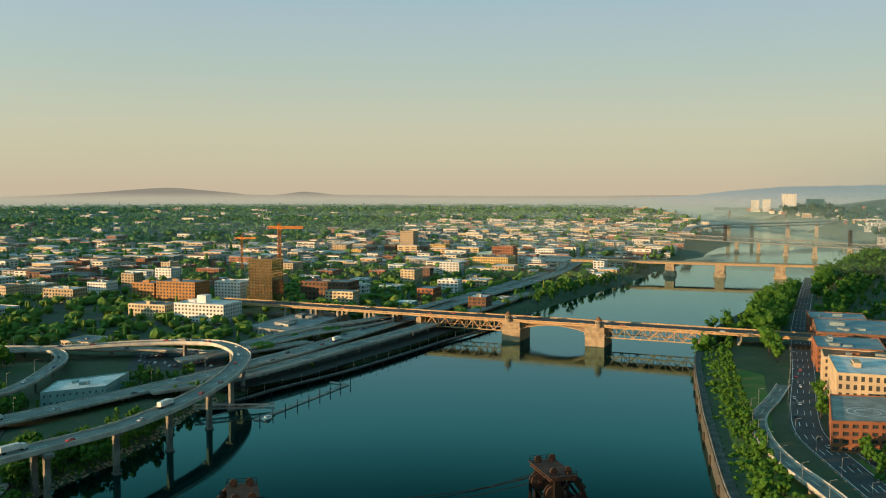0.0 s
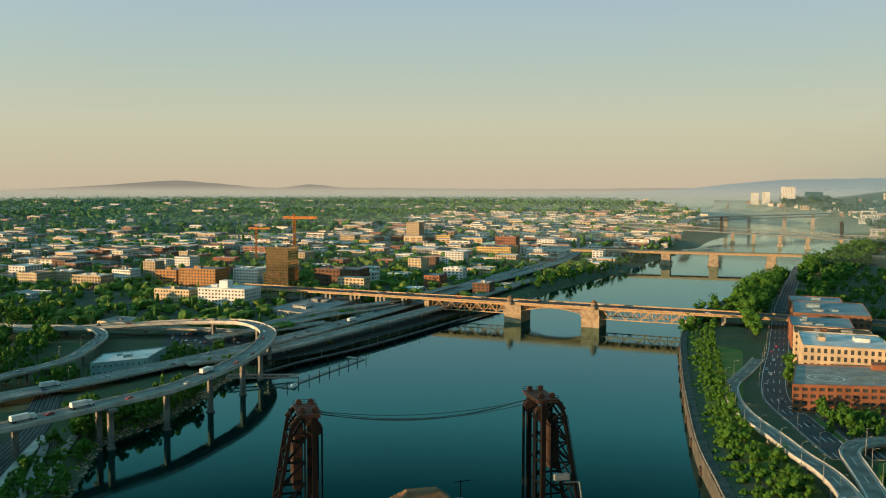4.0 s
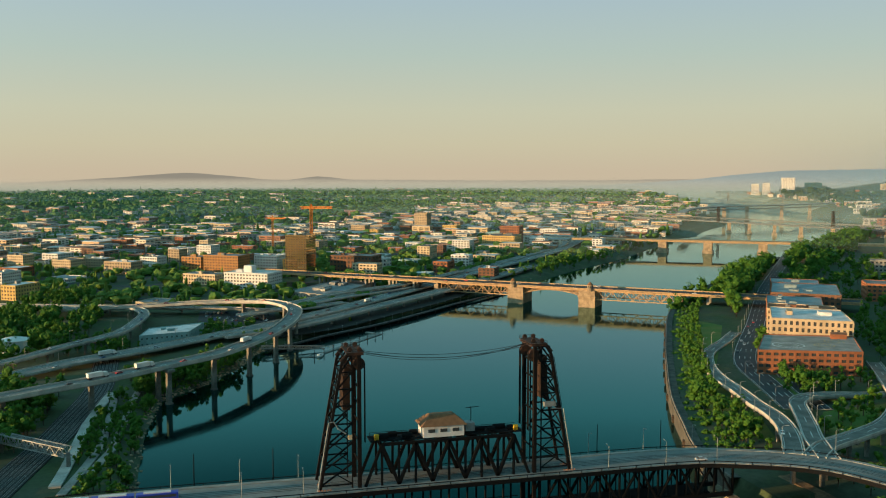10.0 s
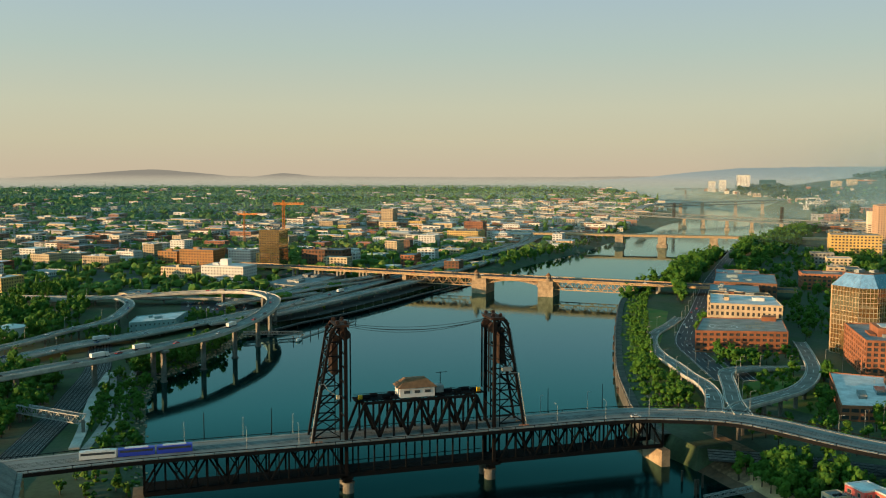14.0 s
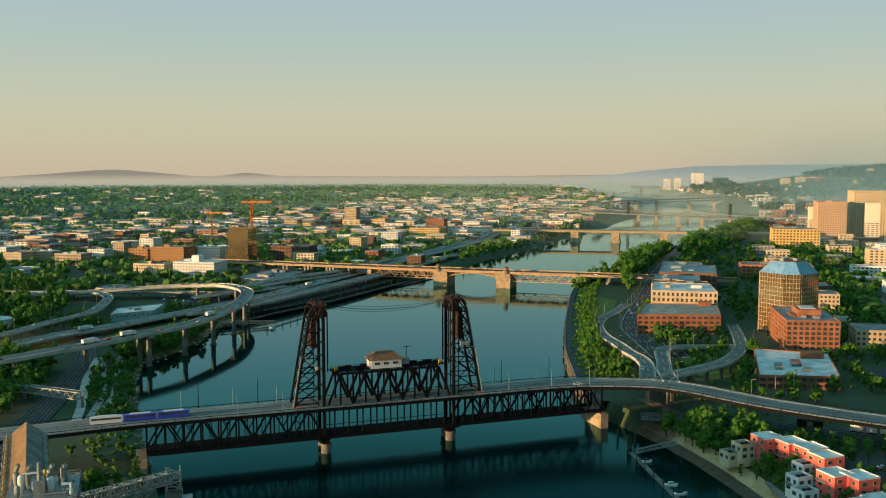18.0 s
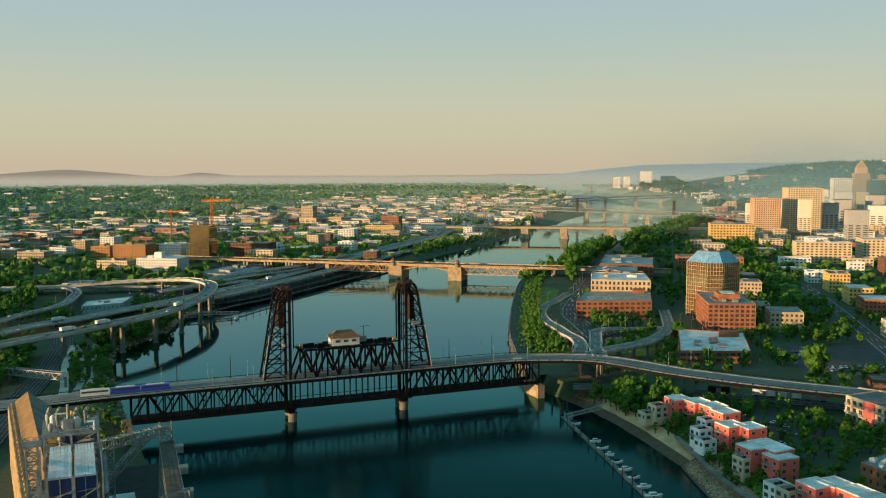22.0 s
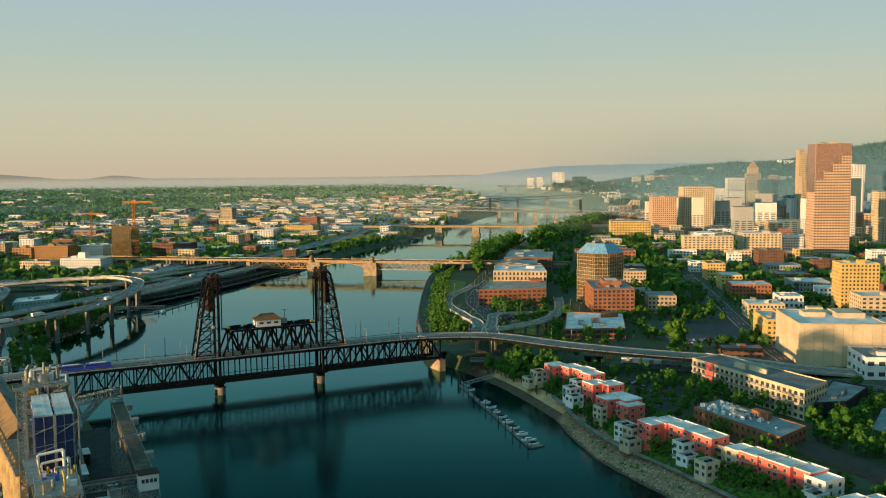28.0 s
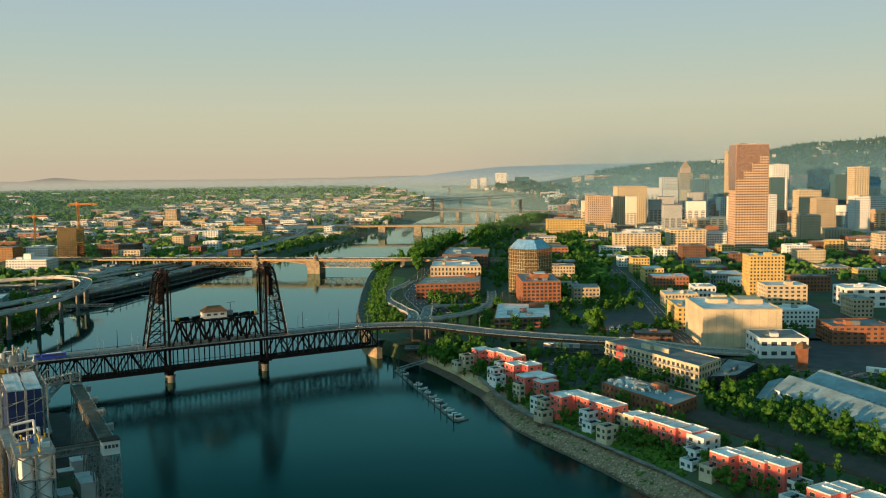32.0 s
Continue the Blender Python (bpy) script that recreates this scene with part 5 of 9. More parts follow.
g.prism([tuple(c0 + e1 * a + e2 * b) for a, b in ((-5, -8), (5, -8), (5, 6), (-5, 6))], 38.2, 38.6)
g.ob("penthouse_roof", ROOF_W, br)
wr = quad_block("market_hall", "brick hall with a broad white roof and skylight", [(226, 5), (268, -14), (309, 42), (274, 72)], 9, 16.5, BRICK, ROOF_W, 2, 10, open_w=0.8, open_h=0.55, units=2)
g = Geo()
e1, e2, c0 = Vector((0.91, -0.41)), Vector((0.57, 0.82)), Vector((268, 24))
g.prism([tuple(c0 + e1 * a + e2 * b) for a, b in ((-3, -8), (3, -8), (3, 8), (-3, 8))], 16.7, 18.4)
g.ob("skylight", GLASS_T, wr)
g = Geo()
c0 = Vector((292, 36))
g.prism([tuple(c0 + e1 * a + e2 * b) for a, b in ((-8, -4), (6, -4), (6, 5), (-8, 5))], 16.7, 20.6)
g.ob("stair_house", BRICK, wr)
ga = quad_block("parking_garage", "orange brick garage with round markings on its grey roof", [(251, 182), (311, 159), (342, 207), (288, 231)], 9, 24, BRICK, CONCRETE, 4, 14, open_w=0.62, open_h=0.5, units=0)
for cx, cy, r, col in ((281, 193, 9.5, MARK), (303, 186, 6.0, YELLOW), (318, 196, 6.0, YELLOW)):
    g = Geo()
    for i in range(40):
        a, b = 2 * math.pi * i / 40, 2 * math.pi * (i + 1) / 40
        for k in (1.0, 0.62):
            g.quad(*[(cx + r * k * q * math.cos(w), cy + r * k * q * math.sin(w), 24.36) for q, w in ((1, a), (1.07, a), (1.07, b), (1, b))])
    g.ob("roof_ring", col, ga)
g = Geo()
g.prism([(322, 205), (332, 201), (338, 209), (328, 213)], 24.3, 27.5)
g.ob("stair_house", BRICK, ga)
quad_block("office_building", "cream stone office building with rows of tall windows", [(302, 243), (347, 213), (374, 262), (334, 292)], 9, 33, BEIGE, ROOF_W, 5, 14, open_w=0.5, open_h=0.6)
quad_block("office_building", "orange brick rear wing of the cream building", [(334, 296), (375, 264), (392, 292), (352, 322)], 9, 31, BEIGE, BRICK, 5, 10, units=4)
quad_block("brick_building", "brick warehouse with a green flat roof", [(408, 400), (454, 363), (502, 432), (454, 466)], 9, 28, BRICK_D, ROOF_B, 4, 12, units=5)
quad_block("brick_building", "brick loft building under tall trees", [(372, 352), (408, 326), (440, 372), (402, 398)], 9, 26, BRICK, ROOF_B, 4, 10, units=4)
quad_block("brick_building", "low brick building with a small tower", [(470, 490), (506, 462), (532, 500), (494, 528)], 9, 24, BRICK, ROOF_B, 3, 9, units=2)
quad_block("brick_building", "long brick hotel building", [(548, 446), (612, 402), (634, 436), (566, 476)], 9, 26, BRICK, ROOF_G, 4, 16, units=3)
lo = quad_block("apartment_building", "long cream apartment building with balconies beside the tracks", [(206, -236), (233, -227), (235, -147), (212, -148)], 9, 24, CREAM, ROOF_G, 4, 8, bays_side=22, open_w=0.6, open_h=0.55, units=3)
for k in range(18):
    for f in range(3):
        g = Geo()
        y = -230 + 82 * (k + 0.5) / 18
        x = 206 + 6 * (y + 236) / 88 - 0.8
        g.box((x, y, 13.2 + 3.75 * f), (1.4, 2.6, 0.25), rot=0.07)
        g.box((x - 0.65, y, 13.7 + 3.75 * f), (0.1, 2.6, 0.9), rot=0.07)
        g.ob("balcony", STEEL_G, lo)
g = Geo()
g.prism([(210.2, -167), (216, -167), (216, -160), (210.6, -160)], 12, 24.6)
g.ob("stair_bay", CORAL, lo, "red stair bay")
quad_block("apartment_building", "dark grey apartment block with red panels", [(213, -236), (230, -242), (266, -226), (262, -206)], 9, 17, BLACK, ROOF_G, 3, 6, bays_side=12, units=2)
wh = quad_block("warehouse", "brick warehouse with a blue-grey roof full of plant", [(153, -270), (177, -263), (177, -206), (155, -212)], 9, 16.8, BRICK, ROOF_B, 2, 6, bays_side=16, open_w=0.35, open_h=0.45, units=4, parapet=0.6)
rr = random.Random(5)
for i in range(46):
    g = Geo()
    x, y = rr.uniform(157, 174), rr.gauss(-222, 9) if i < 34 else rr.uniform(-262, -215)
    y = max(-262, min(-213, y))
    s = rr.uniform(0.7, 1.9)
    g.box((x, y, 17.1 + s * 0.4), (s, s * rr.uniform(0.7, 1.5), s * 0.8), rot=rr.random())
    g.box((x, y, 17.2 + s * 0.85), (s * 0.8, s * 0.6, 0.3), rot=rr.random())
    g.ob("roof_unit", ROOF_W, wh)
# long dark shed over the tracks
shed = thing("train_shed", "long dark brown shed roof over the rail tracks", "shed")
g = Geo()
q = [(151, -560), (172, -560), (179, -264), (161, -268)]
FOOT.append((q, 2))
g.prism(q, 5, 10.0)
g.ob("wall", BRICK_D, shed)
g = Geo()
r0, r1 = (161, -560, 12.2), (170, -266, 12.2)
a, b, c, d = [(p[0], p[1], 10.0) for p in q]
g.quad(a, r0, r1, d)
g.quad(r0, b, c, r1)
g.poly([d, r1, c])
g.poly([a, b, r0])
g.ob("roof", material("dark_shed_roofing", (0.055, 0.038, 0.028), 0.8, vary=0.3, scale=0.2, fine=1.0), shed)
# gabled white apartment houses with blue-grey roofs
for q, z0, z1, zr, lab in (([(203, -372), (236, -356), (262, -262), (228, -270)], 9, 15.5, 20.5, "white gabled apartment house with a blue-grey metal roof"), ([(206, -274), (216, -282), (262, -256), (252, -246)], 9, 12, 14.5, "low hall with a blue-grey metal roof"), ([(243, -350), (268, -340), (290, -262), (264, -262)], 9, 14.5, 19, "second gabled apartment house with a blue-grey roof")):
    t = thing("gabled_house", lab, "apartment house")
    FOOT.append((q, 2))
    g = Geo()
    g.prism(q, z0 - 3, z1)
    g.ob("wall", WHITE if z1 > 13 else BRICK_D, t)
    q3 = [Vector((*p, z1)) for p in q]
    mid0, mid1 = (q3[0] + q3[1]) / 2, (q3[2] + q3[3]) / 2
    mid0.z = mid1.z = zr
    c0 = (q3[0] + q3[1] + q3[2] + q3[3]) / 4
    ov = [p + (p - c0).normalized() * 1.0 for p in q3]
    g = Geo()
    g.quad(ov[0], mid0, mid1, ov[3])
    g.quad(mid0, ov[1], ov[2], mid1)
    g.ob("roof", ROOF_B, t)
    g = Geo()
    g.poly([q3[0], q3[1], mid0 + (mid1 - mid0).normalized() * 0.4])
    g.poly([q3[2], q3[3], mid1 + (mid0 - mid1).normalized() * 0.4])
    g.ob("gable_wall", WHITE, t)
    for side in ((0, 1), (3, 0)):
        a, b = Vector(q[side[0]]), Vector(q[side[1]])
        n = int((b - a).length / 4.2)
        dd = (b - a).normalized()
        for k in range(n):
            for f in range(2 if z1 > 13 else 1):
                p = a.lerp(b, (k + 0.5) / n)
                g = Geo()
                g.box((p.x, p.y, z0 + 1.8 + 3.1 * f), (1.8, 0.24, 1.5), rot=math.atan2(dd.y, dd.x))
                g.ob("window", GLASS, t)

# ---- the blank cream hall and its low wing
hall = thing("cold_store", "big blank cream hall with faint stains", "hall")
FOOT.append(([cw(334, 49)[:2], cw(389, 49)[:2], cw(389, 112)[:2], cw(334, 112)[:2]], 2))
g = Geo()
g.cbox(334, 49, 389, 110, 5, 36)
g.ob("wall", CREAM, hall)
g = Geo()
for q in ((334, 49, 389, 49.8), (334, 109.2, 389, 110), (334, 49.8, 334.8, 109.2), (388.2, 49.8, 389, 109.2)):
    g.cbox(*q, 36, 37)
g.ob("parapet", BEIGE, hall)
g = Geo()
g.cbox(334.9, 49.9, 388.1, 109.1, 36.02, 36.2)
g.ob("roof", ROOF_W, hall)
for u, v, a, b, h in ((345, 80, 14, 12, 3), (365, 75, 18, 22, 3.5), (352, 96, 10, 8, 4)):
    g = Geo()
    g.cbox(u, v, u + a, v + b, 36.2, 36.2 + h)
    g.ob("roof_house", CREAM, hall)
for k in range(9):
    g = Geo()
    g.cbox(337 + 6 * k, 48.86, 337.25 + 6 * k, 48.99, 9, 35.5)
    g.ob("panel_joint", BEIGE, hall)
block("office_building", "white two storey wing with wide windows", 363, 12, 32, 34, 9, 22, WHITE, ROOF_G, 2, 5, bays_side=4, open_w=0.6, open_h=0.42)
# brick signal tower by the tracks
sg = thing("signal_tower", "small red brick tower with a pointed roof", "tower")
g = Geo()
g.box((306, -226, 15), (6, 6, 16), rot=TURN)
g.ob("wall", BRICK, sg)
g = Geo()
a = [(306 + 4.2 * x, -226 + 4.2 * y, 23) for x, y in ((-1, -1), (1, -1), (1, 1), (-1, 1))]
for i in range(4):
    g.poly([a[i], a[(i + 1) % 4], (306, -226, 27)])
g.ob("roof", ROOF_R, sg)

# ---- terraced riverside apartments
UNITS = [
    # x, y, top, colour, width, depth
    [(144, -105, 21, "c"), (149, -114, 21, "c"), (151, -124, 21, "c"), (149, -135, 21, "c"), (135, -100, 17, "b"), (131, -97, 13, "b"), (142, -131, 17, "w")],
    [(137, -154, 21, "c"), (143, -160, 21, "c"), (129, -143, 17, "w"), (126, -150, 14, "w"), (133, -147, 13, "b")],
    [(124, -184, 21, "c"), (131, -190, 21, "c"), (127, -197, 20, "c"), (119, -185, 17, "b"), (133, -181, 20, "c")],
    [(114, -230, 21, "c"), (121, -232, 21, "c"), (122, -242, 21, "c"), (122, -251, 21, "c"), (122, -260, 21, "c"), (109, -222, 17, "b"), (111, -213, 16, "w"), (114, -251, 17, "w"), (111, -257, 13, "w"), (104, -226, 13, "b")],
    [(124, -268, 18, "b"), (122, -278, 20, "b"), (121, -287, 21, "c"), (122, -295, 21, "c"), (122, -303, 21, "c"), (124, -311, 21, "c"), (123, -319, 20, "w"), (106, -274, 16, "b"), (115, -322, 16, "w"), (109, -326, 13, "w")],
    [(111, -344, 21, "c"), (117, -348, 21, "c"), (117, -357, 21, "c"), (119, -365, 21, "c"), (106, -340, 15, "b"), (119, -373, 16, "w")],
    [(103, -383, 16, "w"), (108, -394, 21, "c"), (114, -396, 21, "c"), (114, -408, 21, "c"), (108, -420, 18, "w")],
]
UCOL = {"c": CORAL, "b": CREAM, "w": WHITE}


def terrace_unit(t, row, me_, i):
    """One stepped flat: walls, a parapet roof, windows in reveals, balconies with rails."""
    x, y, z, c = me_
    w, d = (10.3 + 0.06 * (i % 3), 10.1 + 0.05 * (i % 4)) if z > 19 else (7.4, 7.2)
    z -= 1.2 - 0.07 * (i % 5)
    unit = attach("unit", None, t)
    base = min(6.5, z - 6)
    g = Geo()
    g.box((x, y, (z + base) / 2), (w, d, z - base))
    g.ob("wall", UCOL[c], unit)
    g = Geo()
    for a in ((x, y - d / 2 + 0.15, w, 0.3), (x, y + d / 2 - 0.15, w, 0.3)):
        g.box((a[0], a[1], z + 0.3), (a[2], a[3], 0.6))
    for a in ((x - w / 2 + 0.15, y), (x + w / 2 - 0.15, y)):
        g.box((a[0], a[1], z + 0.3), (0.3, d - 0.6, 0.6))
    g.ob("parapet", ROOF_W if z > 17 else UCOL[c], unit)
    g = Geo()
    g.box((x, y, z + 0.06), (w - 0.62, d - 0.62, 0.1))
    if z < 18:
        g.box((x + 0.6, y, z + 0.12), (w * 0.5, d * 0.55, 0.1))
    g.ob("roof", ROOF_W if z > 17 else ROOF_G, unit)
    if z < 18:
        for k in range(2):
            g = Geo()
            g.box((x - w * 0.2 + 2.2 * k, y - d * 0.15, z + 0.45), (1.4, 1.0, 0.8))
            g.ob("planter", BLACK, unit)
    for f in range(max(1, int((z - 8.5) // 3))):
        zz = z - 1.7 - 3.0 * f
        for j, (ox, oy, sx, sy) in enumerate(((-w / 2, -d * 0.25, 0.16, 1.3), (-w / 2, d * 0.25, 0.16, 2.0), (-w * 0.25, -d / 2, 1.9, 0.16), (w * 0.25, -d / 2, 1.2, 0.16))):
            if any(o is not me_ and abs(x + ox * 1.04 - o[0]) < 5 and abs(y + oy * 1.04 - o[1]) < 5 and zz < o[2] - 1 for o in row):
                continue
            g = Geo()
            g.box((x + ox, y + oy, zz), (sx, sy, 1.4))
            g.ob("window", GLASS, unit)
            g = Geo()
            g.box((x + ox * 0.998, y + oy * 0.998, zz), (sx + (0.3 if sx > 0.5 else -0.04), sy + (0.3 if sy > 0.5 else -0.04), 1.7))
            g.ob("window_frame", CREAM if c == "c" else ROOF_G, unit)
        if (i + f) % 2 == 0 and z > 15:
            bal = attach("balcony", None, unit)
            g = Geo()
            g.box((x - w / 2 - 0.8, y + d * 0.1, zz - 1.25), (1.6, d * 0.62, 0.2))
            g.ob("slab", CONCRETE, bal)
            g = Geo()
            for h in (0.15, 0.55, 0.95):
                g.beam((x - w / 2 - 1.55, y - d * 0.2, zz - 1.1 + h), (x - w / 2 - 1.55, y + d * 0.4, zz - 1.1 + h), 0.08)
            for k in range(5):
                yy = y - d * 0.2 + d * 0.15 * k
                g.beam((x - w / 2 - 1.55, yy, zz - 1.15), (x - w / 2 - 1.55, yy, zz - 0.1), 0.08)
            g.ob("rail", BLACK, bal)


for row in UNITS:
    t = thing("terrace_house", "stepped coral, white and cream riverside apartments with flat pale roofs", "apartments", "riverside apartments")
    for i, me_ in enumerate(row):
        x, y = me_[:2]
        FOOT.append(([(x - 4.6, y - 4.6), (x + 4.6, y - 4.6), (x + 4.6, y + 4.6), (x - 4.6, y + 4.6)], 0))
        terrace_unit(t, row, me_, i)

# ---------------------------------------------------------------- the east bank
def lattice_mast(t, name, p, q, w, n, mat, bar=0.22):
    """A square lattice of four bars and their braces from p to q."""
    p, q = Vector(p), Vector(q)
    d = (q - p).normalized()
    side = d.cross(Vector((0, 0, 1)))
    side = Vector((1, 0, 0)) if side.length < 1e-3 else side.normalized()
    up = side.cross(d)
    g = Geo()
    cs = [side * (a * w / 2) + up * (b * w / 2) for a, b in ((-1, -1), (1, -1), (1, 1), (-1, 1))]
    for c in cs:
        g.beam(p + c, q + c, bar * 1.4)
    for i in range(n):
        a, b = p.lerp(q, i / n), p.lerp(q, (i + 1) / n)
        for k in range(4):
            c, e = cs[k], cs[(k + 1) % 4]
            g.beam(a + c, a + e, bar)
            g.beam(a + c, b + e, bar) if i % 2 else g.beam(a + e, b + c, bar)
    return g.ob(name, mat, t)


for (x, y, z, s) in ((47, 886, 95, 1.0), (18, 1196, 66, 0.8)):
    t = thing("tower_crane", "orange lattice tower crane over a building site", "crane", "tower cranes")
    lattice_mast(t, "mast", (x, y, 3), (x, y, z - 6), 3.0 * s, 22, CRANE, 0.5)
    lattice_mast(t, "jib", (x - 3, y, z - 5), (x + 26 * s, y - 16 * s, z - 4.6), 2.2 * s, 10, CRANE, 0.45)
    lattice_mast(t, "counter_jib", (x + 3, y, z - 5), (x - 13 * s, y + 8 * s, z - 5), 2.2 * s, 5, CRANE, 0.45)
    lattice_mast(t, "head", (x, y, z - 6), (x, y, z), 2.0 * s, 3, CRANE, 0.6)
    g = Geo()
    g.box((x - 12 * s, y + 7.5 * s, z - 6.5), (4, 3, 3.4))
    g.ob("counterweight", CONCRETE, t)
    g = Geo()
    g.box((x + 2, y - 1.5, z - 7), (2.2, 2.2, 2.6))
    g.ob("cab", CRANE, t)

teal = quad_block("workshop", "teal panelled workshop with a white flat roof", [(-137, 394), (-101, 404), (-90, 446), (-132, 428)], 4, 13, TEAL, ROOF_W, 2, 10, open_w=0.3, open_h=0.3, units=2)
quad_block("warehouse", "low grey warehouse beside the bridge approach", [(-3, 653), (36, 606), (99, 709), (65, 748)], 4, 10, CONCRETE, ROOF_G, 1, 12, open_w=0.3, open_h=0.4, units=6)
pent = thing("penthouse", "white stair tower on the white building", "tower")
g = Geo()
g.cbox(-447, 594, -437, 604, 21.3, 30)
g.ob("wall", WHITE, pent)

# river walk: wall, floating dock, piles, lamps
walk_line = smooth_line([(-44, 376, 2.6), (-15, 401, 2.6), (4, 421, 2.6), (43, 454, 2.6), (66, 475, 2.6), (117, 528, 2.6), (161, 576, 2.6), (217, 632, 2.6), (300, 728, 2.6)], 8)
ew = thing("river_walk", "concrete river walk with lamps under the motorway", "river walk")
g = Geo()
g.ribbon(walk_line, 5, 0.9)
g.ob("walkway", RAILBED, ew)
g = Geo()
g.ribbon([p + Vector((0, 0, 1.1)) for p in walk_line], 0.15, 0.2, off=-2.8)
for p in walk_line:
    g.box((p.x + 1.6, p.y - 2.2, p.z + 0.5), (0.15, 0.15, 1.1))
g.ob("railing", STEEL_G, ew)
for p in walk_line[::2]:
    g = Geo()
    g.tube((p.x, p.y, 2.5), (p.x, p.y, 7.4), 0.12, 0.08, 5)
    g.box((p.x, p.y, 7.6), (0.6, 0.6, 0.5))
    g.ob("lamp", STEEL_G, ew)
for i, p in enumerate(walk_line[::2]):
    g = Geo()
    g.tube((p.x + 4.2, p.y - 4.2, -4), (p.x + 4.2, p.y - 4.2, 3.0), 0.35, 0.35, 6)
    g.ob("pile", RUST, ew)
dk = thing("floating_dock", "grey floating dock on steel piles", "dock")
a, b = Vector((-13, 349, 0.6)), Vector((54, 432, 0.6))
g = Geo()
g.ribbon([a, b], 3.6, 0.8)
g.ribbon([b, Vector((44, 443, 0.6))], 3.0, 0.78)
g.ob("pontoon", CONCRETE, dk)
for k in range(9):
    p = a.lerp(b, k / 8)
    g = Geo()
    g.tube((p.x + 2.2, p.y - 1.6, -4), (p.x + 2.2, p.y - 1.6, 4.6), 0.3, 0.3, 6)
    g.ob("pile", BLACK, dk)
gw = thing("gangway", "steel lattice gangway down to the dock", "gangway")
lattice_mast(gw, "span", (-48, 372, 5), (0, 372, 2.6), 2.4, 14, STEEL_G, 0.25)

# rail yard, path and a white lattice footbridge
g = Geo()
g.ribbon(smooth_line([(-192, -60, 5.0), (-176, 60, 5.0), (-168, 114, 5.0), (-162, 152, 5.0), (-158, 190, 5.0), (-152, 260, 5.0), (-156, 350, 5.0)], 10), 17, 0.6)
tagged(g.ob("railway", RAILBED), "dark ballasted rail tracks along the bank", "railway", kind="structure")
for k in range(-3, 4):
    g = Geo()
    for o in (-0.75, 0.75):
        g.ribbon(smooth_line([(-192, -60, 5.18), (-176, 60, 5.18), (-168, 114, 5.18), (-162, 152, 5.18), (-158, 190, 5.18), (-152, 260, 5.18), (-156, 350, 5.18)], 10), 0.16, 0.15, off=k * 2.3 + o)
    tagged(g.ob("rail_track", STEEL_G), "pair of worn steel rails on dark ballast", "rail track", "rail tracks", kind="structure")
g = Geo()
g.ribbon(smooth_line([(-146, 70, 5.1), (-141, 105, 5.1), (-138, 136, 5.1), (-138, 170, 5.1), (-140, 226, 5.1), (-141, 246, 5.1)], 8), 4, 0.5)
tagged(g.ob("pavement", CONCRETE), "pale riverside footpath between shrubs", "path", kind="structure")
g = Geo()
g.ribbon(smooth_line([(-138, 96, 5.1), (-132, 130, 5.1), (-131, 155, 5.1), (-130, 184, 5.1), (-130, 218, 5.1), (-127, 260, 5.1)], 8), 4, 0.5)
tagged(g.ob("pavement", CONCRETE), "curved pale path beside the tracks", "path", kind="structure")
g = Geo()
g.ribbon(smooth_line([(-150, 80, 5.4), (-149, 108, 5.4), (-149, 140, 5.4), (-148.5, 182, 5.4), (-145, 228, 5.4), (-143, 248, 5.4)], 8), 5, 0.8)
tagged(g.ob("pavement", PALE), "pale walkway along the rail tracks", "path", kind="structure")
fb = thing("footbridge", "white lattice footbridge over the rail tracks", "footbridge")
lattice_mast(fb, "span", (-182, 139, 12.0), (-148, 107, 12.0), 4.0, 15, STEEL_G, 0.34)
for x, y in ((-182, 139), (-148, 107)):
    g = Geo()
    g.box((x, y, 7.5), (1.6, 1.6, 8.4))
    g.ob("support", CONCRETE_D, fb)
tank = thing("storage_tank", "round white storage tank among trees", "tank")
g = Geo()
g.tube((-225, 400, 3), (-225, 400, 14), 11, 11, 24)
g.ob("shell", WHITE, tank)
g = Geo()
g.tube((-225, 400, 14), (-225, 400, 16), 11.3, 3, 24)
g.ob("roof", WHITE, tank)

# ---------------------------------------------------------------- the grain elevator
CORR = material("corrugated_silo", (0.36, 0.25, 0.11), 0.75, vary=0.4, scale=0.25, fine=1.5)
GAL_ROOF_LIT = material("sunlit_metal_roof", (0.27, 0.155, 0.055), 0.7, vary=0.3, scale=0.2, fine=1.5)
el_t = thing("grain_elevator", "grain elevator of ribbed concrete silos, its roof painted brown on the sunlit slope", "grain elevator")


def ex(x, y):
    """The silo row stands at a slight angle to the bank."""
    return x - 0.09 * (y + 44)


for k in range(18):
    y = -47 - 9.6 * k
    for x in (-158.6, -165.2):
        if x > -160 and k > 11:
            continue
        g = Geo()
        g.tube((ex(x, y), y, 1), (ex(x, y), y, 32.6), 4.75, 4.75, 16)
        g.ob("silo", CORR, el_t)
# unseen silos, added to keep the low sun off the riverside terraces
for k in range(20):
    y = -238 - 9.6 * k
    g = Geo()
    g.tube((-163.6, y, 1), (-163.6, y, 38), 5.0, 5.0, 16)
    g.ob("silo", CORR, el_t)
g = Geo()
g.prism([(ex(-169.6, -214), -214), (ex(-161.4, -214), -214), (ex(-161.4, -160), -160), (ex(-154.4, -160), -160), (ex(-154.4, -42), -42), (ex(-169.6, -42), -42)], 32.4, 33.4)
g.ob("silo_deck", CONCRETE_D, el_t)
Y0, Y1 = -168.0, -42.0
g = Geo()
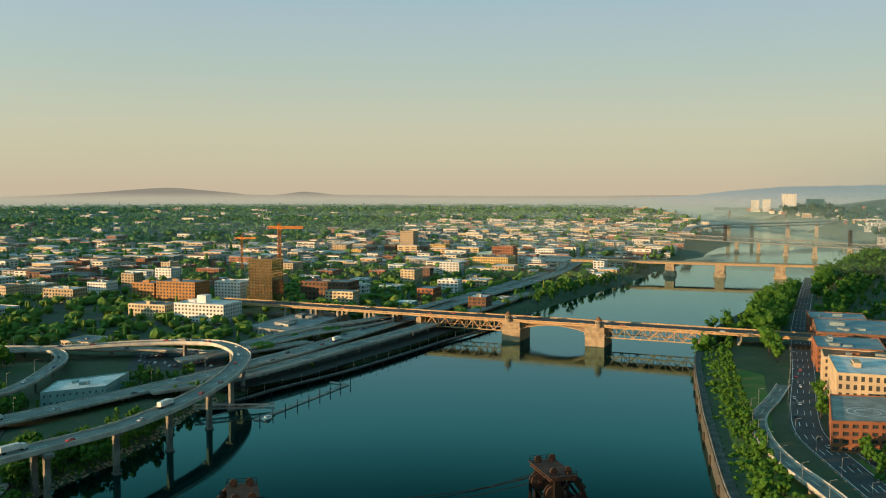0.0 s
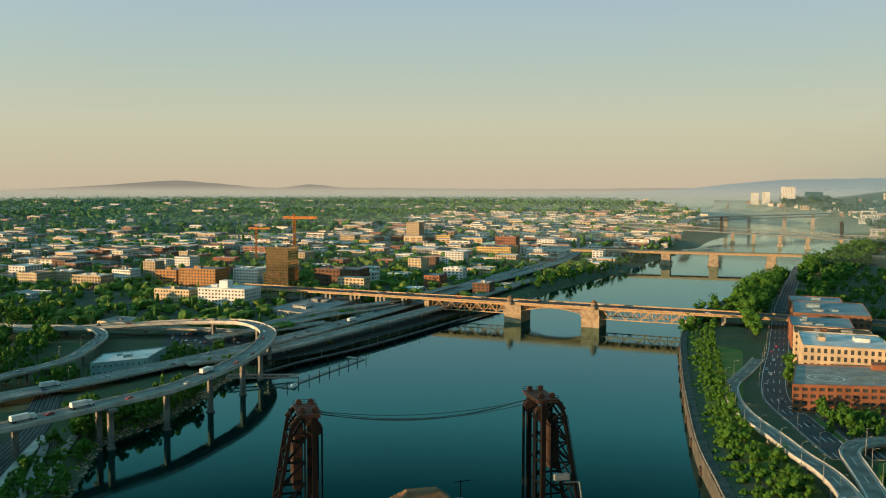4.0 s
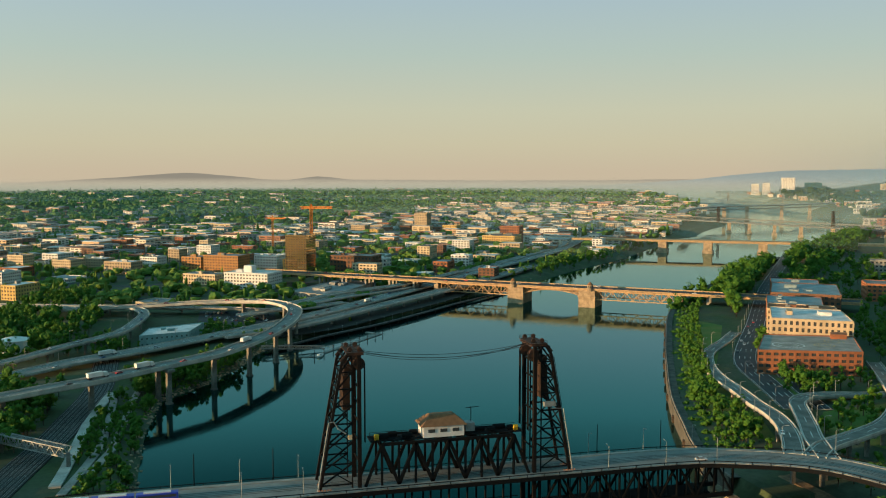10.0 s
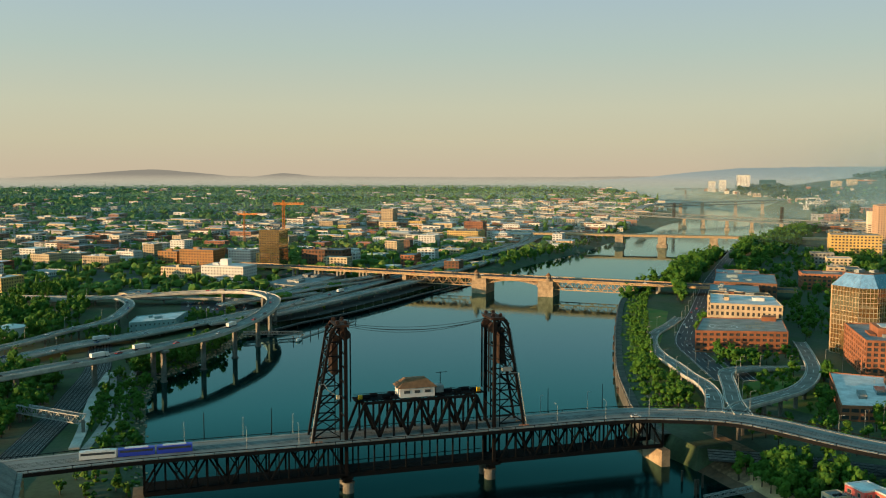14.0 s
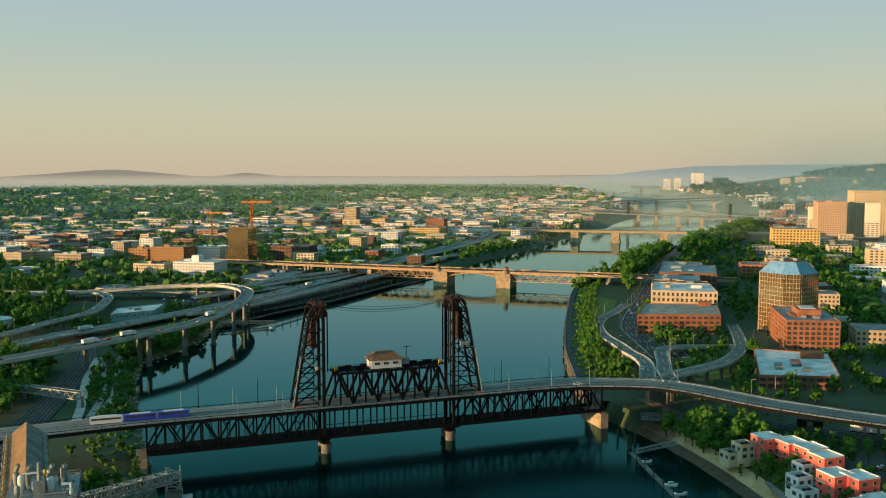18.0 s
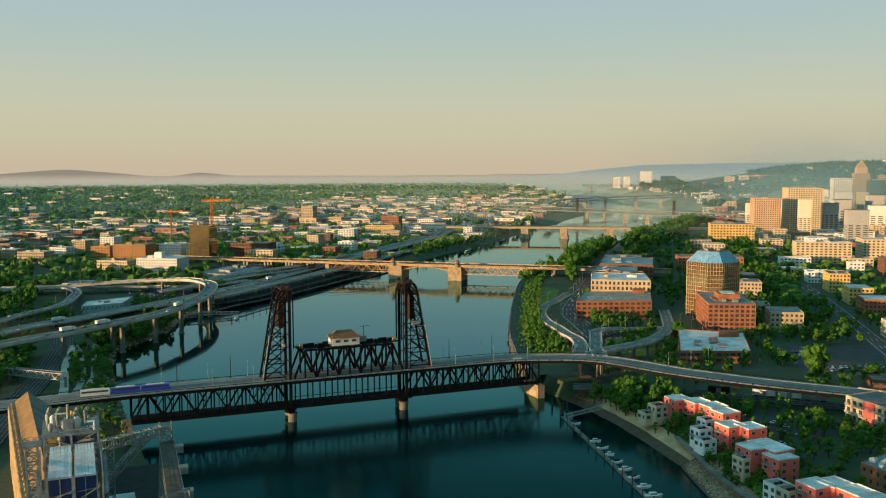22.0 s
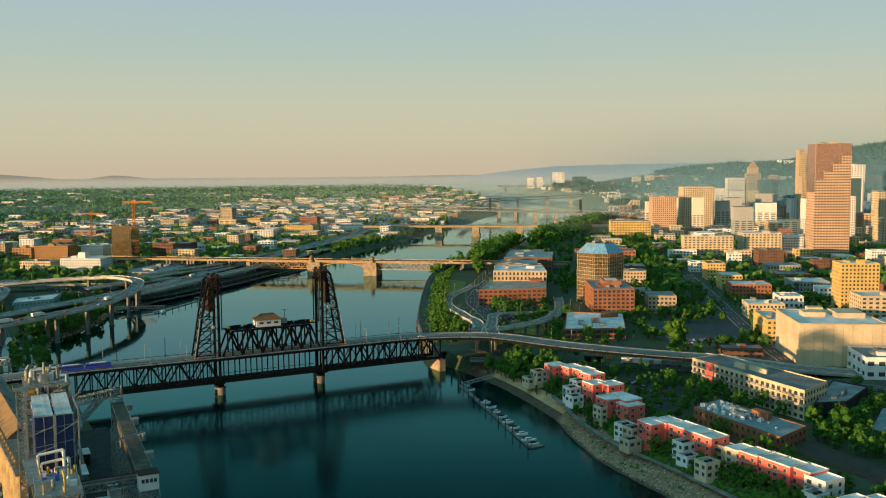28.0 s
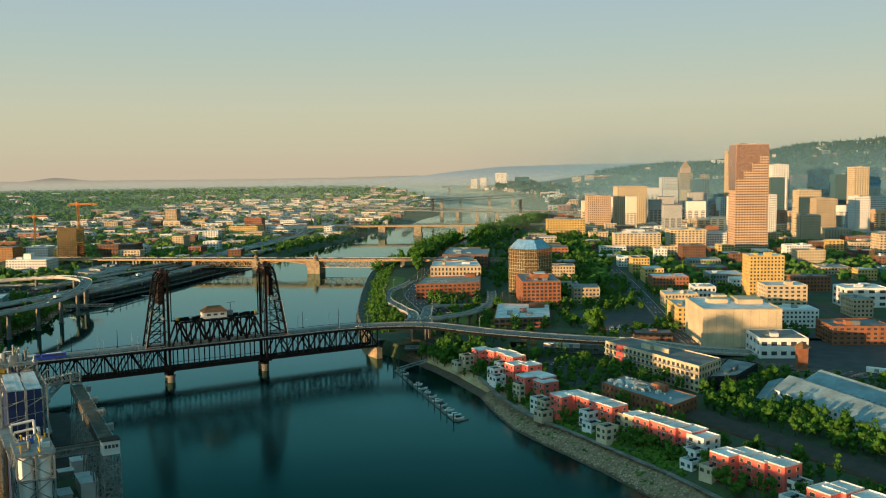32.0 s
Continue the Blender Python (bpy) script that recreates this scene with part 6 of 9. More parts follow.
g.prism([(ex(-166.4, Y0), Y0 + 0.4), (ex(-156.6, Y0), Y0 + 0.4), (ex(-156.6, Y1), Y1 - 0.4), (ex(-166.4, Y1), Y1 - 0.4)], 33.4, 34.2)
g.poly([(ex(-166.4, Y0), Y0 + 0.4, 34.2), (ex(-156.6, Y0), Y0 + 0.4, 34.2), (ex(-161.5, Y0), Y0 + 0.4, 38)])
g.poly([(ex(-156.6, Y1), Y1 - 0.4, 34.2), (ex(-166.4, Y1), Y1 - 0.4, 34.2), (ex(-161.5, Y1), Y1 - 0.4, 38)])
g.ob("gallery_wall", CONCRETE_D, el_t)
for xe in (-166.8, -156.2):
    for k in range(24):
        y0, y1 = Y0 + 126 * k / 24, Y0 + 126 * (k + 1) / 24 - 0.08
        lift = 0.08 if k % 2 else 0.0
        q = [(ex(xe, y0), y0, 34.0 + lift), (ex(xe, y1), y1, 34.0 + lift), (ex(-161.5, y1), y1, 38.2 + lift), (ex(-161.5, y0), y0, 38.2 + lift)]
        g = Geo()
        g.poly(q if xe > -160 else q[::-1])
        g.poly([(v[0], v[1], v[2] - 0.25) for v in (q[::-1] if xe > -160 else q)])
        # sunlight and shade as colour: brown on the sun side, grey on the other
        g.ob("roof_sheet", GAL_ROOF_LIT if xe < -160 else CONCRETE_D, el_t)
for k in range(28):
    y = -52 - 5.7 * k
    g = Geo()
    g.box((ex(-168.4, y), y, 34.4), (1.1, 1.5, 2.0))
    g.tube((ex(-168.4, y), y, 35.4), (ex(-168.4, y), y, 36.2), 0.5, 0.2, 8)
    g.ob("roof_vent", CORR, el_t)

hh = thing("head_house", "blue clad grain tower wrapped in pale pipes and platforms", "tower")
BX0, BX1, BY0, BY1, BZ1 = -148.0, -136.3, -231.0, -208.0, 56.6
for x0, x1 in ((BX0, -142.3), (-141.5, BX1)):
    g = Geo()
    g.prism([(x0, BY0), (x1, BY0), (x1, BY1), (x0, BY1)], 10, BZ1)
    g.ob("blue_wall", BLUE, hh)
    g = Geo()
    g.prism([(x0 - 0.15, BY0 - 0.15), (x1 + 0.15, BY0 - 0.15), (x1 + 0.15, BY1 + 0.15), (x0 - 0.15, BY1 + 0.15)], BZ1 + 0.01, BZ1 + 0.4)
    g.ob("roof", ROOF_W, hh)
for x, w in ((BX0 - 0.3, 0.35), (-141.9, 0.9), (BX1 + 0.3, 0.35), (-145.2, 0.2), (-138.9, 0.2)):
    g = Geo()
    g.beam((x, BY0 - 0.3, 10), (x, BY0 - 0.3, BZ1 + 0.6), w)
    g.ob("corner_trim", STEEL_G, hh)
for z in (34, 40.5, 46.5, 52):
    g = Geo()
    g.beam((BX0, BY0 - 0.28, z), (BX1, BY0 - 0.28, z + 1.2), 0.16)
    g.ob("wall_rail", STEEL_G, hh)


def gangway(x0, y0, x1, y1, z, mat=None):
    """A grating floor with handrails."""
    g = Geo()
    g.prism([(x0, y0), (x1, y0), (x1, y1), (x0, y1)], z, z + 0.25)
    g.ob("platform", mat or STEEL_G, hh)
    for (a, b) in (((x0, y0), (x1, y0)), ((x1, y0), (x1, y1)), ((x0, y1), (x1, y1)), ((x0, y0), (x0, y1))):
        g = Geo()
        for h in (0.6, 1.2):
            g.beam((*a, z + h), (*b, z + h), 0.12)
        for i in range(7):
            p = Vector((*a, z)).lerp(Vector((*b, z)), i / 6)
            g.beam(p, p + Vector((0, 0, 1.2)), 0.12)
        g.ob("handrail", STEEL_G, hh)


def frame_tower(x0, y0, x1, y1, z0, z1, step):
    for x in (x0, (x0 + x1) / 2, x1):
        for y in (y0, y1):
            g = Geo()
            g.beam((x, y, z0), (x, y, z1), 0.55)
            g.ob("column", STEEL_G, hh)
    z = z0
    while z + step <= z1:
        for p, q in (((x0, y0), (x1, y0)), ((x1, y0), (x1, y1)), ((x0, y0), (x0, y1)), ((x0, y1), (x1, y1))):
            g = Geo()
            g.beam((*p, z), (*q, z + step), 0.3)
            g.ob("brace", STEEL_G, hh)
            g = Geo()
            g.beam((*q, z), (*p, z + step), 0.3)
            g.ob("brace", STEEL_G, hh)
            g = Geo()
            g.beam((*p, z), (*q, z), 0.4)
            g.ob("girder", STEEL_G, hh)
        z += step


# open steel tower behind the blue house, and the lower one in front over the steel silos
frame_tower(-149.5, -207, -135, -190, 4, 62, 7.25)
frame_tower(-150, -280, -138.6, -262, 4, 45, 8.2)
for z in (47, 52, 57.5, 61.5):
    gangway(-150, -207.4, -134.6, -189.6, z)
gangway(-150.4, -281, -138.2, -262, 45.2)
gangway(-150.4, -262, -136.2, -232.5, 37.5)
gangway(-152, -262, -148.4, -232, 43.5)
for x in (-147.2, -141.9):
    g = Geo()
    g.tube((x, -277.5, 3), (x, -277.5, 43.6), 2.45, 2.45, 20)
    g.tube((x, -277.5, 43.6), (x, -277.5, 45), 2.45, 0.8, 20)
    g.ob("steel_silo", WHITE, hh)
    for z in (12, 20, 28, 36):
        g = Geo()
        g.tube((x, -277.5, z), (x, -277.5, z + 0.3), 2.55, 2.55, 20)
        g.ob("silo_hoop", STEEL_G, hh)
lattice_mast(hh, "stair_tower", (-151.7, -229, 2), (-151.7, -229, 66), 2.8, 26, STEEL_G, 0.28)
gangway(-154, -231.5, -149, -226, 66)
# outer frame round the blue house, its sloped apron, diagonal struts and a mid stair
for x in (-150.6, -134.6):
    for y in (-233, -222, -211):
        g = Geo()
        g.beam((x, y, 4), (x, y, 58.5), 0.45)
        g.ob("outer_column", STEEL_G, hh)
for z in (22, 30, 44, 50.5, 58.3):
    for x in (-150.6, -134.6):
        g = Geo()
        g.beam((x, -233, z), (x, -208, z), 0.32)
        g.ob("outer_girder", STEEL_G, hh)
        g = Geo()
        g.beam((x, -233, z), (x, -221, z - 6.4), 0.24)
        g.beam((x, -221, z - 6.4), (x, -210, z), 0.24)
        g.ob("outer_brace", STEEL_G, hh)
for x0, x1 in ((BX0, -142.3), (-141.5, BX1)):
    for j in range(6):
        g = Geo()
        xa, xb = x0 + (x1 - x0) * j / 6 + 0.05, x0 + (x1 - x0) * (j + 1) / 6 - 0.05
        g.poly([(xa, BY0 - 0.2, BZ1 + 0.5), (xb, BY0 - 0.2, BZ1 + 0.5), (xb, BY1, BZ1 + 2.4), (xa, BY1, BZ1 + 2.4)])
        g.poly([(xa, BY1, BZ1 + 2.2), (xb, BY1, BZ1 + 2.2), (xb, BY0 - 0.2, BZ1 + 0.42), (xa, BY0 - 0.2, BZ1 + 0.42)])
        g.ob("roof_sheet", ROOF_W, hh)
for x0, z0, x1, z1 in ((-150.4, 50.5, -141.8, 53.4), (-141.8, 50.2, -134.8, 54.0), (-150.4, 44, -142, 46.4), (-149, 31, -141.9, 36.5), (-141.9, 36.5, -135, 31)):
    g = Geo()
    g.beam((x0, BY0 - 0.9, z0), (x1, BY0 - 0.9, z1), 0.26)
    g.ob("strut", STEEL_G, hh)
for k in range(9):
    g = Geo()
    z = 8 + 6.2 * k
    y0, y1 = (-231, -212) if k % 2 else (-212, -231)
    g.beam((-133.6, y0, z), (-133.6, y1, z + 6.0), 0.9, 0.25)
    g.ob("stair_flight", STEEL_G, hh)
# machinery: cyclones, spouts, blowers and pipe runs
rr = random.Random(11)
DECKS = [((-149, -206, -136, -191), (47.3, 52.3, 57.8, 61.8), 70), ((-149.5, -261, -137, -234), (37.8,), 46), ((-150, -280, -139, -263), (45.5,), 9)]
YEL = material("machine_yellow", (0.62, 0.40, 0.03), 0.5)
BLUE_M = material("machine_blue", (0.02, 0.07, 0.34), 0.4)
for (x0, y0, x1, y1), zs, n in DECKS:
    for i in range(n):
        x, y, z = rr.uniform(x0 + 1, x1 - 1), rr.uniform(y0 + 1, y1 - 1), rr.choice(zs)
        g = Geo()
        k = rr.random()
        if k < 0.32:
            r, h = rr.uniform(0.35, 0.8), rr.uniform(1.8, 4.0)
            g.tube((x, y, z), (x, y, z + h * 0.45), r * 0.3, r, 12)
            g.tube((x, y, z + h * 0.45), (x, y, z + h), r, r, 12)
            g.tube((x, y, z + h), (x, y, z + h + 0.5), r, r * 0.4, 12)
            g.ob("cyclone", rr.choice((STEEL_G, STEEL_G, WHITE)), hh)
        elif k < 0.55:
            sx, sy, sz = rr.uniform(1, 2.6), rr.uniform(1, 2.4), rr.uniform(1.2, 2.6)
            g.box((x, y, z + sz / 2), (sx, sy, sz))
            g.box((x, y, z + sz + 0.12), (sx + 0.2, sy + 0.2, 0.24))
            g.ob("machine", rr.choice((WHITE, STEEL_G, BLUE_M, YEL, BLUE_M)), hh)
        else:
            p = Vector((x, y, z + 0.6))
            r = rr.uniform(0.22, 0.45)
            pts = [p]
            for j in range(4):
                q = pts[-1] + Vector(rr.choice(((rr.uniform(-6, 6), 0, 0), (0, rr.uniform(-6, 6), 0), (0, 0, rr.uniform(1, 4)))))
                q.x, q.y = min(x1, max(x0, q.x)), min(y1, max(y0, q.y))
                q.z = min(zs[-1] + 5, max(z + 0.5, q.z))
                if (q - pts[-1]).length > 0.6:
                    pts.append(q)
            g.pipe(pts if len(pts) > 1 else [p, p + Vector((0, 0, 2))], r, 8)
            g.ob("pipe", rr.choice((WHITE, STEEL_G, STEEL_G, YEL, WHITE)), hh)
for x0, x1, zt in ((-147.6, -139.8, 44.5), (-146.8, -138.2, 41.5)):
    g = Geo()
    g.tube((x0, -233.4, 36), (x0, -233.4, zt), 0.5, 0.5, 10)
    g.tube((x0, -233.4, zt), (x1, -233.4, zt + 0.8), 0.5, 0.5, 10)
    g.tube((x1, -233.4, zt + 0.8), (x1, -236.5, 38), 0.5, 0.5, 10)
    g.ob("main_pipe", WHITE, hh)
for k, x in enumerate((-148.5, -146, -141, -138.2)):
    g = Geo()
    g.tube((x, -198, 61.8), (x, -198, 64.2), 0.25, 0.75, 12)
    g.tube((x, -198, 64.2), (x, -198, 66.2), 0.75, 0.75, 12)
    g.tube((x, -198, 66.6), (x + 0.8, -199.5, 68.4 - 0.4 * k), 0.5, 0.5, 8)
    g.ob("head_cyclone", STEEL_G, hh)
g = Geo()
g.box((-143, -203, 63.6), (2.6, 3.0, 3.6))
g.tube((-143, -203, 65.4), (-143, -203, 69.6), 0.5, 0.4, 8)
g.ob("leg_head", STEEL_G, hh)

GAL_SHEET = material("weathered_brown_sheeting", (0.105, 0.090, 0.062), 0.85, vary=0.5, scale=0.3, fine=2.0)
cg = thing("conveyor_gallery", "grey loading gallery on a steel trestle along the water", "conveyor")
g = Geo()
GA, GB = Vector((-109.8, -131, 0)), Vector((-114.6, -240, 0))
gd = (GB - GA).normalized()
gl = smooth_line([(GA.x, GA.y, 34.2), ((GA.x + GB.x) / 2, (GA.y + GB.y) / 2, 34.2), (GB.x, GB.y, 34.2)], 9)
g.ribbon(gl, 5.6, 3.4)
g.ob("gallery", GAL_SHEET, cg)
for off in (-1.5, 0, 1.5):
    g = Geo()
    g.ribbon([p + Vector((0, 0, 0.14)) for p in gl], 1.35, 0.12, off=off)
    g.ob("roof_sheet", GAL_SHEET, cg)
for s in (-1, 1):
    g = Geo()
    g.ribbon([p + Vector((0, 0, 1.1)) for p in gl], 0.12, 0.12, off=s * 2.7)
    for p in gl:
        g.beam((p.x + s * 2.7, p.y, 34.2), (p.x + s * 2.7, p.y, 35.3), 0.12)
    g.ob("handrail", STEEL_G, cg)
for k in range(13):
    c = GA.lerp(GB, (k + 0.3) / 13)
    for s in (-1, 1):
        g = Geo()
        g.beam((c.x + s * 4.2, c.y, -3), (c.x + s * 2.6, c.y, 31), 0.38)
        g.ob("trestle_leg", STEEL_G, cg)
    for z in (3, 10, 17, 24):
        wv = 4.2 - 1.6 * z / 31
        for s in (-1, 1):
            g = Geo()
            g.beam((c.x - s * wv, c.y, z), (c.x + s * (wv - 0.35), c.y, z + 7), 0.22)
            g.ob("trestle_brace", STEEL_G, cg)
        g = Geo()
        g.beam((c.x - wv, c.y, z), (c.x + wv, c.y, z), 0.25)
        g.ob("trestle_tie", STEEL_G, cg)
    if k < 12:
        c2 = GA.lerp(GB, (k + 1.3) / 13)
        for s in (-1, 1):
            g = Geo()
            g.beam((c.x + s * 3.4, c.y, 10), (c2.x + s * 2.9, c2.y, 24), 0.22)
            g.ob("trestle_brace", STEEL_G, cg)
    if k % 3 == 1:
        g = Geo()
        g.box((c.x + 4.2, c.y + 3, 33.4), (3.0, 3.2, 2.4))
        g.box((c.x + 4.2, c.y + 3, 34.7), (3.3, 3.5, 0.2))
        g.ob("side_cabin", STEEL_G, cg)
g = Geo()
g.box((-114.4, -243, 33.6), (6.4, 5.4, 5.4))
g.ob("end_cabin", WHITE, cg)
g = Geo()
g.box((-114.4, -243, 36.45), (7.0, 6.0, 0.3))
g.ob("cabin_roof", RUST, cg)
for dx in (-2.0, -0.7, 0.7, 2.0):
    g = Geo()
    g.box((-114.4 + dx, -245.75, 34.2), (1.0, 0.14, 1.3))
    g.ob("window", GLASS, cg)
g = Geo()
for p, q in (((-117.6, -201, 34), (-117.6, -201, 37.4)), ((-117.6, -201, 37.4), (-108.6, -196, 37.4)), ((-108.6, -196, 37.4), (-108.6, -196, 34))):
    g.tube(p, q, 0.28, 0.28, 8)
g.ob("pipe_arch", STEEL_G, cg)
lattice_mast(cg, "end_tower", (-114.4, -243, -2), (-114.4, -243, 30.8), 6.2, 8, STEEL_G, 0.36)
lattice_mast(cg, "conveyor_bridge", (-137, -140, 37.6), (-109.8, -131.5, 39.2), 3.2, 14, STEEL_G, 0.26)
lattice_mast(cg, "bridge_prop", (-134, -139, 22), (-117, -133.5, 37.4), 2.2, 9, STEEL_G, 0.28)
lattice_mast(cg, "bridge_trestle", (-131, -138, 4), (-131, -138, 36), 4.0, 7, STEEL_G, 0.3)
lattice_mast(cg, "transfer_tower", (-109.8, -129, 33), (-109.8, -129, 41), 4.4, 3, STEEL_G, 0.3)
g = Geo()
g.beam((-137, -240, 34.4), (-117.5, -238, 33.9), 2.0)
g.ob("conveyor_housing", CONCRETE_D, cg)
g = Geo()
g.beam((-137, -240, 35.55), (-117.5, -238, 35.05), 0.28)
g.beam((-137, -239.2, 35.45), (-117.5, -237.2, 34.95), 0.24)
g.ob("conveyor_ridge", RUST, cg)
lattice_mast(cg, "cross_conveyor", (-137, -240, 33), (-117.5, -238, 32.5), 2.4, 8, STEEL_G, 0.28)
wharf = thing("wharf", "dark timber wharf on piles beside the silos", "wharf")
g = Geo()
g.box((-122, -190, 4.9), (30, 250, 1.0))
g.ob("platform", material("wet_dark_timber", (0.022, 0.024, 0.022), 0.9, vary=0.5, scale=0.2, fine=2.0), wharf)
for x, y, sx, sy, h, m in ((-124, -262, 8, 12, 5, WHITE), (-128, -215, 5, 9, 4, WHITE), (-122, -285, 9, 7, 4, CONCRETE), (-129, -150, 7, 14, 6, CONCRETE_D), (-126, -120, 9, 9, 5, RUST), (-126, -243, 7, 8, 3.2, WHITE), (-130, -254, 4, 4, 6, STEEL_G), (-121, -232, 4, 7, 2.6, STEEL_G), (-128, -229, 6, 4, 4.5, WHITE), (-118.6, -211, 7, 15, 7, WHITE), (-116.4, -176, 7, 7, 5, WHITE), (-123.5, -186, 6, 5, 4, STEEL_G)):
    t = thing("wharf_shed", "small flat roofed shed on the wharf", "shed", "wharf sheds")
    g = Geo()
    g.box((x, y, 5.4 + h / 2), (sx, sy, h))
    g.ob("wall", m, t)
    g = Geo()
    g.box((x, y, 5.6 + h), (sx + 0.6, sy + 0.6, 0.4))
    g.ob("roof", ROOF_W, t)

# small plant on the wharf: tanks, ducts and hoppers
for x, y, r, h, m in ((-130, -236, 1.4, 7, STEEL_G), (-127.4, -235, 1.2, 6, WHITE), (-131, -246, 1.0, 8, STEEL_G), (-123, -249, 1.3, 3, WHITE), (-120.5, -252, 1.0, 4, RUST), (-132, -262, 1.6, 9, WHITE)):
    t = thing("hopper", "small steel hopper on the wharf", "hopper", "wharf hoppers")
    g = Geo()
    g.tube((x, y, 5.4), (x, y, 5.4 + h * 0.35), r * 0.4, r, 12)
    g.tube((x, y, 5.4 + h * 0.35), (x, y, 5.4 + h), r, r, 12)
    g.ob("shell", m, t)
    g = Geo()
    g.tube((x, y, 5.4 + h), (x, y, 5.9 + h), r * 1.05, r * 0.3, 12)
    g.ob("cap", STEEL_G, t)
for y0, y1, x in ((-262, -226, -132.8), (-270, -240, -118.5)):
    t = thing("duct", "long grey duct along the wharf", "duct", "wharf ducts")
    g = Geo()
    g.tube((x, y0, 8), (x, y1, 9.5), 0.7, 0.7, 10)
    g.ob("pipe", STEEL_G, t)
    for k in range(5):
        g = Geo()
        yy = y0 + (y1 - y0) * (k + 0.5) / 5
        g.beam((x, yy, 5.4), (x, yy, 8.2), 0.3)
        g.ob("prop", STEEL_G, t)

# ---------------------------------------------------------------- the town between the landmarks
ROADS = [(via_line, 8), (deck_line, 13)]
CLEAR = [
    (smooth_line([(-420, 150, 0), (-260, 258, 0), (-174, 331, 0), (-91, 400, 0), (4, 493, 0), (136, 656, 0), (270, 826, 0), (498, 1118, 0), (635, 1344, 0), (800, 1580, 0)], 12), 18),
    (smooth_line([(222, 100, 0), (243, 160, 0), (262, 211, 0), (298, 266, 0), (355, 343, 0), (410, 420, 0), (490, 531, 0), (620, 700, 0), (800, 930, 0)], 12), 11),
    (smooth_line([(140, -12, 0), (171, 40, 0), (188, 88, 0), (212, 163, 0), (256, 248, 0), (292, 286, 0)], 10), 6.5),
    (smooth_line([(150, -20, 0), (180, 34, 0), (213, 88, 0), (252, 112, 0), (300, 113, 0)], 10), 6.5),
    (smooth_line([(162, -2, 0), (183, 10, 0), (220, 33, 0), (253, 63, 0), (285, 100, 0), (316, 145, 0), (347, 193, 0)], 10), 6.5),
    (smooth_line([(238, -133, 0), (290, -166, 0), (325, -182, 0)], 10), 10),
    (smooth_line([(-211, 319, 0), (-154, 409, 0), (-143, 467, 0), (-153, 551, 0), (-240, 590, 0)], 10), 8),
    (smooth_line([(-330, 640, 0), (-171, 583, 0), (-73, 550, 0), (44, 560, 0)], 10), 8),
    (smooth_line([(-176, 60, 0), (-168, 114, 0), (-158, 190, 0), (-152, 260, 0), (-156, 350, 0)], 10), 10),
    (smooth_line([(-149, 108, 0), (-148.5, 182, 0), (-143, 248, 0)], 8), 4), (smooth_line([(-141, 105, 0), (-138, 170, 0), (-141, 246, 0)], 8), 3.4), (smooth_line([(-138, 96, 0), (-131, 155, 0), (-130, 218, 0), (-127, 260, 0)], 8), 3.4),
    ([Vector(bp(s, 0, 0)) for s in np.arange(-330, span + 262, 10.0)], 16),
    (smooth_line([(262, -196, 0), (293, -159, 0), (347, -70, 0), (421, 35, 0), (500, 147, 0), (590, 280, 0)], 10), 7),
    (walk_line, 5), (via_line, 7), (deck_line, 12),
]
CLEAR_P = np.array([(p.x, p.y, w) for line, w in CLEAR for p in line])


def free_of_roads(x, y, extra=0.0):
    d = np.hypot(CLEAR_P[:, 0] - x, CLEAR_P[:, 1] - y)
    return bool((d > CLEAR_P[:, 2] + extra).all())


FOOT_B = [(min(p[0] for p in q) - m, min(p[1] for p in q) - m, max(p[0] for p in q) + m, max(p[1] for p in q) + m, q, m) for q, m in FOOT]


def in_quad(q, x, y, m):
    s = 0
    for i in range(4):
        a, b = q[i], q[(i + 1) % 4]
        L = math.hypot(b[0] - a[0], b[1] - a[1]) + 1e-9
        c = ((b[0] - a[0]) * (y - a[1]) - (b[1] - a[1]) * (x - a[0])) / L
        s += c > -m
    return s == 4


def free_of_houses(x, y, extra=0.0):
    for x0, y0, x1, y1, q, m in FOOT_B:
        if x0 - extra < x < x1 + extra and y0 - extra < y < y1 + extra and in_quad(q, x, y, m + extra):
            return False
    return True


def inside(poly, x, y):
    hit = False
    for (ax, ay), (bx, by) in zip(poly, poly[1:] + poly[:1]):
        if (ay > y) != (by > y) and x < (bx - ax) * (y - ay) / (by - ay) + ax:
            hit = not hit
    return hit


def uv(x, y):
    return x * CU + y * SU, -x * SU + y * CU


# mid-distance houses on the street grid, each a thing of its own
LOT = [(279, -50), (338, -66), (381, 4), (321, 24)]
YARD = [(311, -189), (407, -135), (480, -170), (430, -300), (300, -262)]
OPEN = [
    LOT, YARD,
    [(-261, 669), (-198, 723), (-163, 530), (-179, 352), (-240, 300), (-330, 420)],     # wooded slope by the slip road
    [(-95, 570), (-25, 560), (-25, 480), (-95, 500)],                                   # parking under the ramps
    [cw(-640, 480)[:2], cw(-200, 480)[:2], cw(-200, 690)[:2], cw(-640, 690)[:2]],
    [(310, 20), (365, 5), (375, -70), (300, -90), (285, -45)],                          # car park behind the hall
]
FOOT_B.append((279, -66, 381, 24, LOT, 0.5))
FOOT_B.append((300, -300, 480, -135, YARD, 0.5))
rs = random.Random(21)
KINDS = [
    ("shop_building", "shop building", (WHITE, CREAM, BEIGE, BRICK, CREAM), 1),
    ("brick_building", "brick building", (BRICK, BRICK_D, BRICK, BEIGE), 2),
    ("apartment_building", "apartment building", (CREAM, WHITE, BEIGE, YELLOW), 3),
    ("warehouse", "warehouse", (WHITE, CONCRETE, BEIGE, TEAL, BRICK), 1),
]
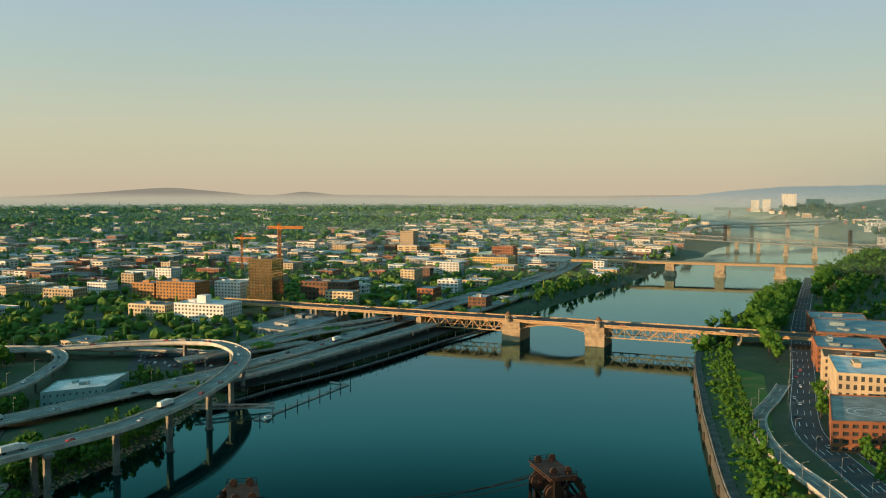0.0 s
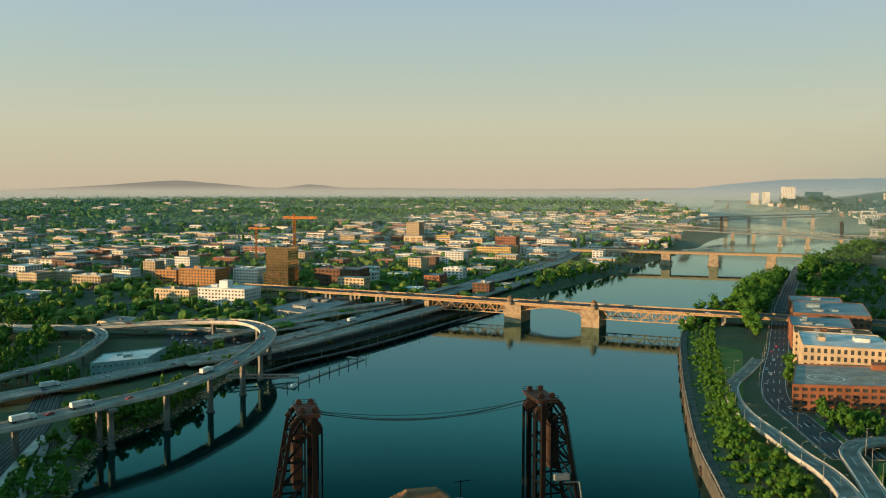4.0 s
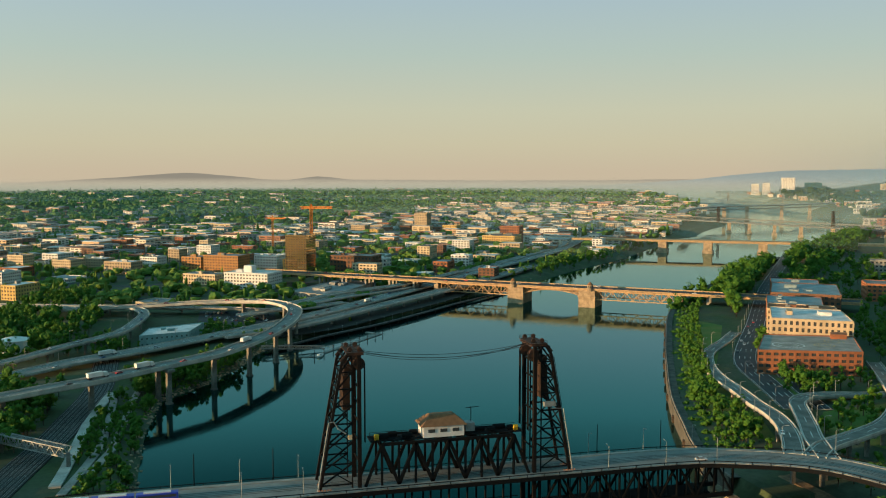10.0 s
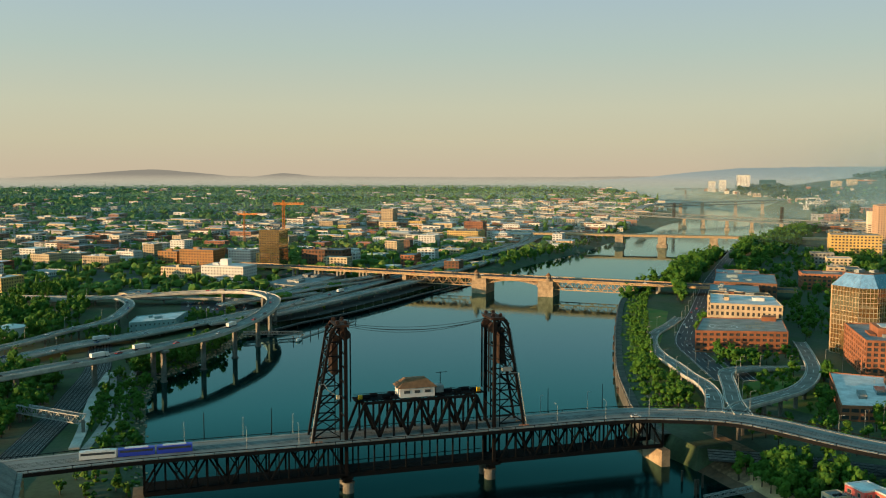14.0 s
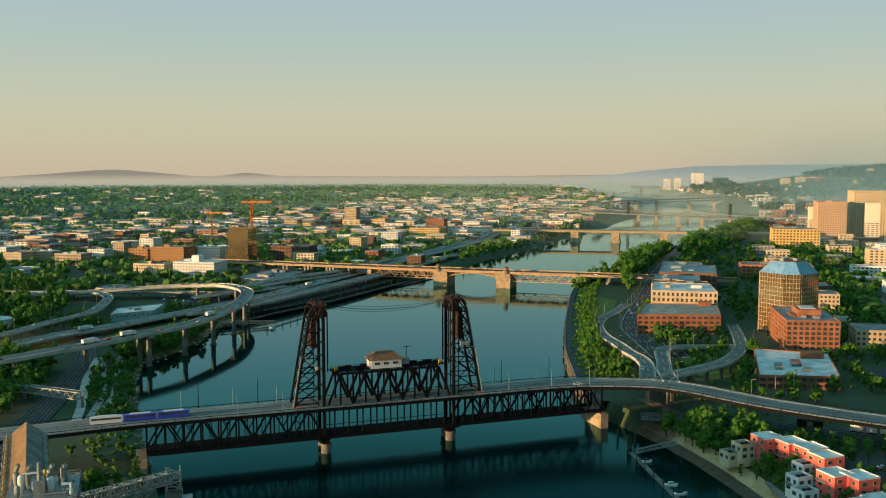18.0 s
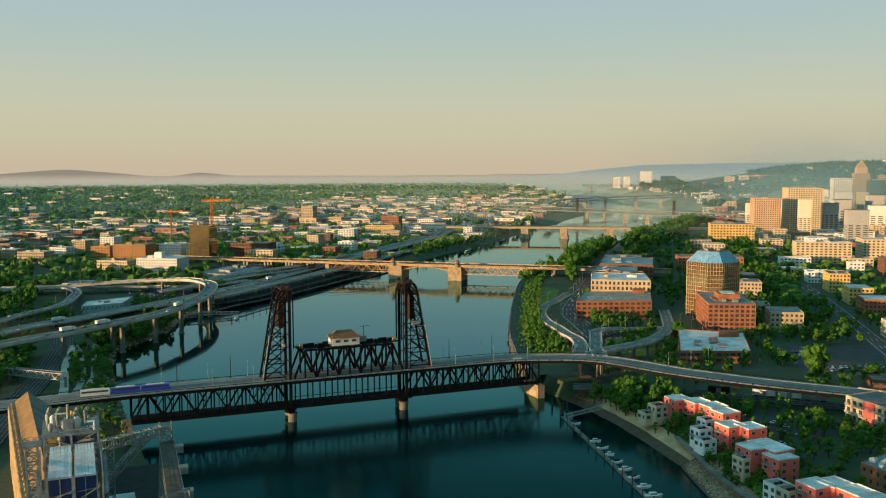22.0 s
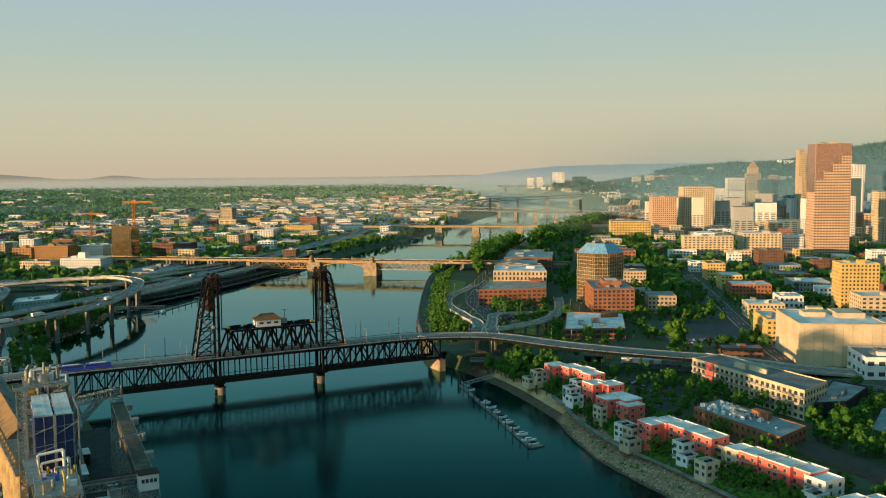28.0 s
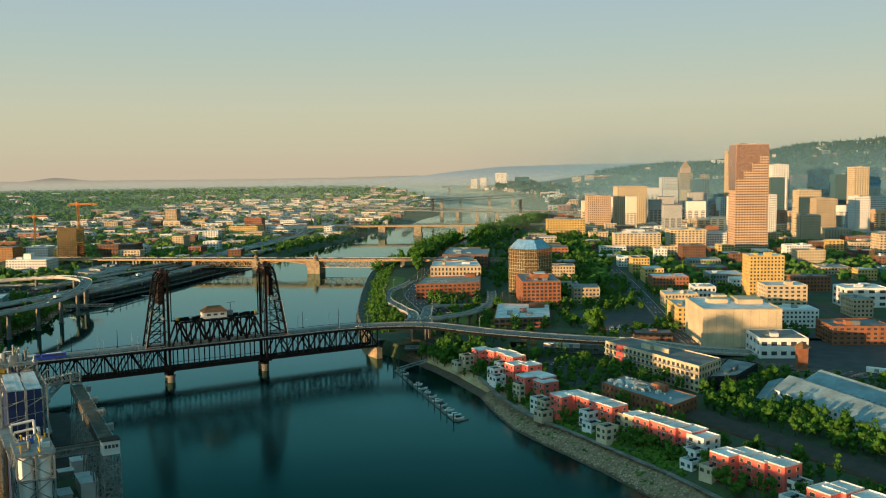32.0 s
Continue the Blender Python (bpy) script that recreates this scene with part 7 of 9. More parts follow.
TONE = {WHITE: "white", CREAM: "cream", BEIGE: "beige", BRICK: "red brick", BRICK_D: "brown brick", YELLOW: "yellow brick", CONCRETE: "grey concrete", TEAL: "pale teal"}
ROOFN = {ROOF_W: "a white flat roof", ROOF_G: "a grey flat roof", ROOF_B: "a blue-grey flat roof"}


def fits(u, v, du, dv, gap=5.0):
    for a, b in ((0, 0), (0.5, 0), (1, 0), (0, 0.5), (0.5, 0.5), (1, 0.5), (0, 1), (0.5, 1), (1, 1)):
        x, y, _ = cw(u + a * du, v + b * dv)
        if not free_of_roads(x, y, 3) or not free_of_houses(x, y, gap) or any(inside(o, x, y) for o in OPEN):
            return False
        if float(river_distance(np.array([x]), np.array([y]))[0]) < 30:
            return False
    return True


def grid_town(u_range, v_range, want, tall, west):
    made, tries = 0, 0
    while made < want and tries < want * 14:
        tries += 1
        bu, bv = rs.randint(*u_range), rs.randint(*v_range)
        u, v = bu * 80 + rs.uniform(3, 34), bv * 80 + rs.uniform(3, 30)
        du, dv = rs.uniform(16, 40), rs.uniform(16, 36)
        if not fits(u, v, du, dv):
            continue
        k = rs.choices(range(4), (3, 3, 2, 1 if west else 3))[0]
        nm, what, walls, fl = KINDS[k]
        wall = rs.choice(walls)
        roof = rs.choice((ROOF_W, ROOF_W, ROOF_G, ROOF_B))
        fl = fl + rs.randint(0, 2)
        if tall and rs.random() < tall:
            fl += rs.randint(4, 12)
            nm, what = "office_building", "office block"
        x, y, _ = cw(u + du / 2, v + dv / 2)
        z0 = float(land(x, y))
        h = 4.6 if k == 3 else 3.5
        block(nm, f"{TONE[wall]} {what} with {ROOFN[roof]}", u, v, du, dv, z0, z0 + fl * h + 1.0, wall, roof, fl, max(3, int(du / (3.3 if v < 700 else 4.6))), units=rs.randint(0, 2), simple=True)
        q, m = FOOT[-1]
        FOOT_B.append((min(p[0] for p in q) - m, min(p[1] for p in q) - m, max(p[0] for p in q) + m, max(p[1] for p in q) + m, q, m))
        made += 1


grid_town((-13, -3), (5, 14), 145, 0.0, False)
grid_town((3, 11), (2, 12), 135, 0.0, True)
grid_town((4, 14), (8, 22), 100, 0.0, True)
grid_town((-9, -2), (13, 20), 60, 0.0, False)


# ---------------------------------------------------------------- the far town: houses as one mass
def fast_mesh(name, verts, tris, mats):
    me = bpy.data.meshes.new(name)
    me.vertices.add(len(verts))
    me.vertices.foreach_set("co", np.asarray(verts, np.float32).ravel())
    k = tris.shape[1]
    me.loops.add(tris.size)
    me.loops.foreach_set("vertex_index", tris.astype(np.int32).ravel())
    me.polygons.add(len(tris))
    me.polygons.foreach_set("loop_start", np.arange(0, tris.size, k, dtype=np.int32))
    me.polygons.foreach_set("loop_total", np.full(len(tris), k, np.int32))
    for m in mats:
        me.materials.append(m)
    me.shade_flat()
    me.update()
    me.validate()
    return me


nr = np.random.RandomState(3)


def far_points(n, u0, u1, v0, v1, power=1.0):
    u = nr.uniform(u0, u1, n)
    v = v0 + (v1 - v0) * nr.rand(n) ** power
    x, y = u * CU - v * SU, u * SU + v * CU
    d = river_distance(x, y)
    ok = d > 30
    # keep to the cone that the film looks into, and this side of the far hills
    ok &= np.hypot(x + 100, y + 300) < 4450
    return x[ok], y[ok]


def block_out(x, y, extra):
    keep = np.ones(len(x), bool)
    for i in range(len(x)):
        if x[i] ** 2 + (y[i] - 300) ** 2 < 1500**2:
            keep[i] = free_of_houses(x[i], y[i], extra) and free_of_roads(x[i], y[i], extra)
    return keep


hx, hy = [], []
for n, box, pw in ((1500, (-2600, -80, 1150, 4300), 1.25), (1700, (-900, -60, 1150, 2700), 1.1), (1100, (-1500, -820, 450, 1500), 1.0), (2300, (330, 1900, 1100, 3400), 1.2), (500, (-400, 330, 2300, 4300), 1.0), (260, (900, 1500, 300, 1100), 1.0)):
    x, y = far_points(n, *box, pw)
    u, v = uv(x, y)
    x, y, _ = cw(np.round(u / 26) * 26 + nr.uniform(-4, 4, len(u)), np.round(v / 40) * 40 + nr.uniform(-7, 7, len(v)))
    hx.append(x), hy.append(y)
hx, hy = np.concatenate(hx), np.concatenate(hy)
ok = (river_distance(hx, hy) > 25) & block_out(hx, hy, 8)
hu, hv = uv(hx, hy)
ok &= (land(hx, hy) < 46) | (nr.rand(len(hx)) < 0.10) | (hu < 0)
hx, hy = hx[ok], hy[ok]
r = np.hypot(hx, hy)
big = nr.rand(len(hx)) < 0.28
du = np.where(big, nr.uniform(18, 44, len(hx)), nr.uniform(8, 15, len(hx)))
dv = np.where(big, nr.uniform(16, 36, len(hx)), nr.uniform(8, 14, len(hx)))
hz = land(hx, hy)
uu, vv = uv(hx, hy)
centre = (uu > 380) & (uu < 1500) & (vv > 700) & (vv < 2600)
hill = hz > 40
big &= ~hill | (nr.rand(len(hx)) < 0.15)
ht = np.where(big, nr.uniform(7, 17, len(hx)), nr.uniform(5, 9, len(hx))) + (centre & big & (hz < 24)) * np.minimum(nr.exponential(15, len(hx)), 55)
corner = np.array([(-0.5, -0.5), (0.5, -0.5), (0.5, 0.5), (-0.5, 0.5)])
cu = corner[None, :, 0] * du[:, None]
cv = corner[None, :, 1] * dv[:, None]
ox, oy = cu * CU - cv * SU + hx[:, None], cu * SU + cv * CU + hy[:, None]
lowv = np.stack([ox, oy, np.repeat((hz - 3)[:, None], 4, 1)], -1)
topv = np.stack([ox, oy, np.repeat((hz + ht)[:, None], 4, 1)], -1)
wallv = np.concatenate([lowv, topv], 1)
base = (np.arange(len(hx)) * 8)[:, None, None]
sides = np.array([[0, 1, 5, 4], [1, 2, 6, 5], [2, 3, 7, 6], [3, 0, 4, 7]])[None]
o = new("far_houses", fast_mesh("far_houses", wallv.reshape(-1, 3), (base + sides).reshape(-1, 4), [TOWN]))
tagged(o, "dense far town of pale and brick house walls", "houses", kind="stuff")
rt = np.stack([ox, oy, np.repeat((hz + ht)[:, None], 4, 1)], -1)
# flat roofs, slightly proud
cen = rt.mean(1, keepdims=True)
rt2 = cen + (rt - cen) * 1.03
rt2[:, :, 2] += 0.5
rv = np.concatenate([rt2 - (0, 0, 0.7), rt2], 1)
faces = np.concatenate([sides, np.array([[4, 5, 6, 7]])[None]], 1)
o = new("far_roofs", fast_mesh("far_roofs", rv.reshape(-1, 3), (base + faces).reshape(-1, 4), [TOWN_ROOF]))
tagged(o, "flat pale and grey roofs of the far town", "roofs", kind="stuff")
# window rows on the far houses
wsel = np.where(ht > 7)[0]
wq = []
for i in wsel:
    n = int(ht[i] // 3.6)
    for f in range(min(n, 9)):
        z = hz[i] + 1.4 + 3.6 * f
        for a, b in ((0, 1), (3, 0), (1, 2)):
            p, q = np.array([ox[i, a], oy[i, a]]), np.array([ox[i, b], oy[i, b]])
            c = np.array([hx[i], hy[i]])
            p, q = c + (p - c) * 1.006, c + (q - c) * 1.006
            k = 3 if np.hypot(*(q - p)) > 14 else 2
            for j in range(k):
                s, e = p + (q - p) * ((j + 0.18) / k), p + (q - p) * ((j + 0.82) / k)
                wq.append([(s[0], s[1], z), (e[0], e[1], z), (e[0], e[1], z + 1.7), (s[0], s[1], z + 1.7)])
wq = np.array(wq)
o = new("far_windows", fast_mesh("far_windows", wq.reshape(-1, 3), np.arange(len(wq) * 4).reshape(-1, 4), [GLASS]))
tagged(o, "dark window rows of the far town", "windows", kind="stuff")


# ---------------------------------------------------------------- far trees
def blob(sub, rough, seed):
    bm = bmesh.new()
    bmesh.ops.create_icosphere(bm, subdivisions=sub, radius=1.0)
    rg = random.Random(seed)
    for v in bm.verts:
        k = 1 + rg.uniform(-rough, rough)
        v.co = Vector((v.co.x * k, v.co.y * k, v.co.z * k * 0.95))
    vs = np.array([v.co[:] for v in bm.verts])
    fs = np.array([[v.index for v in f.verts] for f in bm.faces])
    bm.free()
    return vs, fs


def forest(name, label, x, y, size, sub, aspect, conifer=0.0, mat=None):
    """Many trees in one mesh, each three uneven lumps of leaves."""
    V, F, off = [], [], 0
    shapes = [blob(sub, 0.45, s) for s in range(7)]
    z = land(x, y)
    for i in range(len(x)):
        con = nr.rand() < conifer
        lumps = 1 if con else (3 if name.startswith("street") else 2)
        for k in range(lumps):
            vs, fs = shapes[nr.randint(7)]
            s = size[i] * (1 if k == 0 else nr.uniform(0.5, 0.8))
            a = nr.rand() * 6.28
            c, sn = math.cos(a), math.sin(a)
            w = vs * (s * 0.5 * (0.55 if con else 1), s * 0.5 * (0.55 if con else 1), s * 0.5 * aspect * (1.6 if con else 1))
            if con:
                w = w * np.where(vs[:, 2:3] > 0, (0.45, 0.45, 1.2), (1, 1, 1))
            w = np.stack([w[:, 0] * c - w[:, 1] * sn, w[:, 0] * sn + w[:, 1] * c, w[:, 2]], 1)
            dx, dy = (0, 0) if k == 0 else nr.uniform(-0.4, 0.4, 2) * size[i]
            zz = z[i] + size[i] * 0.5 * aspect + (0 if k == 0 else nr.uniform(-0.2, 0.3) * size[i] * 0.5)
            V.append(w + (x[i] + dx, y[i] + dy, zz))
            F.append(fs + off)
            off += len(vs)
    o = new(name, fast_mesh(name, np.concatenate(V), np.concatenate(F), [mat or LEAF_FAR]))
    return tagged(o, label, "trees", kind="stuff")


x, y = far_points(7600, -2700, -60, 1100, 4300, 1.2)
u, v = uv(x, y)
k = (u < -900) | (v > 2700) | (nr.rand(len(u)) < 0.42)
x, y = x[k], y[k]
x2, y2 = far_points(5000, -2900, -700, 2000, 4400, 1.0)
x, y = np.concatenate([x, x2]), np.concatenate([y, y2])
k = block_out(x, y, 5)
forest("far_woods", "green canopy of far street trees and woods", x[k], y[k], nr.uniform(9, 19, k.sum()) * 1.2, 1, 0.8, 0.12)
x, y = far_points(9000, 700, 4400, 1300, 4400, 1.0)
hillside = land(x, y) > 22
x, y = x[hillside], y[hillside]
forest("hill_woods", "dark wooded slopes of the hills behind the town", x, y, nr.uniform(14, 24, len(x)), 1, 0.9, 0.35, LEAF_HILL)
x, y = far_points(2600, 200, 1900, 1900, 4300, 1.0)
hillside = (land(x, y) > 12.5) & (land(x, y) < 60)
forest("slope_woods", "green woods on the lower slopes behind the river", x[hillside], y[hillside], nr.uniform(14, 26, hillside.sum()), 1, 0.85, 0.2, LEAF_HILL)
x, y = far_points(1500, 300, 1900, 1000, 3000, 1.0)
k = block_out(x, y, 5)
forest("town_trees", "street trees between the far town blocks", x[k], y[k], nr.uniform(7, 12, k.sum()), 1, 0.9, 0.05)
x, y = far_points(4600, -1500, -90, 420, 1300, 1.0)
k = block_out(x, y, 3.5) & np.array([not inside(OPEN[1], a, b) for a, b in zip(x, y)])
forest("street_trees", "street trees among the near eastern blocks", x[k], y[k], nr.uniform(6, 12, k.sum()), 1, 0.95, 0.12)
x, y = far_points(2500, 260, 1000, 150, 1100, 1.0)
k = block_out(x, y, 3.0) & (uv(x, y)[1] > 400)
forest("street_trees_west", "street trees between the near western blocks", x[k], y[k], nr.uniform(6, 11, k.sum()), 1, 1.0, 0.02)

# ---------------------------------------------------------------- near trees, each a thing
def make_tree(seed, h, spread, conic=0.0, cards=300):
    """A tapered trunk with limbs, and a crown of many small leaf clumps with gaps."""
    rg = random.Random(seed)
    t = thing("tree", "leafy green tree with a full uneven crown", "tree", "riverside trees")
    g = Geo()
    top = Vector((rg.uniform(-0.3, 0.3), rg.uniform(-0.3, 0.3), h * 0.62))
    g.tube((0, 0, -1.0), top, 0.035 * h, 0.012 * h, 7)
    lumps = []
    for i in range(7):
        z = h * rg.uniform(0.28, 0.55)
        a = i * 2.4 + rg.random()
        q = Vector((math.cos(a) * spread * rg.uniform(0.35, 0.6), math.sin(a) * spread * rg.uniform(0.35, 0.6), z + h * rg.uniform(0.12, 0.25)))
        g.tube((top.x * z / top.z, top.y * z / top.z, z), q, 0.014 * h, 0.005 * h, 5)
    g.ob("trunk", BARK, t)
    n = 13
    for i in range(n):
        z = rg.uniform(0.30, 0.92)
        wide = spread * (math.sin(math.pi * min(1, max(0.08, (z - 0.12) / 0.9))) ** 0.7) * (1 - conic * z)
        a = rg.random() * 6.283
        rr_ = wide * math.sqrt(rg.random()) * 0.75
        lumps.append((Vector((math.cos(a) * rr_, math.sin(a) * rr_, z * h)), spread * rg.uniform(0.30, 0.5) * (1 - conic * z * 0.6)))
    lumps.append((Vector((0, 0, h * 0.6)), spread * 0.62))
    lumps.append((Vector((0, 0, h * 0.85)), spread * 0.4 * (1 - conic * 0.5)))
    V, F = [], []
    for c, r in lumps:
        vs, fs = blob(1, 0.25, rg.randint(0, 9999))
        off = len(V)
        V += [tuple(Vector(v * r * 0.78) + c) for v in vs]
        F += [tuple(int(k) + off for k in f) for f in fs]
    for i in range(cards):
        c, r = rg.choice(lumps)
        d = Vector((rg.gauss(0, 1), rg.gauss(0, 1), rg.gauss(0.25, 1))).normalized()
        p = c + d * r * rg.uniform(0.75, 1.18)
        s = h * rg.uniform(0.035, 0.075)
        a1 = Vector((rg.gauss(0, 1), rg.gauss(0, 1), rg.gauss(0, 1))).normalized()
        a2 = d.cross(a1).normalized() * s
        a1 = a2.cross(d).normalized() * s * rg.uniform(0.6, 1.0)
        off = len(V)
        bend = d * s * 0.4
        V += [tuple(p - a1 - bend), tuple(p + a2), tuple(p + a1 - bend), tuple(p - a2)]
        F += [(off, off + 1, off + 3), (off + 1, off + 2, off + 3)]
    o = attach("crown", fast_mesh("crown", np.array(V), np.array(F), [LEAF]), t)
    return t


MODELS = [make_tree(1, 11, 4.6), make_tree(2, 13, 5.2), make_tree(3, 9, 3.8), make_tree(4, 15, 6.4, cards=380), make_tree(5, 12, 3.6, 0.35), make_tree(6, 16, 4.0, 0.6)]
for m in MODELS:
    m.matrix_basis = pose(0, 0, 0)
placed = []
PLACES = []      # x, y, z, turn, size, stretch, model
rt_ = random.Random(77)


def tree_at(x, y, model=None, size=1.0, z=None, gap=0.0):
    if gap and any((x - a) ** 2 + (y - b) ** 2 < gap * gap for a, b in placed[-220:]):
        return False
    placed.append((x, y))
    k = model if model is not None else rt_.choice((0, 0, 1, 1, 2, 2, 3, 4, 5))
    PLACES.append((x, y, (lz(x, y) if z is None else z) - 0.2, rt_.uniform(0, 360), size * rt_.uniform(0.75, 1.2), rt_.uniform(0.9, 1.15), k))
    return True


def grove(poly, n, size=1.0, gap=4.0, model=None, house_gap=2.0, road_gap=1.0):
    xs, ys = [p[0] for p in poly], [p[1] for p in poly]
    done = tries = 0
    while done < n and tries < n * 9:
        tries += 1
        x, y = rt_.uniform(min(xs), max(xs)), rt_.uniform(min(ys), max(ys))
        if inside(poly, x, y) and free_of_houses(x, y, house_gap) and free_of_roads(x, y, road_gap):
            if float(river_distance(np.array([x]), np.array([y]))[0]) > 3.0:
                done += tree_at(x, y, model, size, gap=gap)


# promenade rows, then the park and the woods along the parkway
for off, st in ((5.8, 1), (8.8, 1), (12.2, 1), (15.8, 1), (19.6, 1), (24, 1)):
    for i in range(0, len(wall_line) - 30, st):
        p = wall_line[i]
        if p.y > 640 or p.y < 40:
            continue
        d = wall_line[min(i + 1, len(wall_line) - 1)] - wall_line[max(i - 1, 0)]
        d.normalize()
        if free_of_roads(p.x + d.y * off, p.y - d.x * off, -6):
            tree_at(p.x + d.y * off + rt_.uniform(-1, 1), p.y - d.x * off + rt_.uniform(-1, 1), rt_.choice((0, 2, 2)), 0.72)
grove([(165, 60), (172, 40), (200, 110), (215, 190), (205, 190)], 22, 0.8, 3.5)
grove([(195, 60), (232, 95), (290, 100), (270, 30), (225, -10)], 30, 0.75, 4.5)
grove([(150, 30), (170, 40), (205, 120), (228, 190), (262, 262), (250, 268), (205, 200), (178, 130)], 55, 0.8, 4)
grove([(225, 115), (250, 122), (285, 128), (262, 175), (246, 165)], 26, 0.8, 4)
for x, y, k in ((338, 446, 1.5), (349, 452, 1.4), (377, 414, 1.7), (386, 428, 1.6), (372, 400, 1.5), (394, 442, 1.6), (402, 456, 1.5), (366, 388, 1.3), (434, 563, 1.5), (446, 556, 1.3), (424, 572, 1.2)):
    tree_at(x, y, 3, k * 0.85)
grove([cw(62, 640)[:2], cw(92, 640)[:2], cw(185, 1150)[:2], cw(150, 1150)[:2], cw(85, 830)[:2]], 230, 1.45, 4.6, 3)
grove([cw(110, 640)[:2], cw(135, 640)[:2], cw(230, 1150)[:2], cw(205, 1150)[:2]], 150, 1.3, 5, road_gap=-2)
grove([cw(150, 1150)[:2], cw(240, 1150)[:2], cw(330, 1700)[:2], cw(290, 1700)[:2]], 140, 1.35, 5.5, 3)
grove([cw(150, 430)[:2], cw(330, 430)[:2], cw(380, 1150)[:2], cw(240, 1150)[:2], cw(130, 640)[:2]], 270, 1.0, 5, road_gap=-1)
grove([(238, 130), (262, 200), (300, 262), (330, 300), (322, 270), (286, 205), (262, 140)], 30, 0.8, 4, road_gap=-4)
# streets and gardens round the near western blocks
grove([(255, 40), (305, 110), (312, 150), (300, 150), (262, 60)], 16, 0.8, 5)
grove([(300, -10), (345, 30), (420, 150), (440, 130), (380, 20), (340, -20)], 60, 0.8, 5)
grove([(355, 90), (400, 180), (480, 300), (520, 280), (420, 100)], 70, 0.85, 5)
grove([(345, 195), (378, 180), (450, 290), (420, 330)], 26, 0.9, 5)
# the bank below the terraces, and the gardens round them
BANK_PATH = smooth_line([(129, -124, 6.9), (122, -146, 6.9), (114, -168, 6.9), (107, -196, 6.9), (103, -222, 6.9), (103, -250, 6.9), (101, -292, 6.9), (99, -326, 6.9), (92, -380, 6.9), (88, -440, 6.9)], 5)
PATH_P = np.array([(p.x, p.y) for p in BANK_PATH])


def off_path(x, y, m=2.6):
    return float(np.hypot(PATH_P[:, 0] - x, PATH_P[:, 1] - y).min()) > m


RAIL_LINE = smooth_line([(129, -24, 9), (165, -46, 9), (206, -84, 9), (248, -132, 9), (290, -196, 9), (322, -258, 9), (344, -330, 9)], 8)
RAIL_P = np.array([(p.x, p.y) for p in RAIL_LINE])


def garden(poly, n, size, gap, model=None, house_gap=0.6):
    xs, ys = [p[0] for p in poly], [p[1] for p in poly]
    done = tries = 0
    while done < n and tries < n * 12:
        tries += 1
        x, y = rt_.uniform(min(xs), max(xs)), rt_.uniform(min(ys), max(ys))
        if inside(poly, x, y) and free_of_houses(x, y, house_gap) and free_of_roads(x, y, -6) and off_path(x, y):
            if float(np.hypot(RAIL_P[:, 0] - x, RAIL_P[:, 1] - y).min()) > 9:
                done += tree_at(x, y, model, size, gap=gap)


garden([(138, -38), (156, -46), (168, -84), (150, -96), (134, -88), (134, -60)], 44, 0.85, 3.0)
garden([(130, -94), (141, -92), (160, -98), (150, -140), (138, -122), (128, -130)], 22, 0.62, 2.6)
garden([(110, -190), (116, -170), (128, -132), (142, -120), (140, -170), (128, -180), (118, -200)], 40, 0.5, 2.6)
garden([(106, -330), (108, -215), (118, -200), (116, -262), (120, -330)], 46, 0.5, 2.6)
garden([(94, -440), (102, -330), (116, -325), (118, -440)], 46, 0.6, 3)
garden([(136, -178), (152, -160), (160, -122), (178, -96), (198, -118), (168, -196), (136, -215)], 50, 0.62, 3.6)
garden([(128, -340), (146, -340), (150, -225), (130, -215)], 46, 0.66, 3.2)
garden([(124, -440), (148, -440), (146, -340), (126, -340)], 30, 0.7, 3.6)
garden([(150, -104), (170, -84), (206, -92), (214, -112), (180, -112)], 18, 0.62, 4)
garden([(176, -196), (200, -236), (214, -160), (196, -120), (182, -150)], 46, 0.72, 3.6)
garden([(176, -345), (200, -345), (236, -262), (214, -236), (186, -258), (176, -290)], 85, 0.74, 3.6)
garden([(168, -440), (205, -440), (206, -372), (200, -345), (172, -345)], 70, 0.8, 3.8)
garden([(236, -262), (262, -262), (282, -232), (268, -212), (240, -225)], 30, 0.6, 4)
garden([(250, -180), (284, -210), (330, -330), (318, -340), (262, -240)], 34, 0.55, 4)
for x, y, k in ((264, -74, 1.35),):
    tree_at(x, y, 3, k)
grove([cw(255, 60)[:2], cw(430, 60)[:2], cw(440, 430)[:2], cw(260, 430)[:2]], 190, 0.8, 5, road_gap=0)
grove([cw(60, 20)[:2], cw(130, -20)[:2], cw(250, 150)[:2], cw(250, 260)[:2], cw(150, 130)[:2]], 60, 0.75, 4.4, road_gap=0)
garden([(280, -60), (300, -86), (372, -64), (390, -40), (372, -40), (318, -78)], 26, 0.7, 4.5)
garden([(285, -46), (296, 0), (318, 24), (310, 30), (280, -20)], 18, 0.75, 4.5)
# the east bank
grove([(-261, 640), (-210, 690), (-175, 530), (-186, 380), (-230, 320), (-300, 420)], 230, 1.15, 4.4)
grove([(-240, 300), (-206, 241), (-172, 250), (-166, 165), (-190, 100), (-260, 180)], 120, 1.0, 4.4)
grove([(-137, 280), (-116, 246), (-112, 236), (-88, 280), (-62, 330), (-72, 340), (-104, 300)], 70, 0.9, 3.4, road_gap=-4)
grove([(-30, 400), (40, 462), (120, 545), (200, 650), (300, 760), (290, 775), (185, 665), (100, 555), (20, 470), (-40, 410)], 14, 0.5, 3.6, road_gap=-9)
grove([(322, 770), (545, 1005), (760, 1262), (738, 1276), (522, 1030), (302, 786)], 130, 0.85, 4.5, road_gap=-6)
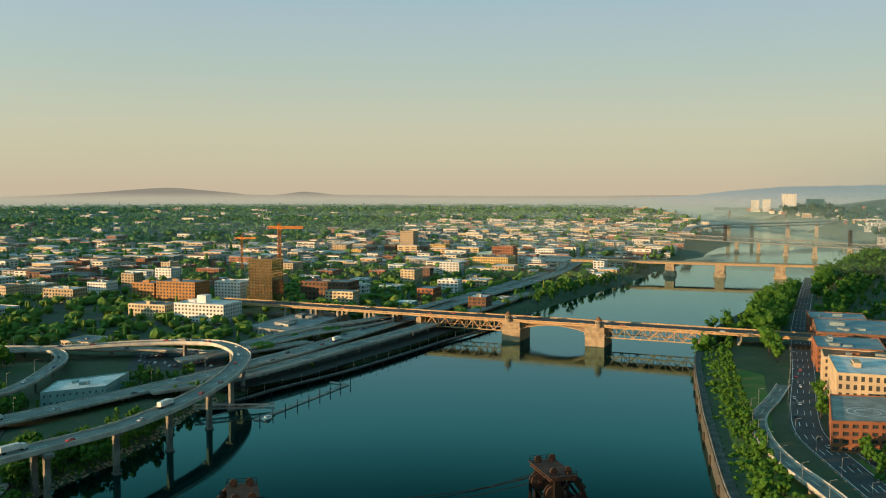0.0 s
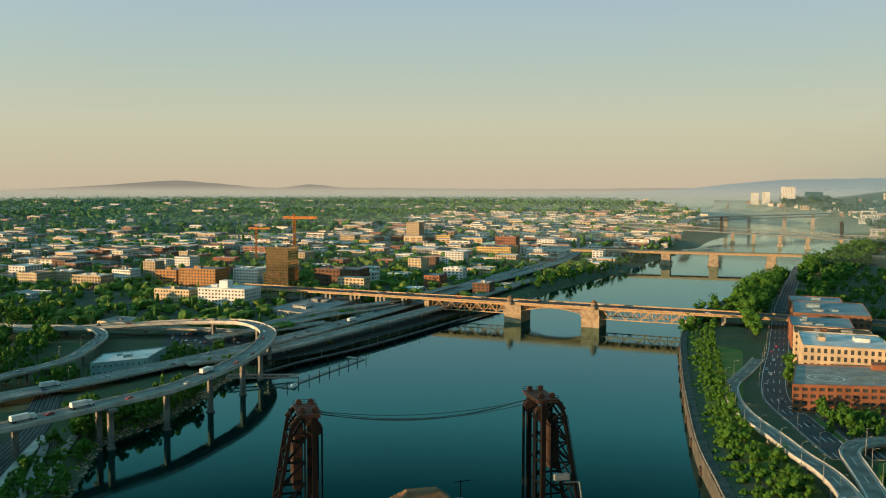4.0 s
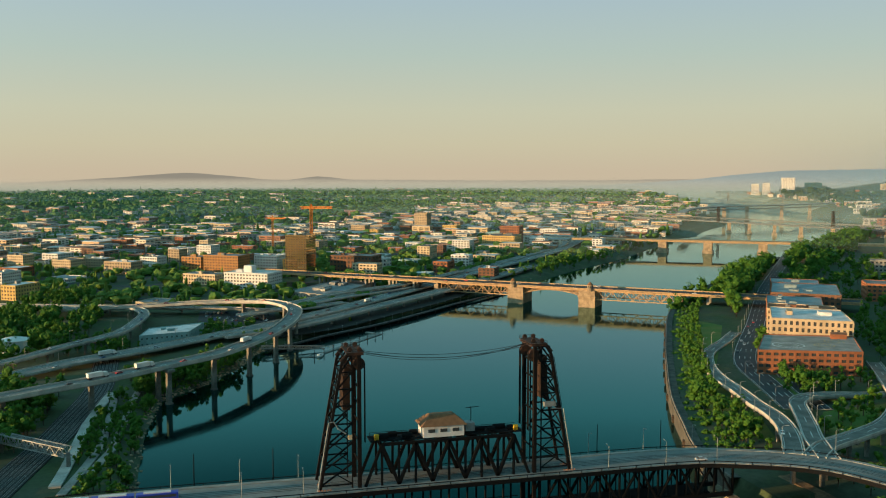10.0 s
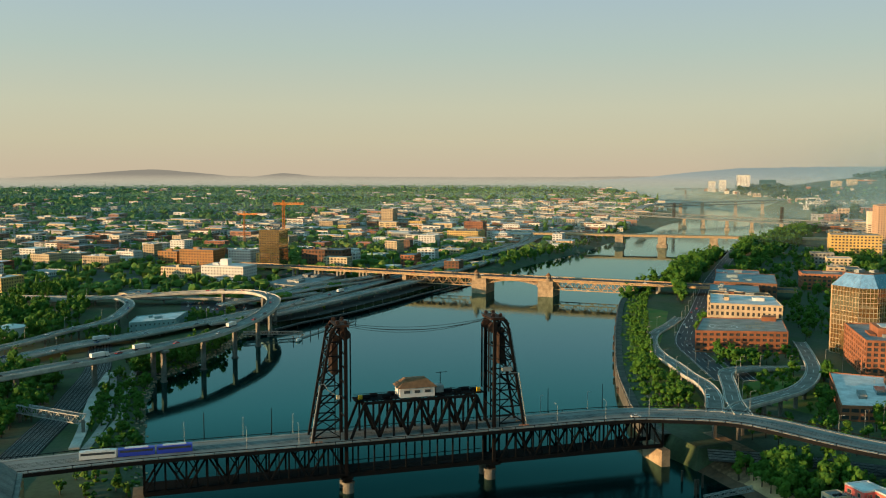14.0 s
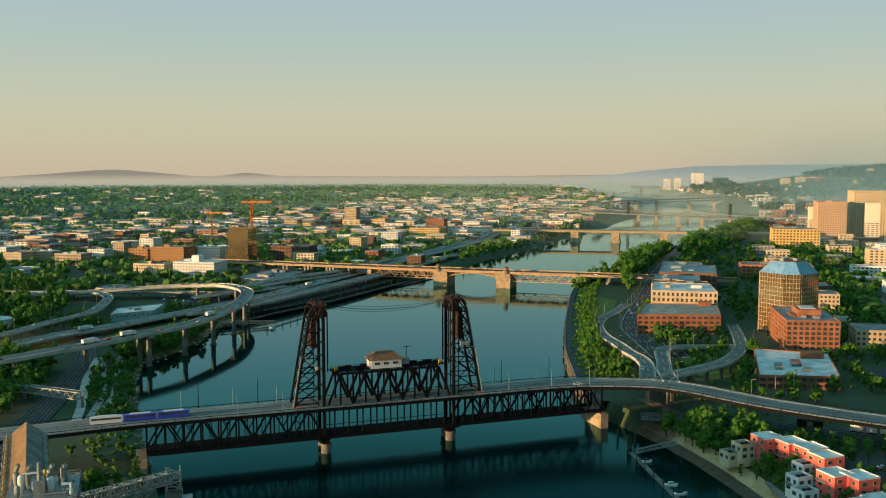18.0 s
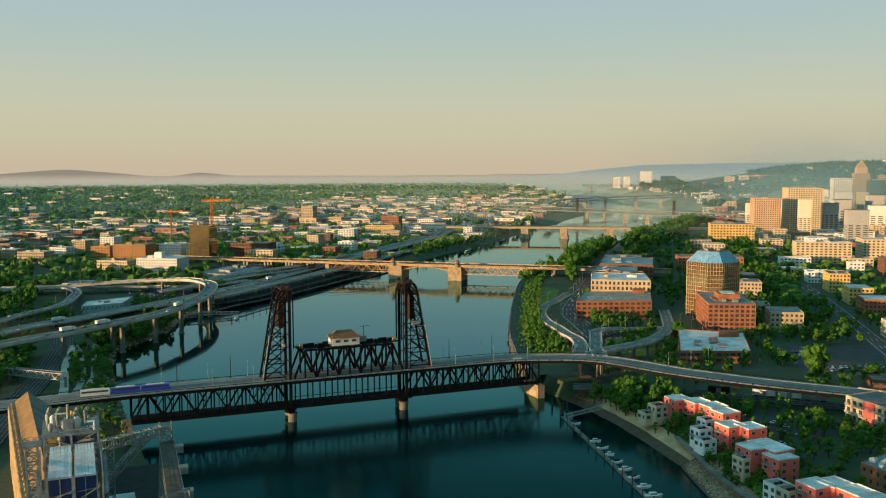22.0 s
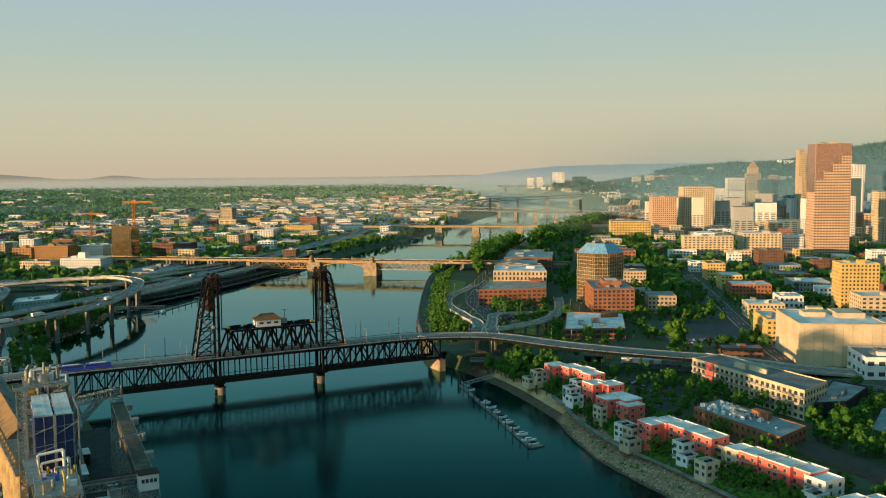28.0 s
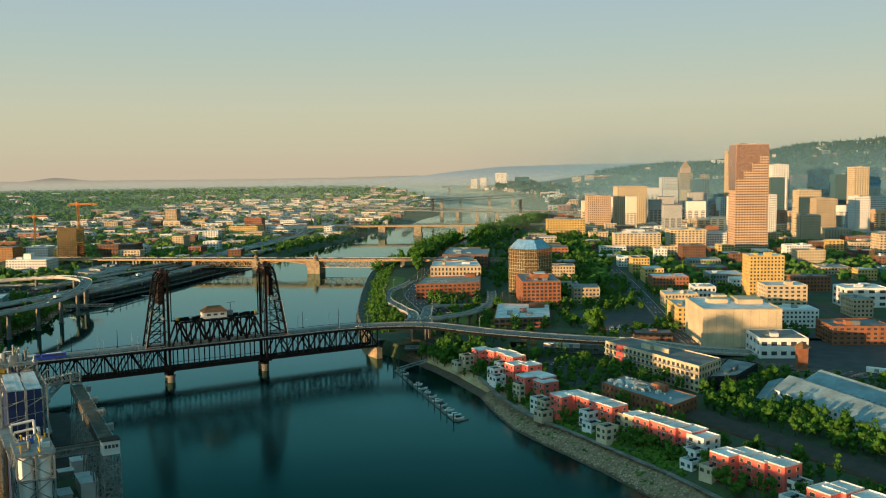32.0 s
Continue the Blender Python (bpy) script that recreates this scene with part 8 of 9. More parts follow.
grove([(-70, 345), (-62, 330), (-40, 384), (-48, 392)], 12, 0.6, 4, road_gap=-4)
grove([(-145, 225), (-135, 240), (-133, 110), (-145, 110)], 40, 0.5, 2.4, road_gap=-0.4)
grove([(-135, 235), (-130, 240), (-122, 180), (-121, 60), (-138, 60)], 46, 0.55, 2.6, road_gap=-0.4)
grove([(-137, 300), (-121, 300), (-113, 240), (-121, 200), (-127, 240)], 46, 0.8, 3.0, road_gap=-2)
grove([(-215, 60), (-178, 60), (-170, 150), (-172, 250), (-236, 300), (-250, 180)], 90, 0.95, 4.0)
grove([(-100, 420), (-70, 400), (-40, 410), (-48, 470), (-86, 480)], 40, 0.6, 3.6, road_gap=-3)
grove([(-190, 380), (-150, 340), (-120, 372), (-150, 400), (-172, 440)], 40, 0.7, 3.6, road_gap=-2)
grove([(-150, 40), (-122, 40), (-121, 8), (-150, 8)], 10, 0.5, 3, road_gap=-6)
grove([(-150, -60), (-122, -30), (-112, -40), (-150, -30)], 20, 0.8, 3.5, road_gap=-6)

# the nearest stretch of the banks keeps its trees one by one, the rest is joined
near = [p for p in PLACES if (p[0] > 90 and -440 < p[1] < 130) or (-150 < p[0] < -60 and p[1] < 330)]
near = near[:: max(1, math.ceil(len(near) / 210))]
used = set()
for p in near:
    m = pose(p[0], p[1], p[2], 0, 0, p[3])
    if p[6] not in used:
        used.add(p[6])
        t = MODELS[p[6]]
        t.matrix_basis = m
    else:
        t = copy_thing(MODELS[p[6]], m)
    t.scale = (p[4], p[4], p[4] * p[5])
near_set = set(near)
SIMPLE = []
for m in MODELS:
    cr = [c for c in m.children if c.name.startswith("crown")][0].data
    tk = [c for c in m.children if c.name.startswith("trunk")][0].data
    co = np.empty(len(cr.vertices) * 3, np.float32)
    cr.vertices.foreach_get("co", co)
    tri = np.array([q.vertices[:] for q in cr.polygons])
    tri = np.concatenate([tri[:180], tri[180::8]]) if len(tri) > 400 else tri
    SIMPLE.append((co.reshape(-1, 3), tri))
JV, JF, TV, TF, joff, toff = [], [], [], [], 0, 0
tube6 = [(math.cos(k * 1.0472) * 0.3, math.sin(k * 1.0472) * 0.3) for k in range(6)]
for p in PLACES:
    if p in near_set:
        continue
    co, tri = SIMPLE[p[6]]
    c, sn = math.cos(radians(p[3])), math.sin(radians(p[3]))
    w = co * (p[4], p[4], p[4] * p[5])
    JV.append(np.stack([w[:, 0] * c - w[:, 1] * sn + p[0], w[:, 0] * sn + w[:, 1] * c + p[1], w[:, 2] + p[2]], 1))
    JF.append(tri + joff)
    joff += len(co)
    TV += [(p[0] + x, p[1] + y, p[2] - 0.8) for x, y in tube6] + [(p[0] + x * 0.6, p[1] + y * 0.6, p[2] + 6 * p[4]) for x, y in tube6]
    TF += [(toff + k, toff + (k + 1) % 6, toff + 6 + (k + 1) % 6, toff + 6 + k) for k in range(6)]
    toff += 12
tagged(new("park_trees", fast_mesh("park_trees", np.concatenate(JV), np.concatenate(JF), [LEAF])), "leafy green trees along parks, banks and streets", "trees", kind="stuff")
tagged(new("park_trunks", fast_mesh("park_trunks", np.array(TV), np.array(TF), [BARK])), "brown trunks of the park and street trees", "trunks", kind="stuff")

for nm, lab, q in (("lawn", "mown park lawn beside the promenade", [(166, 62), (176, 50), (205, 120), (226, 190), (292, 292), (330, 352), (318, 396), (262, 300), (221, 222), (181, 142)]), ("lawn", "rough grass inside the ramp loop", [(205, 60), (232, 92), (285, 100), (262, 30), (228, 0)]), ("lawn", "grass strip between parkway and ramp", [(228, 118), (252, 118), (262, 170), (248, 165)])):
    g = Geo()
    pts = [(x, y, 9.12) for x, y in q]
    g.poly(pts)
    tagged(g.ob(nm, GRASS), lab, "lawn", kind="structure")
g = Geo()
g.poly([(x, y, 9.14) for x, y in LOT])
tagged(g.ob("car_park", ASPHALT), "asphalt car park with rows of cars", "car park", kind="structure")
g = Geo()
g.poly([(x, y, 9.1) for x, y in YARD[::-1]])
tagged(g.ob("station_yard", ASPHALT), "wide asphalt yard beside the rail tracks", "yard", kind="structure")
g = Geo()
g.poly([(-96, 500, 4.62), (-28, 480, 4.62), (-26, 552, 4.62), (-94, 570, 4.62)])
tagged(g.ob("car_park", ASPHALT), "asphalt car park below the motorway ramps", "car park", kind="structure")
g = Geo()
g.poly([(180, -100, 9.1), (205, -118, 9.1), (212, -146, 9.1), (150, -190, 9.1), (152, -150, 9.1)])
tagged(g.ob("car_park", ASPHALT), "asphalt yard between terraces and warehouse", "yard", kind="structure")

# ---- riprap and shrubs on the banks
def scatter_stuff(name, label, cat, pts, size, flat, mat, seed):
    shapes = [blob(1, 0.4, seed + k) for k in range(5)]
    r0 = np.random.RandomState(seed)
    V, F, off = [], [], 0
    for x, y in pts:
        vs, fs = shapes[r0.randint(5)]
        s = size * r0.uniform(0.5, 1.4)
        a = r0.rand() * 6.28
        w = vs * (s, s * r0.uniform(0.7, 1.1), s * flat)
        V.append(np.stack([w[:, 0] * math.cos(a) - w[:, 1] * math.sin(a) + x, w[:, 0] * math.sin(a) + w[:, 1] * math.cos(a) + y, w[:, 2] + lz(x, y) + s * flat * 0.3], 1))
        F.append(fs + off)
        off += len(vs)
    tagged(new(name, fast_mesh(name, np.concatenate(V), np.concatenate(F), [mat])), label, cat, kind="stuff")


def bank_points(line, d0, d1, n, seed):
    r0 = random.Random(seed)
    out = []
    while len(out) < n:
        k = r0.randrange(len(line) - 1)
        a, b = Vector(line[k]), Vector(line[k + 1])
        p = a.lerp(b, r0.random())
        e = (b - a).normalized()
        q = r0.uniform(d0, d1)
        out.append((p.x + e.y * q, p.y - e.x * q))
    return out


west = [(q[0], q[1]) for q in WEST_BANK[2:12]]
ROCK = island_material("bank_rocks", ((0.31, 0.225, 0.145), (0.20, 0.15, 0.10), (0.37, 0.275, 0.18), (0.26, 0.175, 0.10)))
rock_line = [(q[0], q[1]) for q in WEST_BANK[1:8]]
scatter_stuff("bank_rocks", "tan riprap stones along the river bank", "rocks", [p for p in bank_points(rock_line, 2.2, 14.5, 5200, 4) if off_path(*p, 1.8) and p[1] > -460], 0.55, 0.6, ROCK, 40)
scatter_stuff("east_rocks", "grey stones at the foot of the east bank", "rocks", bank_points([tuple(q) for q in EAST_BANK[4:12]][::-1], 0.5, 6, 500, 5), 0.8, 0.6, ROCK, 50)
scatter_stuff("bank_shrubs", "low green shrubs on the terraced bank", "shrubs", [p for p in bank_points(west, 15, 42, 5200, 6) if free_of_houses(p[0], p[1], -0.2) and p[1] < -60 and off_path(*p, 2.0)], 1.05, 0.8, LEAF, 60)
scatter_stuff("riprap_shrubs", "scattered green tufts between the riprap stones", "shrubs", [p for p in bank_points(rock_line, 5, 15, 150, 8) if off_path(*p, 2.0)], 0.9, 0.7, LEAF, 66)
scatter_stuff("path_shrubs", "low green shrubs beside the eastern paths", "shrubs", [p for p in bank_points([tuple(q) for q in EAST_BANK[4:10]][::-1], 4, 30, 420, 7) if free_of_houses(p[0], p[1], 0)], 1.3, 0.8, LEAF, 70)
# a bank slope of earth and stones, a sand beach below the bridge end, and the riverside path
def bank_strip(name, label, cat, line, d0, d1, mat, lift):
    g = Geo()
    pts = smooth_line([(x, y, 0) for x, y in line], 5)
    rows = []
    for i, p in enumerate(pts):
        e = (pts[min(i + 1, len(pts) - 1)] - pts[max(i - 1, 0)]).normalized()
        row = []
        for k in range(5):
            q = d0 + (d1 - d0) * k / 4
            x, y = p.x + e.y * q, p.y - e.x * q
            row.append((x, y, lz(x, y) + lift + 0.25 * noise.noise(Vector((x * 0.3, y * 0.3, 0)))))
        rows.append(row)
    for r0_, r1_ in zip(rows, rows[1:]):
        for k in range(4):
            g.quad(r0_[k], r0_[k + 1], r1_[k + 1], r1_[k])
    return tagged(g.ob(name, mat), label, cat, kind="structure")


MUD = material("wet_bank_mud", (0.10, 0.062, 0.034), 0.7, vary=0.4, scale=0.3, fine=2.0)
SAND = material("tan_sand", (0.50, 0.335, 0.17), 0.95, vary=0.3, scale=0.15, fine=2.0)
EARTH = material("stony_earth", (0.24, 0.165, 0.095), 0.95, vary=0.45, scale=0.5, fine=3.0)
shore = [(q[0], q[1]) for q in WEST_BANK[1:11]]
bank_strip("mud_strip", "dark wet strip along the water line", "bank", shore[:7], -1.5, 3.2, MUD, 0.22)
bank_strip("mud_flat", "wet brown mud below the beach", "bank", shore[6:] + [(125, 0)], -1.5, 6.2, MUD, 0.24)
bank_strip("abutment_slope", "bare stony slope under the bridge end", "bank", [(127, -46), (126.5, -20), (125.6, 6)], 5.5, 26, EARTH, 0.30)
bank_strip("earth_bank", "stony tan slope of the river bank", "bank", shore[:7], 3.0, 15.5, EARTH, 0.30)
bank_strip("beach", "brown sand beach below the bridge end", "beach", shore[6:], 6.0, 13.0, SAND, 0.35)
g = Geo()
g.ribbon([Vector((p.x, p.y, max(p.z, lz(p.x, p.y) + 0.35))) for p in BANK_PATH], 2.6, 0.4)
tagged(g.ob("riverside_path", CONCRETE_D), "worn grey footpath along the top of the bank", "path", kind="structure")
# rail tracks that come off the lower deck and run west behind the terraces
g = Geo()
g.ribbon([p + Vector((0, 0, 0.25)) for p in RAIL_LINE], 17, 0.6)
tagged(g.ob("railway", RAILBED), "brown ballasted tracks curving west from the bridge", "railway", kind="structure")
for off in (-6, -2, 2, 6):
    for s in (-0.72, 0.72):
        g = Geo()
        g.ribbon([p + Vector((0, 0, 0.42)) for p in RAIL_LINE], 0.12, 0.16, off=off + s)
        tagged(g.ob("rail", STEEL_G), "worn steel rail on brown ballast", "rail", "western rails", kind="structure")

# ---------------------------------------------------------------- vehicles
def paint(name, c):
    return material(name, c, 0.35, 0.0, vary=0.08, scale=0.5, fine=2.0, bump=0, spec=0.6)


PAINTS = [(paint("silver_paint", (0.45, 0.46, 0.47)), "silver"), (paint("white_car_paint", (0.75, 0.75, 0.74)), "white"), (paint("dark_paint", (0.03, 0.03, 0.035)), "black"), (paint("red_paint", (0.40, 0.025, 0.02)), "red"), (paint("blue_paint", (0.03, 0.07, 0.22)), "blue")]


def make_car(mat, tone):
    t = thing("car", f"{tone} car with dark windows on the asphalt", "car", "cars")
    g = Geo()
    g.v += [(x, y, z) for x in (-0.9, 0.9) for y, z in ((-2.2, 0.35), (-2.25, 0.75), (-1.2, 0.92), (1.4, 0.95), (2.2, 0.85), (2.25, 0.35))]
    g.f += [tuple(range(5, -1, -1)), tuple(range(6, 12))] + [(i, (i + 1) % 6, 6 + (i + 1) % 6, 6 + i) for i in range(6)]
    g.m += [0] * 8
    g.ob("body", mat, t)
    g = Geo()
    g.v += [(x * k, y, z) for x in (-1, 1) for y, z, k in ((-1.25, 0.9, 0.84), (-0.55, 1.42, 0.68), (1.0, 1.45, 0.68), (1.75, 0.92, 0.84))]
    g.f += [(3, 2, 1, 0), (4, 5, 6, 7)] + [(i, (i + 1) % 4, 4 + (i + 1) % 4, 4 + i) for i in range(4)]
    g.m += [0] * 6
    g.ob("cabin_glass", GLASS, t)
    g = Geo()
    g.box((0, 0.22, 1.46), (1.3, 1.5, 0.06))
    g.ob("roof", mat, t)
    for x in (-0.82, 0.82):
        for y in (-1.4, 1.4):
            g = Geo()
            g.tube((x - 0.1, y, 0.33), (x + 0.1, y, 0.33), 0.33, 0.33, 10)
            g.ob("wheel", BLACK, t)
    return t


def make_truck():
    t = thing("truck", "white box lorry with a long trailer on the viaduct", "lorry", "lorries")
    g = Geo()
    g.box((0, -0.2, 2.35), (2.5, 9.0, 2.5))
    g.ob("trailer", WHITE, t)
    g = Geo()
    g.box((0, 6.0, 1.8), (2.4, 2.2, 2.4))
    g.box((0, 7.5, 1.2), (2.2, 1.0, 1.2))
    g.ob("cab", WHITE, t)
    g = Geo()
    g.box((0, 7.14, 2.4), (2.0, 0.1, 0.8))
    g.ob("windscreen", GLASS, t)
    g = Geo()
    g.box((0, 1.4, 0.9), (1.2, 11.6, 0.3))
    g.ob("chassis", BLACK, t)
    for x in (-1.05, 1.05):
        for y in (-3.9, -2.8, 5.2, 7.2):
            g = Geo()
            g.tube((x - 0.2, y, 0.5), (x + 0.2, y, 0.5), 0.5, 0.5, 10)
            g.ob("wheel", BLACK, t)
    return t


CARS = [make_car(m, n) for m, n in PAINTS]
TRUCK = make_truck()
rv_ = random.Random(9)


def along(line, dist, off):
    d = 0.0
    for a, b in zip(line, line[1:]):
        L = (b - a).length
        if d + L >= dist:
            p = a.lerp(b, (dist - d) / L)
            e = (b - a).normalized()
            return pose(p.x - e.y * off, p.y + e.x * off, p.z + 0.05, 0, 0, math.degrees(math.atan2(e.y, e.x)) - 90)
        d += L
    return None


first = {}


def put(model, m):
    if m is None:
        return
    if model not in first:
        first[model] = True
        model.matrix_basis = m
    else:
        copy_thing(model, m)


for d, off in ((205, 2.4), (236, 2.4), (330, 2.5)):
    put(TRUCK, along(via_line, d, off))
for i in range(16):
    put(rv_.choice(CARS), along(via_line, 60 + i * 42 + rv_.uniform(-12, 12), rv_.choice((-2.4, 2.4))))
mot = smooth_line([(-420, 150, 9), (-330, 215, 10), (-260, 258, 10), (-207, 297, 9), (-174, 331, 9), (-135, 360, 9), (-91, 400, 9), (-50, 437, 9), (4, 493, 9), (50, 546, 9), (136, 656, 9), (183, 714, 9), (270, 826, 9), (376, 952, 9), (498, 1118, 9)], 9)
for i in range(28):
    put(rv_.choice(CARS), along(mot, 120 + i * 42 + rv_.uniform(-9, 9), rv_.choice((-6, -2, 2, 6))))
put(TRUCK, along(mot, 330, 2.2))
put(TRUCK, along(mot, 640, -2.2))
slip = smooth_line([(-330, 190, 13), (-260, 262, 14), (-211, 319, 14), (-184, 364, 14), (-154, 409, 14), (-143, 467, 14), (-141, 514, 13), (-153, 551, 13), (-185, 575, 12)], 9)
for i in range(8):
    put(rv_.choice(CARS), along(slip, 70 + i * 45 + rv_.uniform(-9, 9), rv_.choice((-2, 2))))
cross = smooth_line([(-330, 640, 10), (-230, 605, 10), (-171, 583, 10), (-120, 563, 10), (-73, 550, 10), (-19, 525, 10), (44, 560, 10)], 9)
for i in range(8):
    put(rv_.choice(CARS), along(cross, 20 + i * 46 + rv_.uniform(-9, 9), rv_.choice((-2.5, 2.5))))
burn_line = [Vector(bp(s, 0, BZ)) for s in np.arange(-320, span + 255, 10.0)]
for i in range(30):
    put(CARS[rv_.choice((3, 3, 0, 1, 2, 4))], along(burn_line, 20 + i * 20 + rv_.uniform(-4, 4), rv_.choice((-9, -5, 5, 9))))
pk = smooth_line([(222, 100, 9.3), (243, 160, 9.3), (262, 211, 9.3), (298, 266, 9.3), (355, 343, 9.3), (410, 420, 9.3), (490, 531, 9.3)], 9)
for i in range(9):
    put(rv_.choice(CARS), along(pk, 60 + i * 30 + rv_.uniform(-9, 9), rv_.choice((-5, -2, 2, 5))))
put(CARS[0], pose(100, -9, DECK + 0.05, 0, 0, 80))
put(CARS[1], pose(158, 22, 22.2, 0, 0, -30))
la, lb = Vector((284, -50)), Vector((338, -64))
lu, lw = (lb - la).normalized(), Vector((0.52, 0.854))
for r, (d, k0, k1) in enumerate(((2, 0, 17), (9, 0, 18), (26, 0, 5), (33, 0, 5), (44, 0, 4), (51, 0, 4), (62, 0, 3))):
    for c in range(k0, k1):
        if rv_.random() < 0.62:
            p = la + lu * (2 + 3.0 * c) + lw * d
            put(rv_.choice(CARS), pose(p.x, p.y, 9.16, 0, 0, math.degrees(math.atan2(lw.y, lw.x)) - 90))
for r in range(5):
    for c in range(16):
        if rv_.random() < 0.5:
            put(rv_.choice(CARS), pose(-88 + c * 3.7, 512 + r * 11 - c * 0.9, 4.65, 0, 0, -14))
for i in range(22):
    x, y = rv_.uniform(160, 205), rv_.uniform(-180, -110)
    if inside([(180, -100), (205, -118), (212, -146), (150, -190), (152, -150)], x, y) and free_of_houses(x, y, 1):
        put(rv_.choice(CARS), pose(x, y, 9.12, 0, 0, 30))

# ---- tram on the lift bridge
TRAM = paint("tram_blue", (0.02, 0.05, 0.42))
tram = thing("tram", "blue and white articulated tram on the bridge deck", "tram")
for k, (x0, m) in enumerate(((-140, WHITE), (-125.5, TRAM), (-111, TRAM))):
    car_ = attach("carriage", None, tram)
    zt = DECK - (0.7 if x0 < -150 else 0.3)
    g = Geo()
    g.box((x0 + 7, -3.0, zt + 2.0), (13.8, 2.7, 3.0))
    g.ob("body", m, car_)
    g = Geo()
    g.box((x0 + 7, -3.0, zt + 2.5), (12.6, 2.76, 0.9))
    g.ob("window_strip", GLASS, car_)
    g = Geo()
    g.box((x0 + 7, -3.0, zt + 3.65), (9, 1.6, 0.4))
    g.ob("roof_box", WHITE, car_)
    for wx in (3, 11):
        g = Geo()
        g.box((x0 + wx, -3.0, zt + 0.45), (2.4, 2.2, 0.7))
        g.ob("bogie", BLACK, car_)

# ---- lamp posts
def lamp(h=9.0):
    t = thing("street_lamp", "slim grey street lamp with a curved arm", "lamp", "street lamps")
    g = Geo()
    g.tube((0, 0, -0.2), (0, 0, h), 0.14, 0.09, 6)
    g.ob("pole", STEEL_G, t)
    g = Geo()
    g.tube((0, 0, h), (1.8, 0, h + 0.5), 0.08, 0.06, 5)
    g.ob("arm", STEEL_G, t)
    g = Geo()
    g.box((2.2, 0, h + 0.5), (0.9, 0.35, 0.18))
    g.ob("lantern", STEEL_G, t)
    return t


LAMP = lamp()
put(LAMP, pose(-100, 8.4, DECK, 0, 0, -90))
for x in (-76, -55, 60, 84, 106):
    for y, a in ((8.6, -90), (-10.6, 90)):
        put(LAMP, pose(x, y, DECK, 0, 0, a))
for line, off, st in ((smooth_line([(140, -12, 24.2), (158, 16, 22.5), (171, 40, 21), (188, 88, 17.5), (212, 163, 13.5), (256, 248, 10), (292, 286, 9.3)], 9), 4.6, 28), (pk, 8.6, 34), (smooth_line([(165, -62, 23.2), (190, -52, 21), (245, -15, 14), (290, 50, 9.8), (322, 130, 9.3)], 9), 5.0, 30), (slip, 4.8, 45), (mot, 9.0, 48), (smooth_line([(150, -20, 24.2), (166, 12, 23), (199, 66, 19), (230, 103, 15), (275, 115, 10.2)], 9), -4.8, 26)):
    d = 12.0
    while True:
        m = along(line, d, off)
        if m is None or d > 900:
            break
        put(LAMP, m)
        d += st
# wire masts on the lift bridge
for x in (-92, -64, 64, 92):
    t = thing("wire_mast", "black overhead wire mast on the bridge", "mast", "wire masts")
    t.matrix_basis = pose(x, 9.2, DECK)
    g = Geo()
    g.tube((0, 0, 0), (0, 0, 12), 0.22, 0.14, 6)
    g.ob("pole", STEEL, t)

# ---- marina, pilings, tug fenders
dock = thing("boat_dock", "long narrow timber boat dock on piles", "dock")
d0, d1 = Vector((107, -52, 0.6)), Vector((76, -184, 0.6))
g = Geo()
g.ribbon([d0, d1], 2.4, 0.7)
g.ribbon([d1, d1 + Vector((8, 1, 0))], 1.8, 0.68)
g.ob("deck", CONCRETE_D, dock)
for k in range(12):
    p = d0.lerp(d1, k / 11)
    g = Geo()
    g.tube((p.x - 1.6, p.y, -4), (p.x - 1.6, p.y, rv_.uniform(3.2, 5.5)), 0.3, 0.26, 6)
    g.ob("pile", BARK, dock)
lattice_mast(dock, "gangway", (108, -54, 1.4), (126, -62, 6.5), 1.8, 12, STEEL_G, 0.16)


def boat(L, m):
    t = thing("boat", "white motor boat moored at the dock", "boat", "moored boats")
    g = Geo()
    w = L * 0.17
    ring = [(-w, -L / 2), (w, -L / 2), (w, L * 0.15), (0, L / 2), (-w, L * 0.15)]
    n = len(ring)
    g.v += [(x * 0.7, y * 0.9, -0.2) for x, y in ring] + [(x, y, 1.0 + (0.5 if y > L * 0.3 else 0)) for x, y in ring]
    g.f += [(i, (i + 1) % n, n + (i + 1) % n, n + i) for i in range(n)] + [tuple(range(n, 2 * n))]
    g.m += [0] * (n + 1)
    g.ob("hull", WHITE, t)
    g = Geo()
    g.prism([(-w * 0.7, -L * 0.25), (w * 0.7, -L * 0.25), (w * 0.5, L * 0.15), (-w * 0.5, L * 0.15)], 0.95, 2.1)
    g.ob("cabin", m, t)
    g = Geo()
    g.prism([(-w * 0.72, -L * 0.2), (w * 0.72, -L * 0.2), (w * 0.54, L * 0.16), (-w * 0.54, L * 0.16)], 1.4, 1.8)
    g.ob("window", GLASS, t)
    return t


for k, L, m in ((0.12, 7, BLUE), (0.36, 8, WHITE), (0.44, 9, BLACK), (0.52, 6, WHITE), (0.6, 8, BLACK), (0.68, 9, WHITE), (0.76, 8, BLUE), (0.85, 9, WHITE), (0.93, 11, WHITE), (0.98, 9, BLACK)):
    p = d0.lerp(d1, k)
    b = boat(L * 0.72, m)
    b.matrix_basis = pose(p.x + 3.4, p.y + 1.0, 0, 0, 0, -105 + rv_.uniform(-8, 8))
b = boat(9, WHITE)
b.matrix_basis = pose(-6, 351, 0, 0, 0, -40)
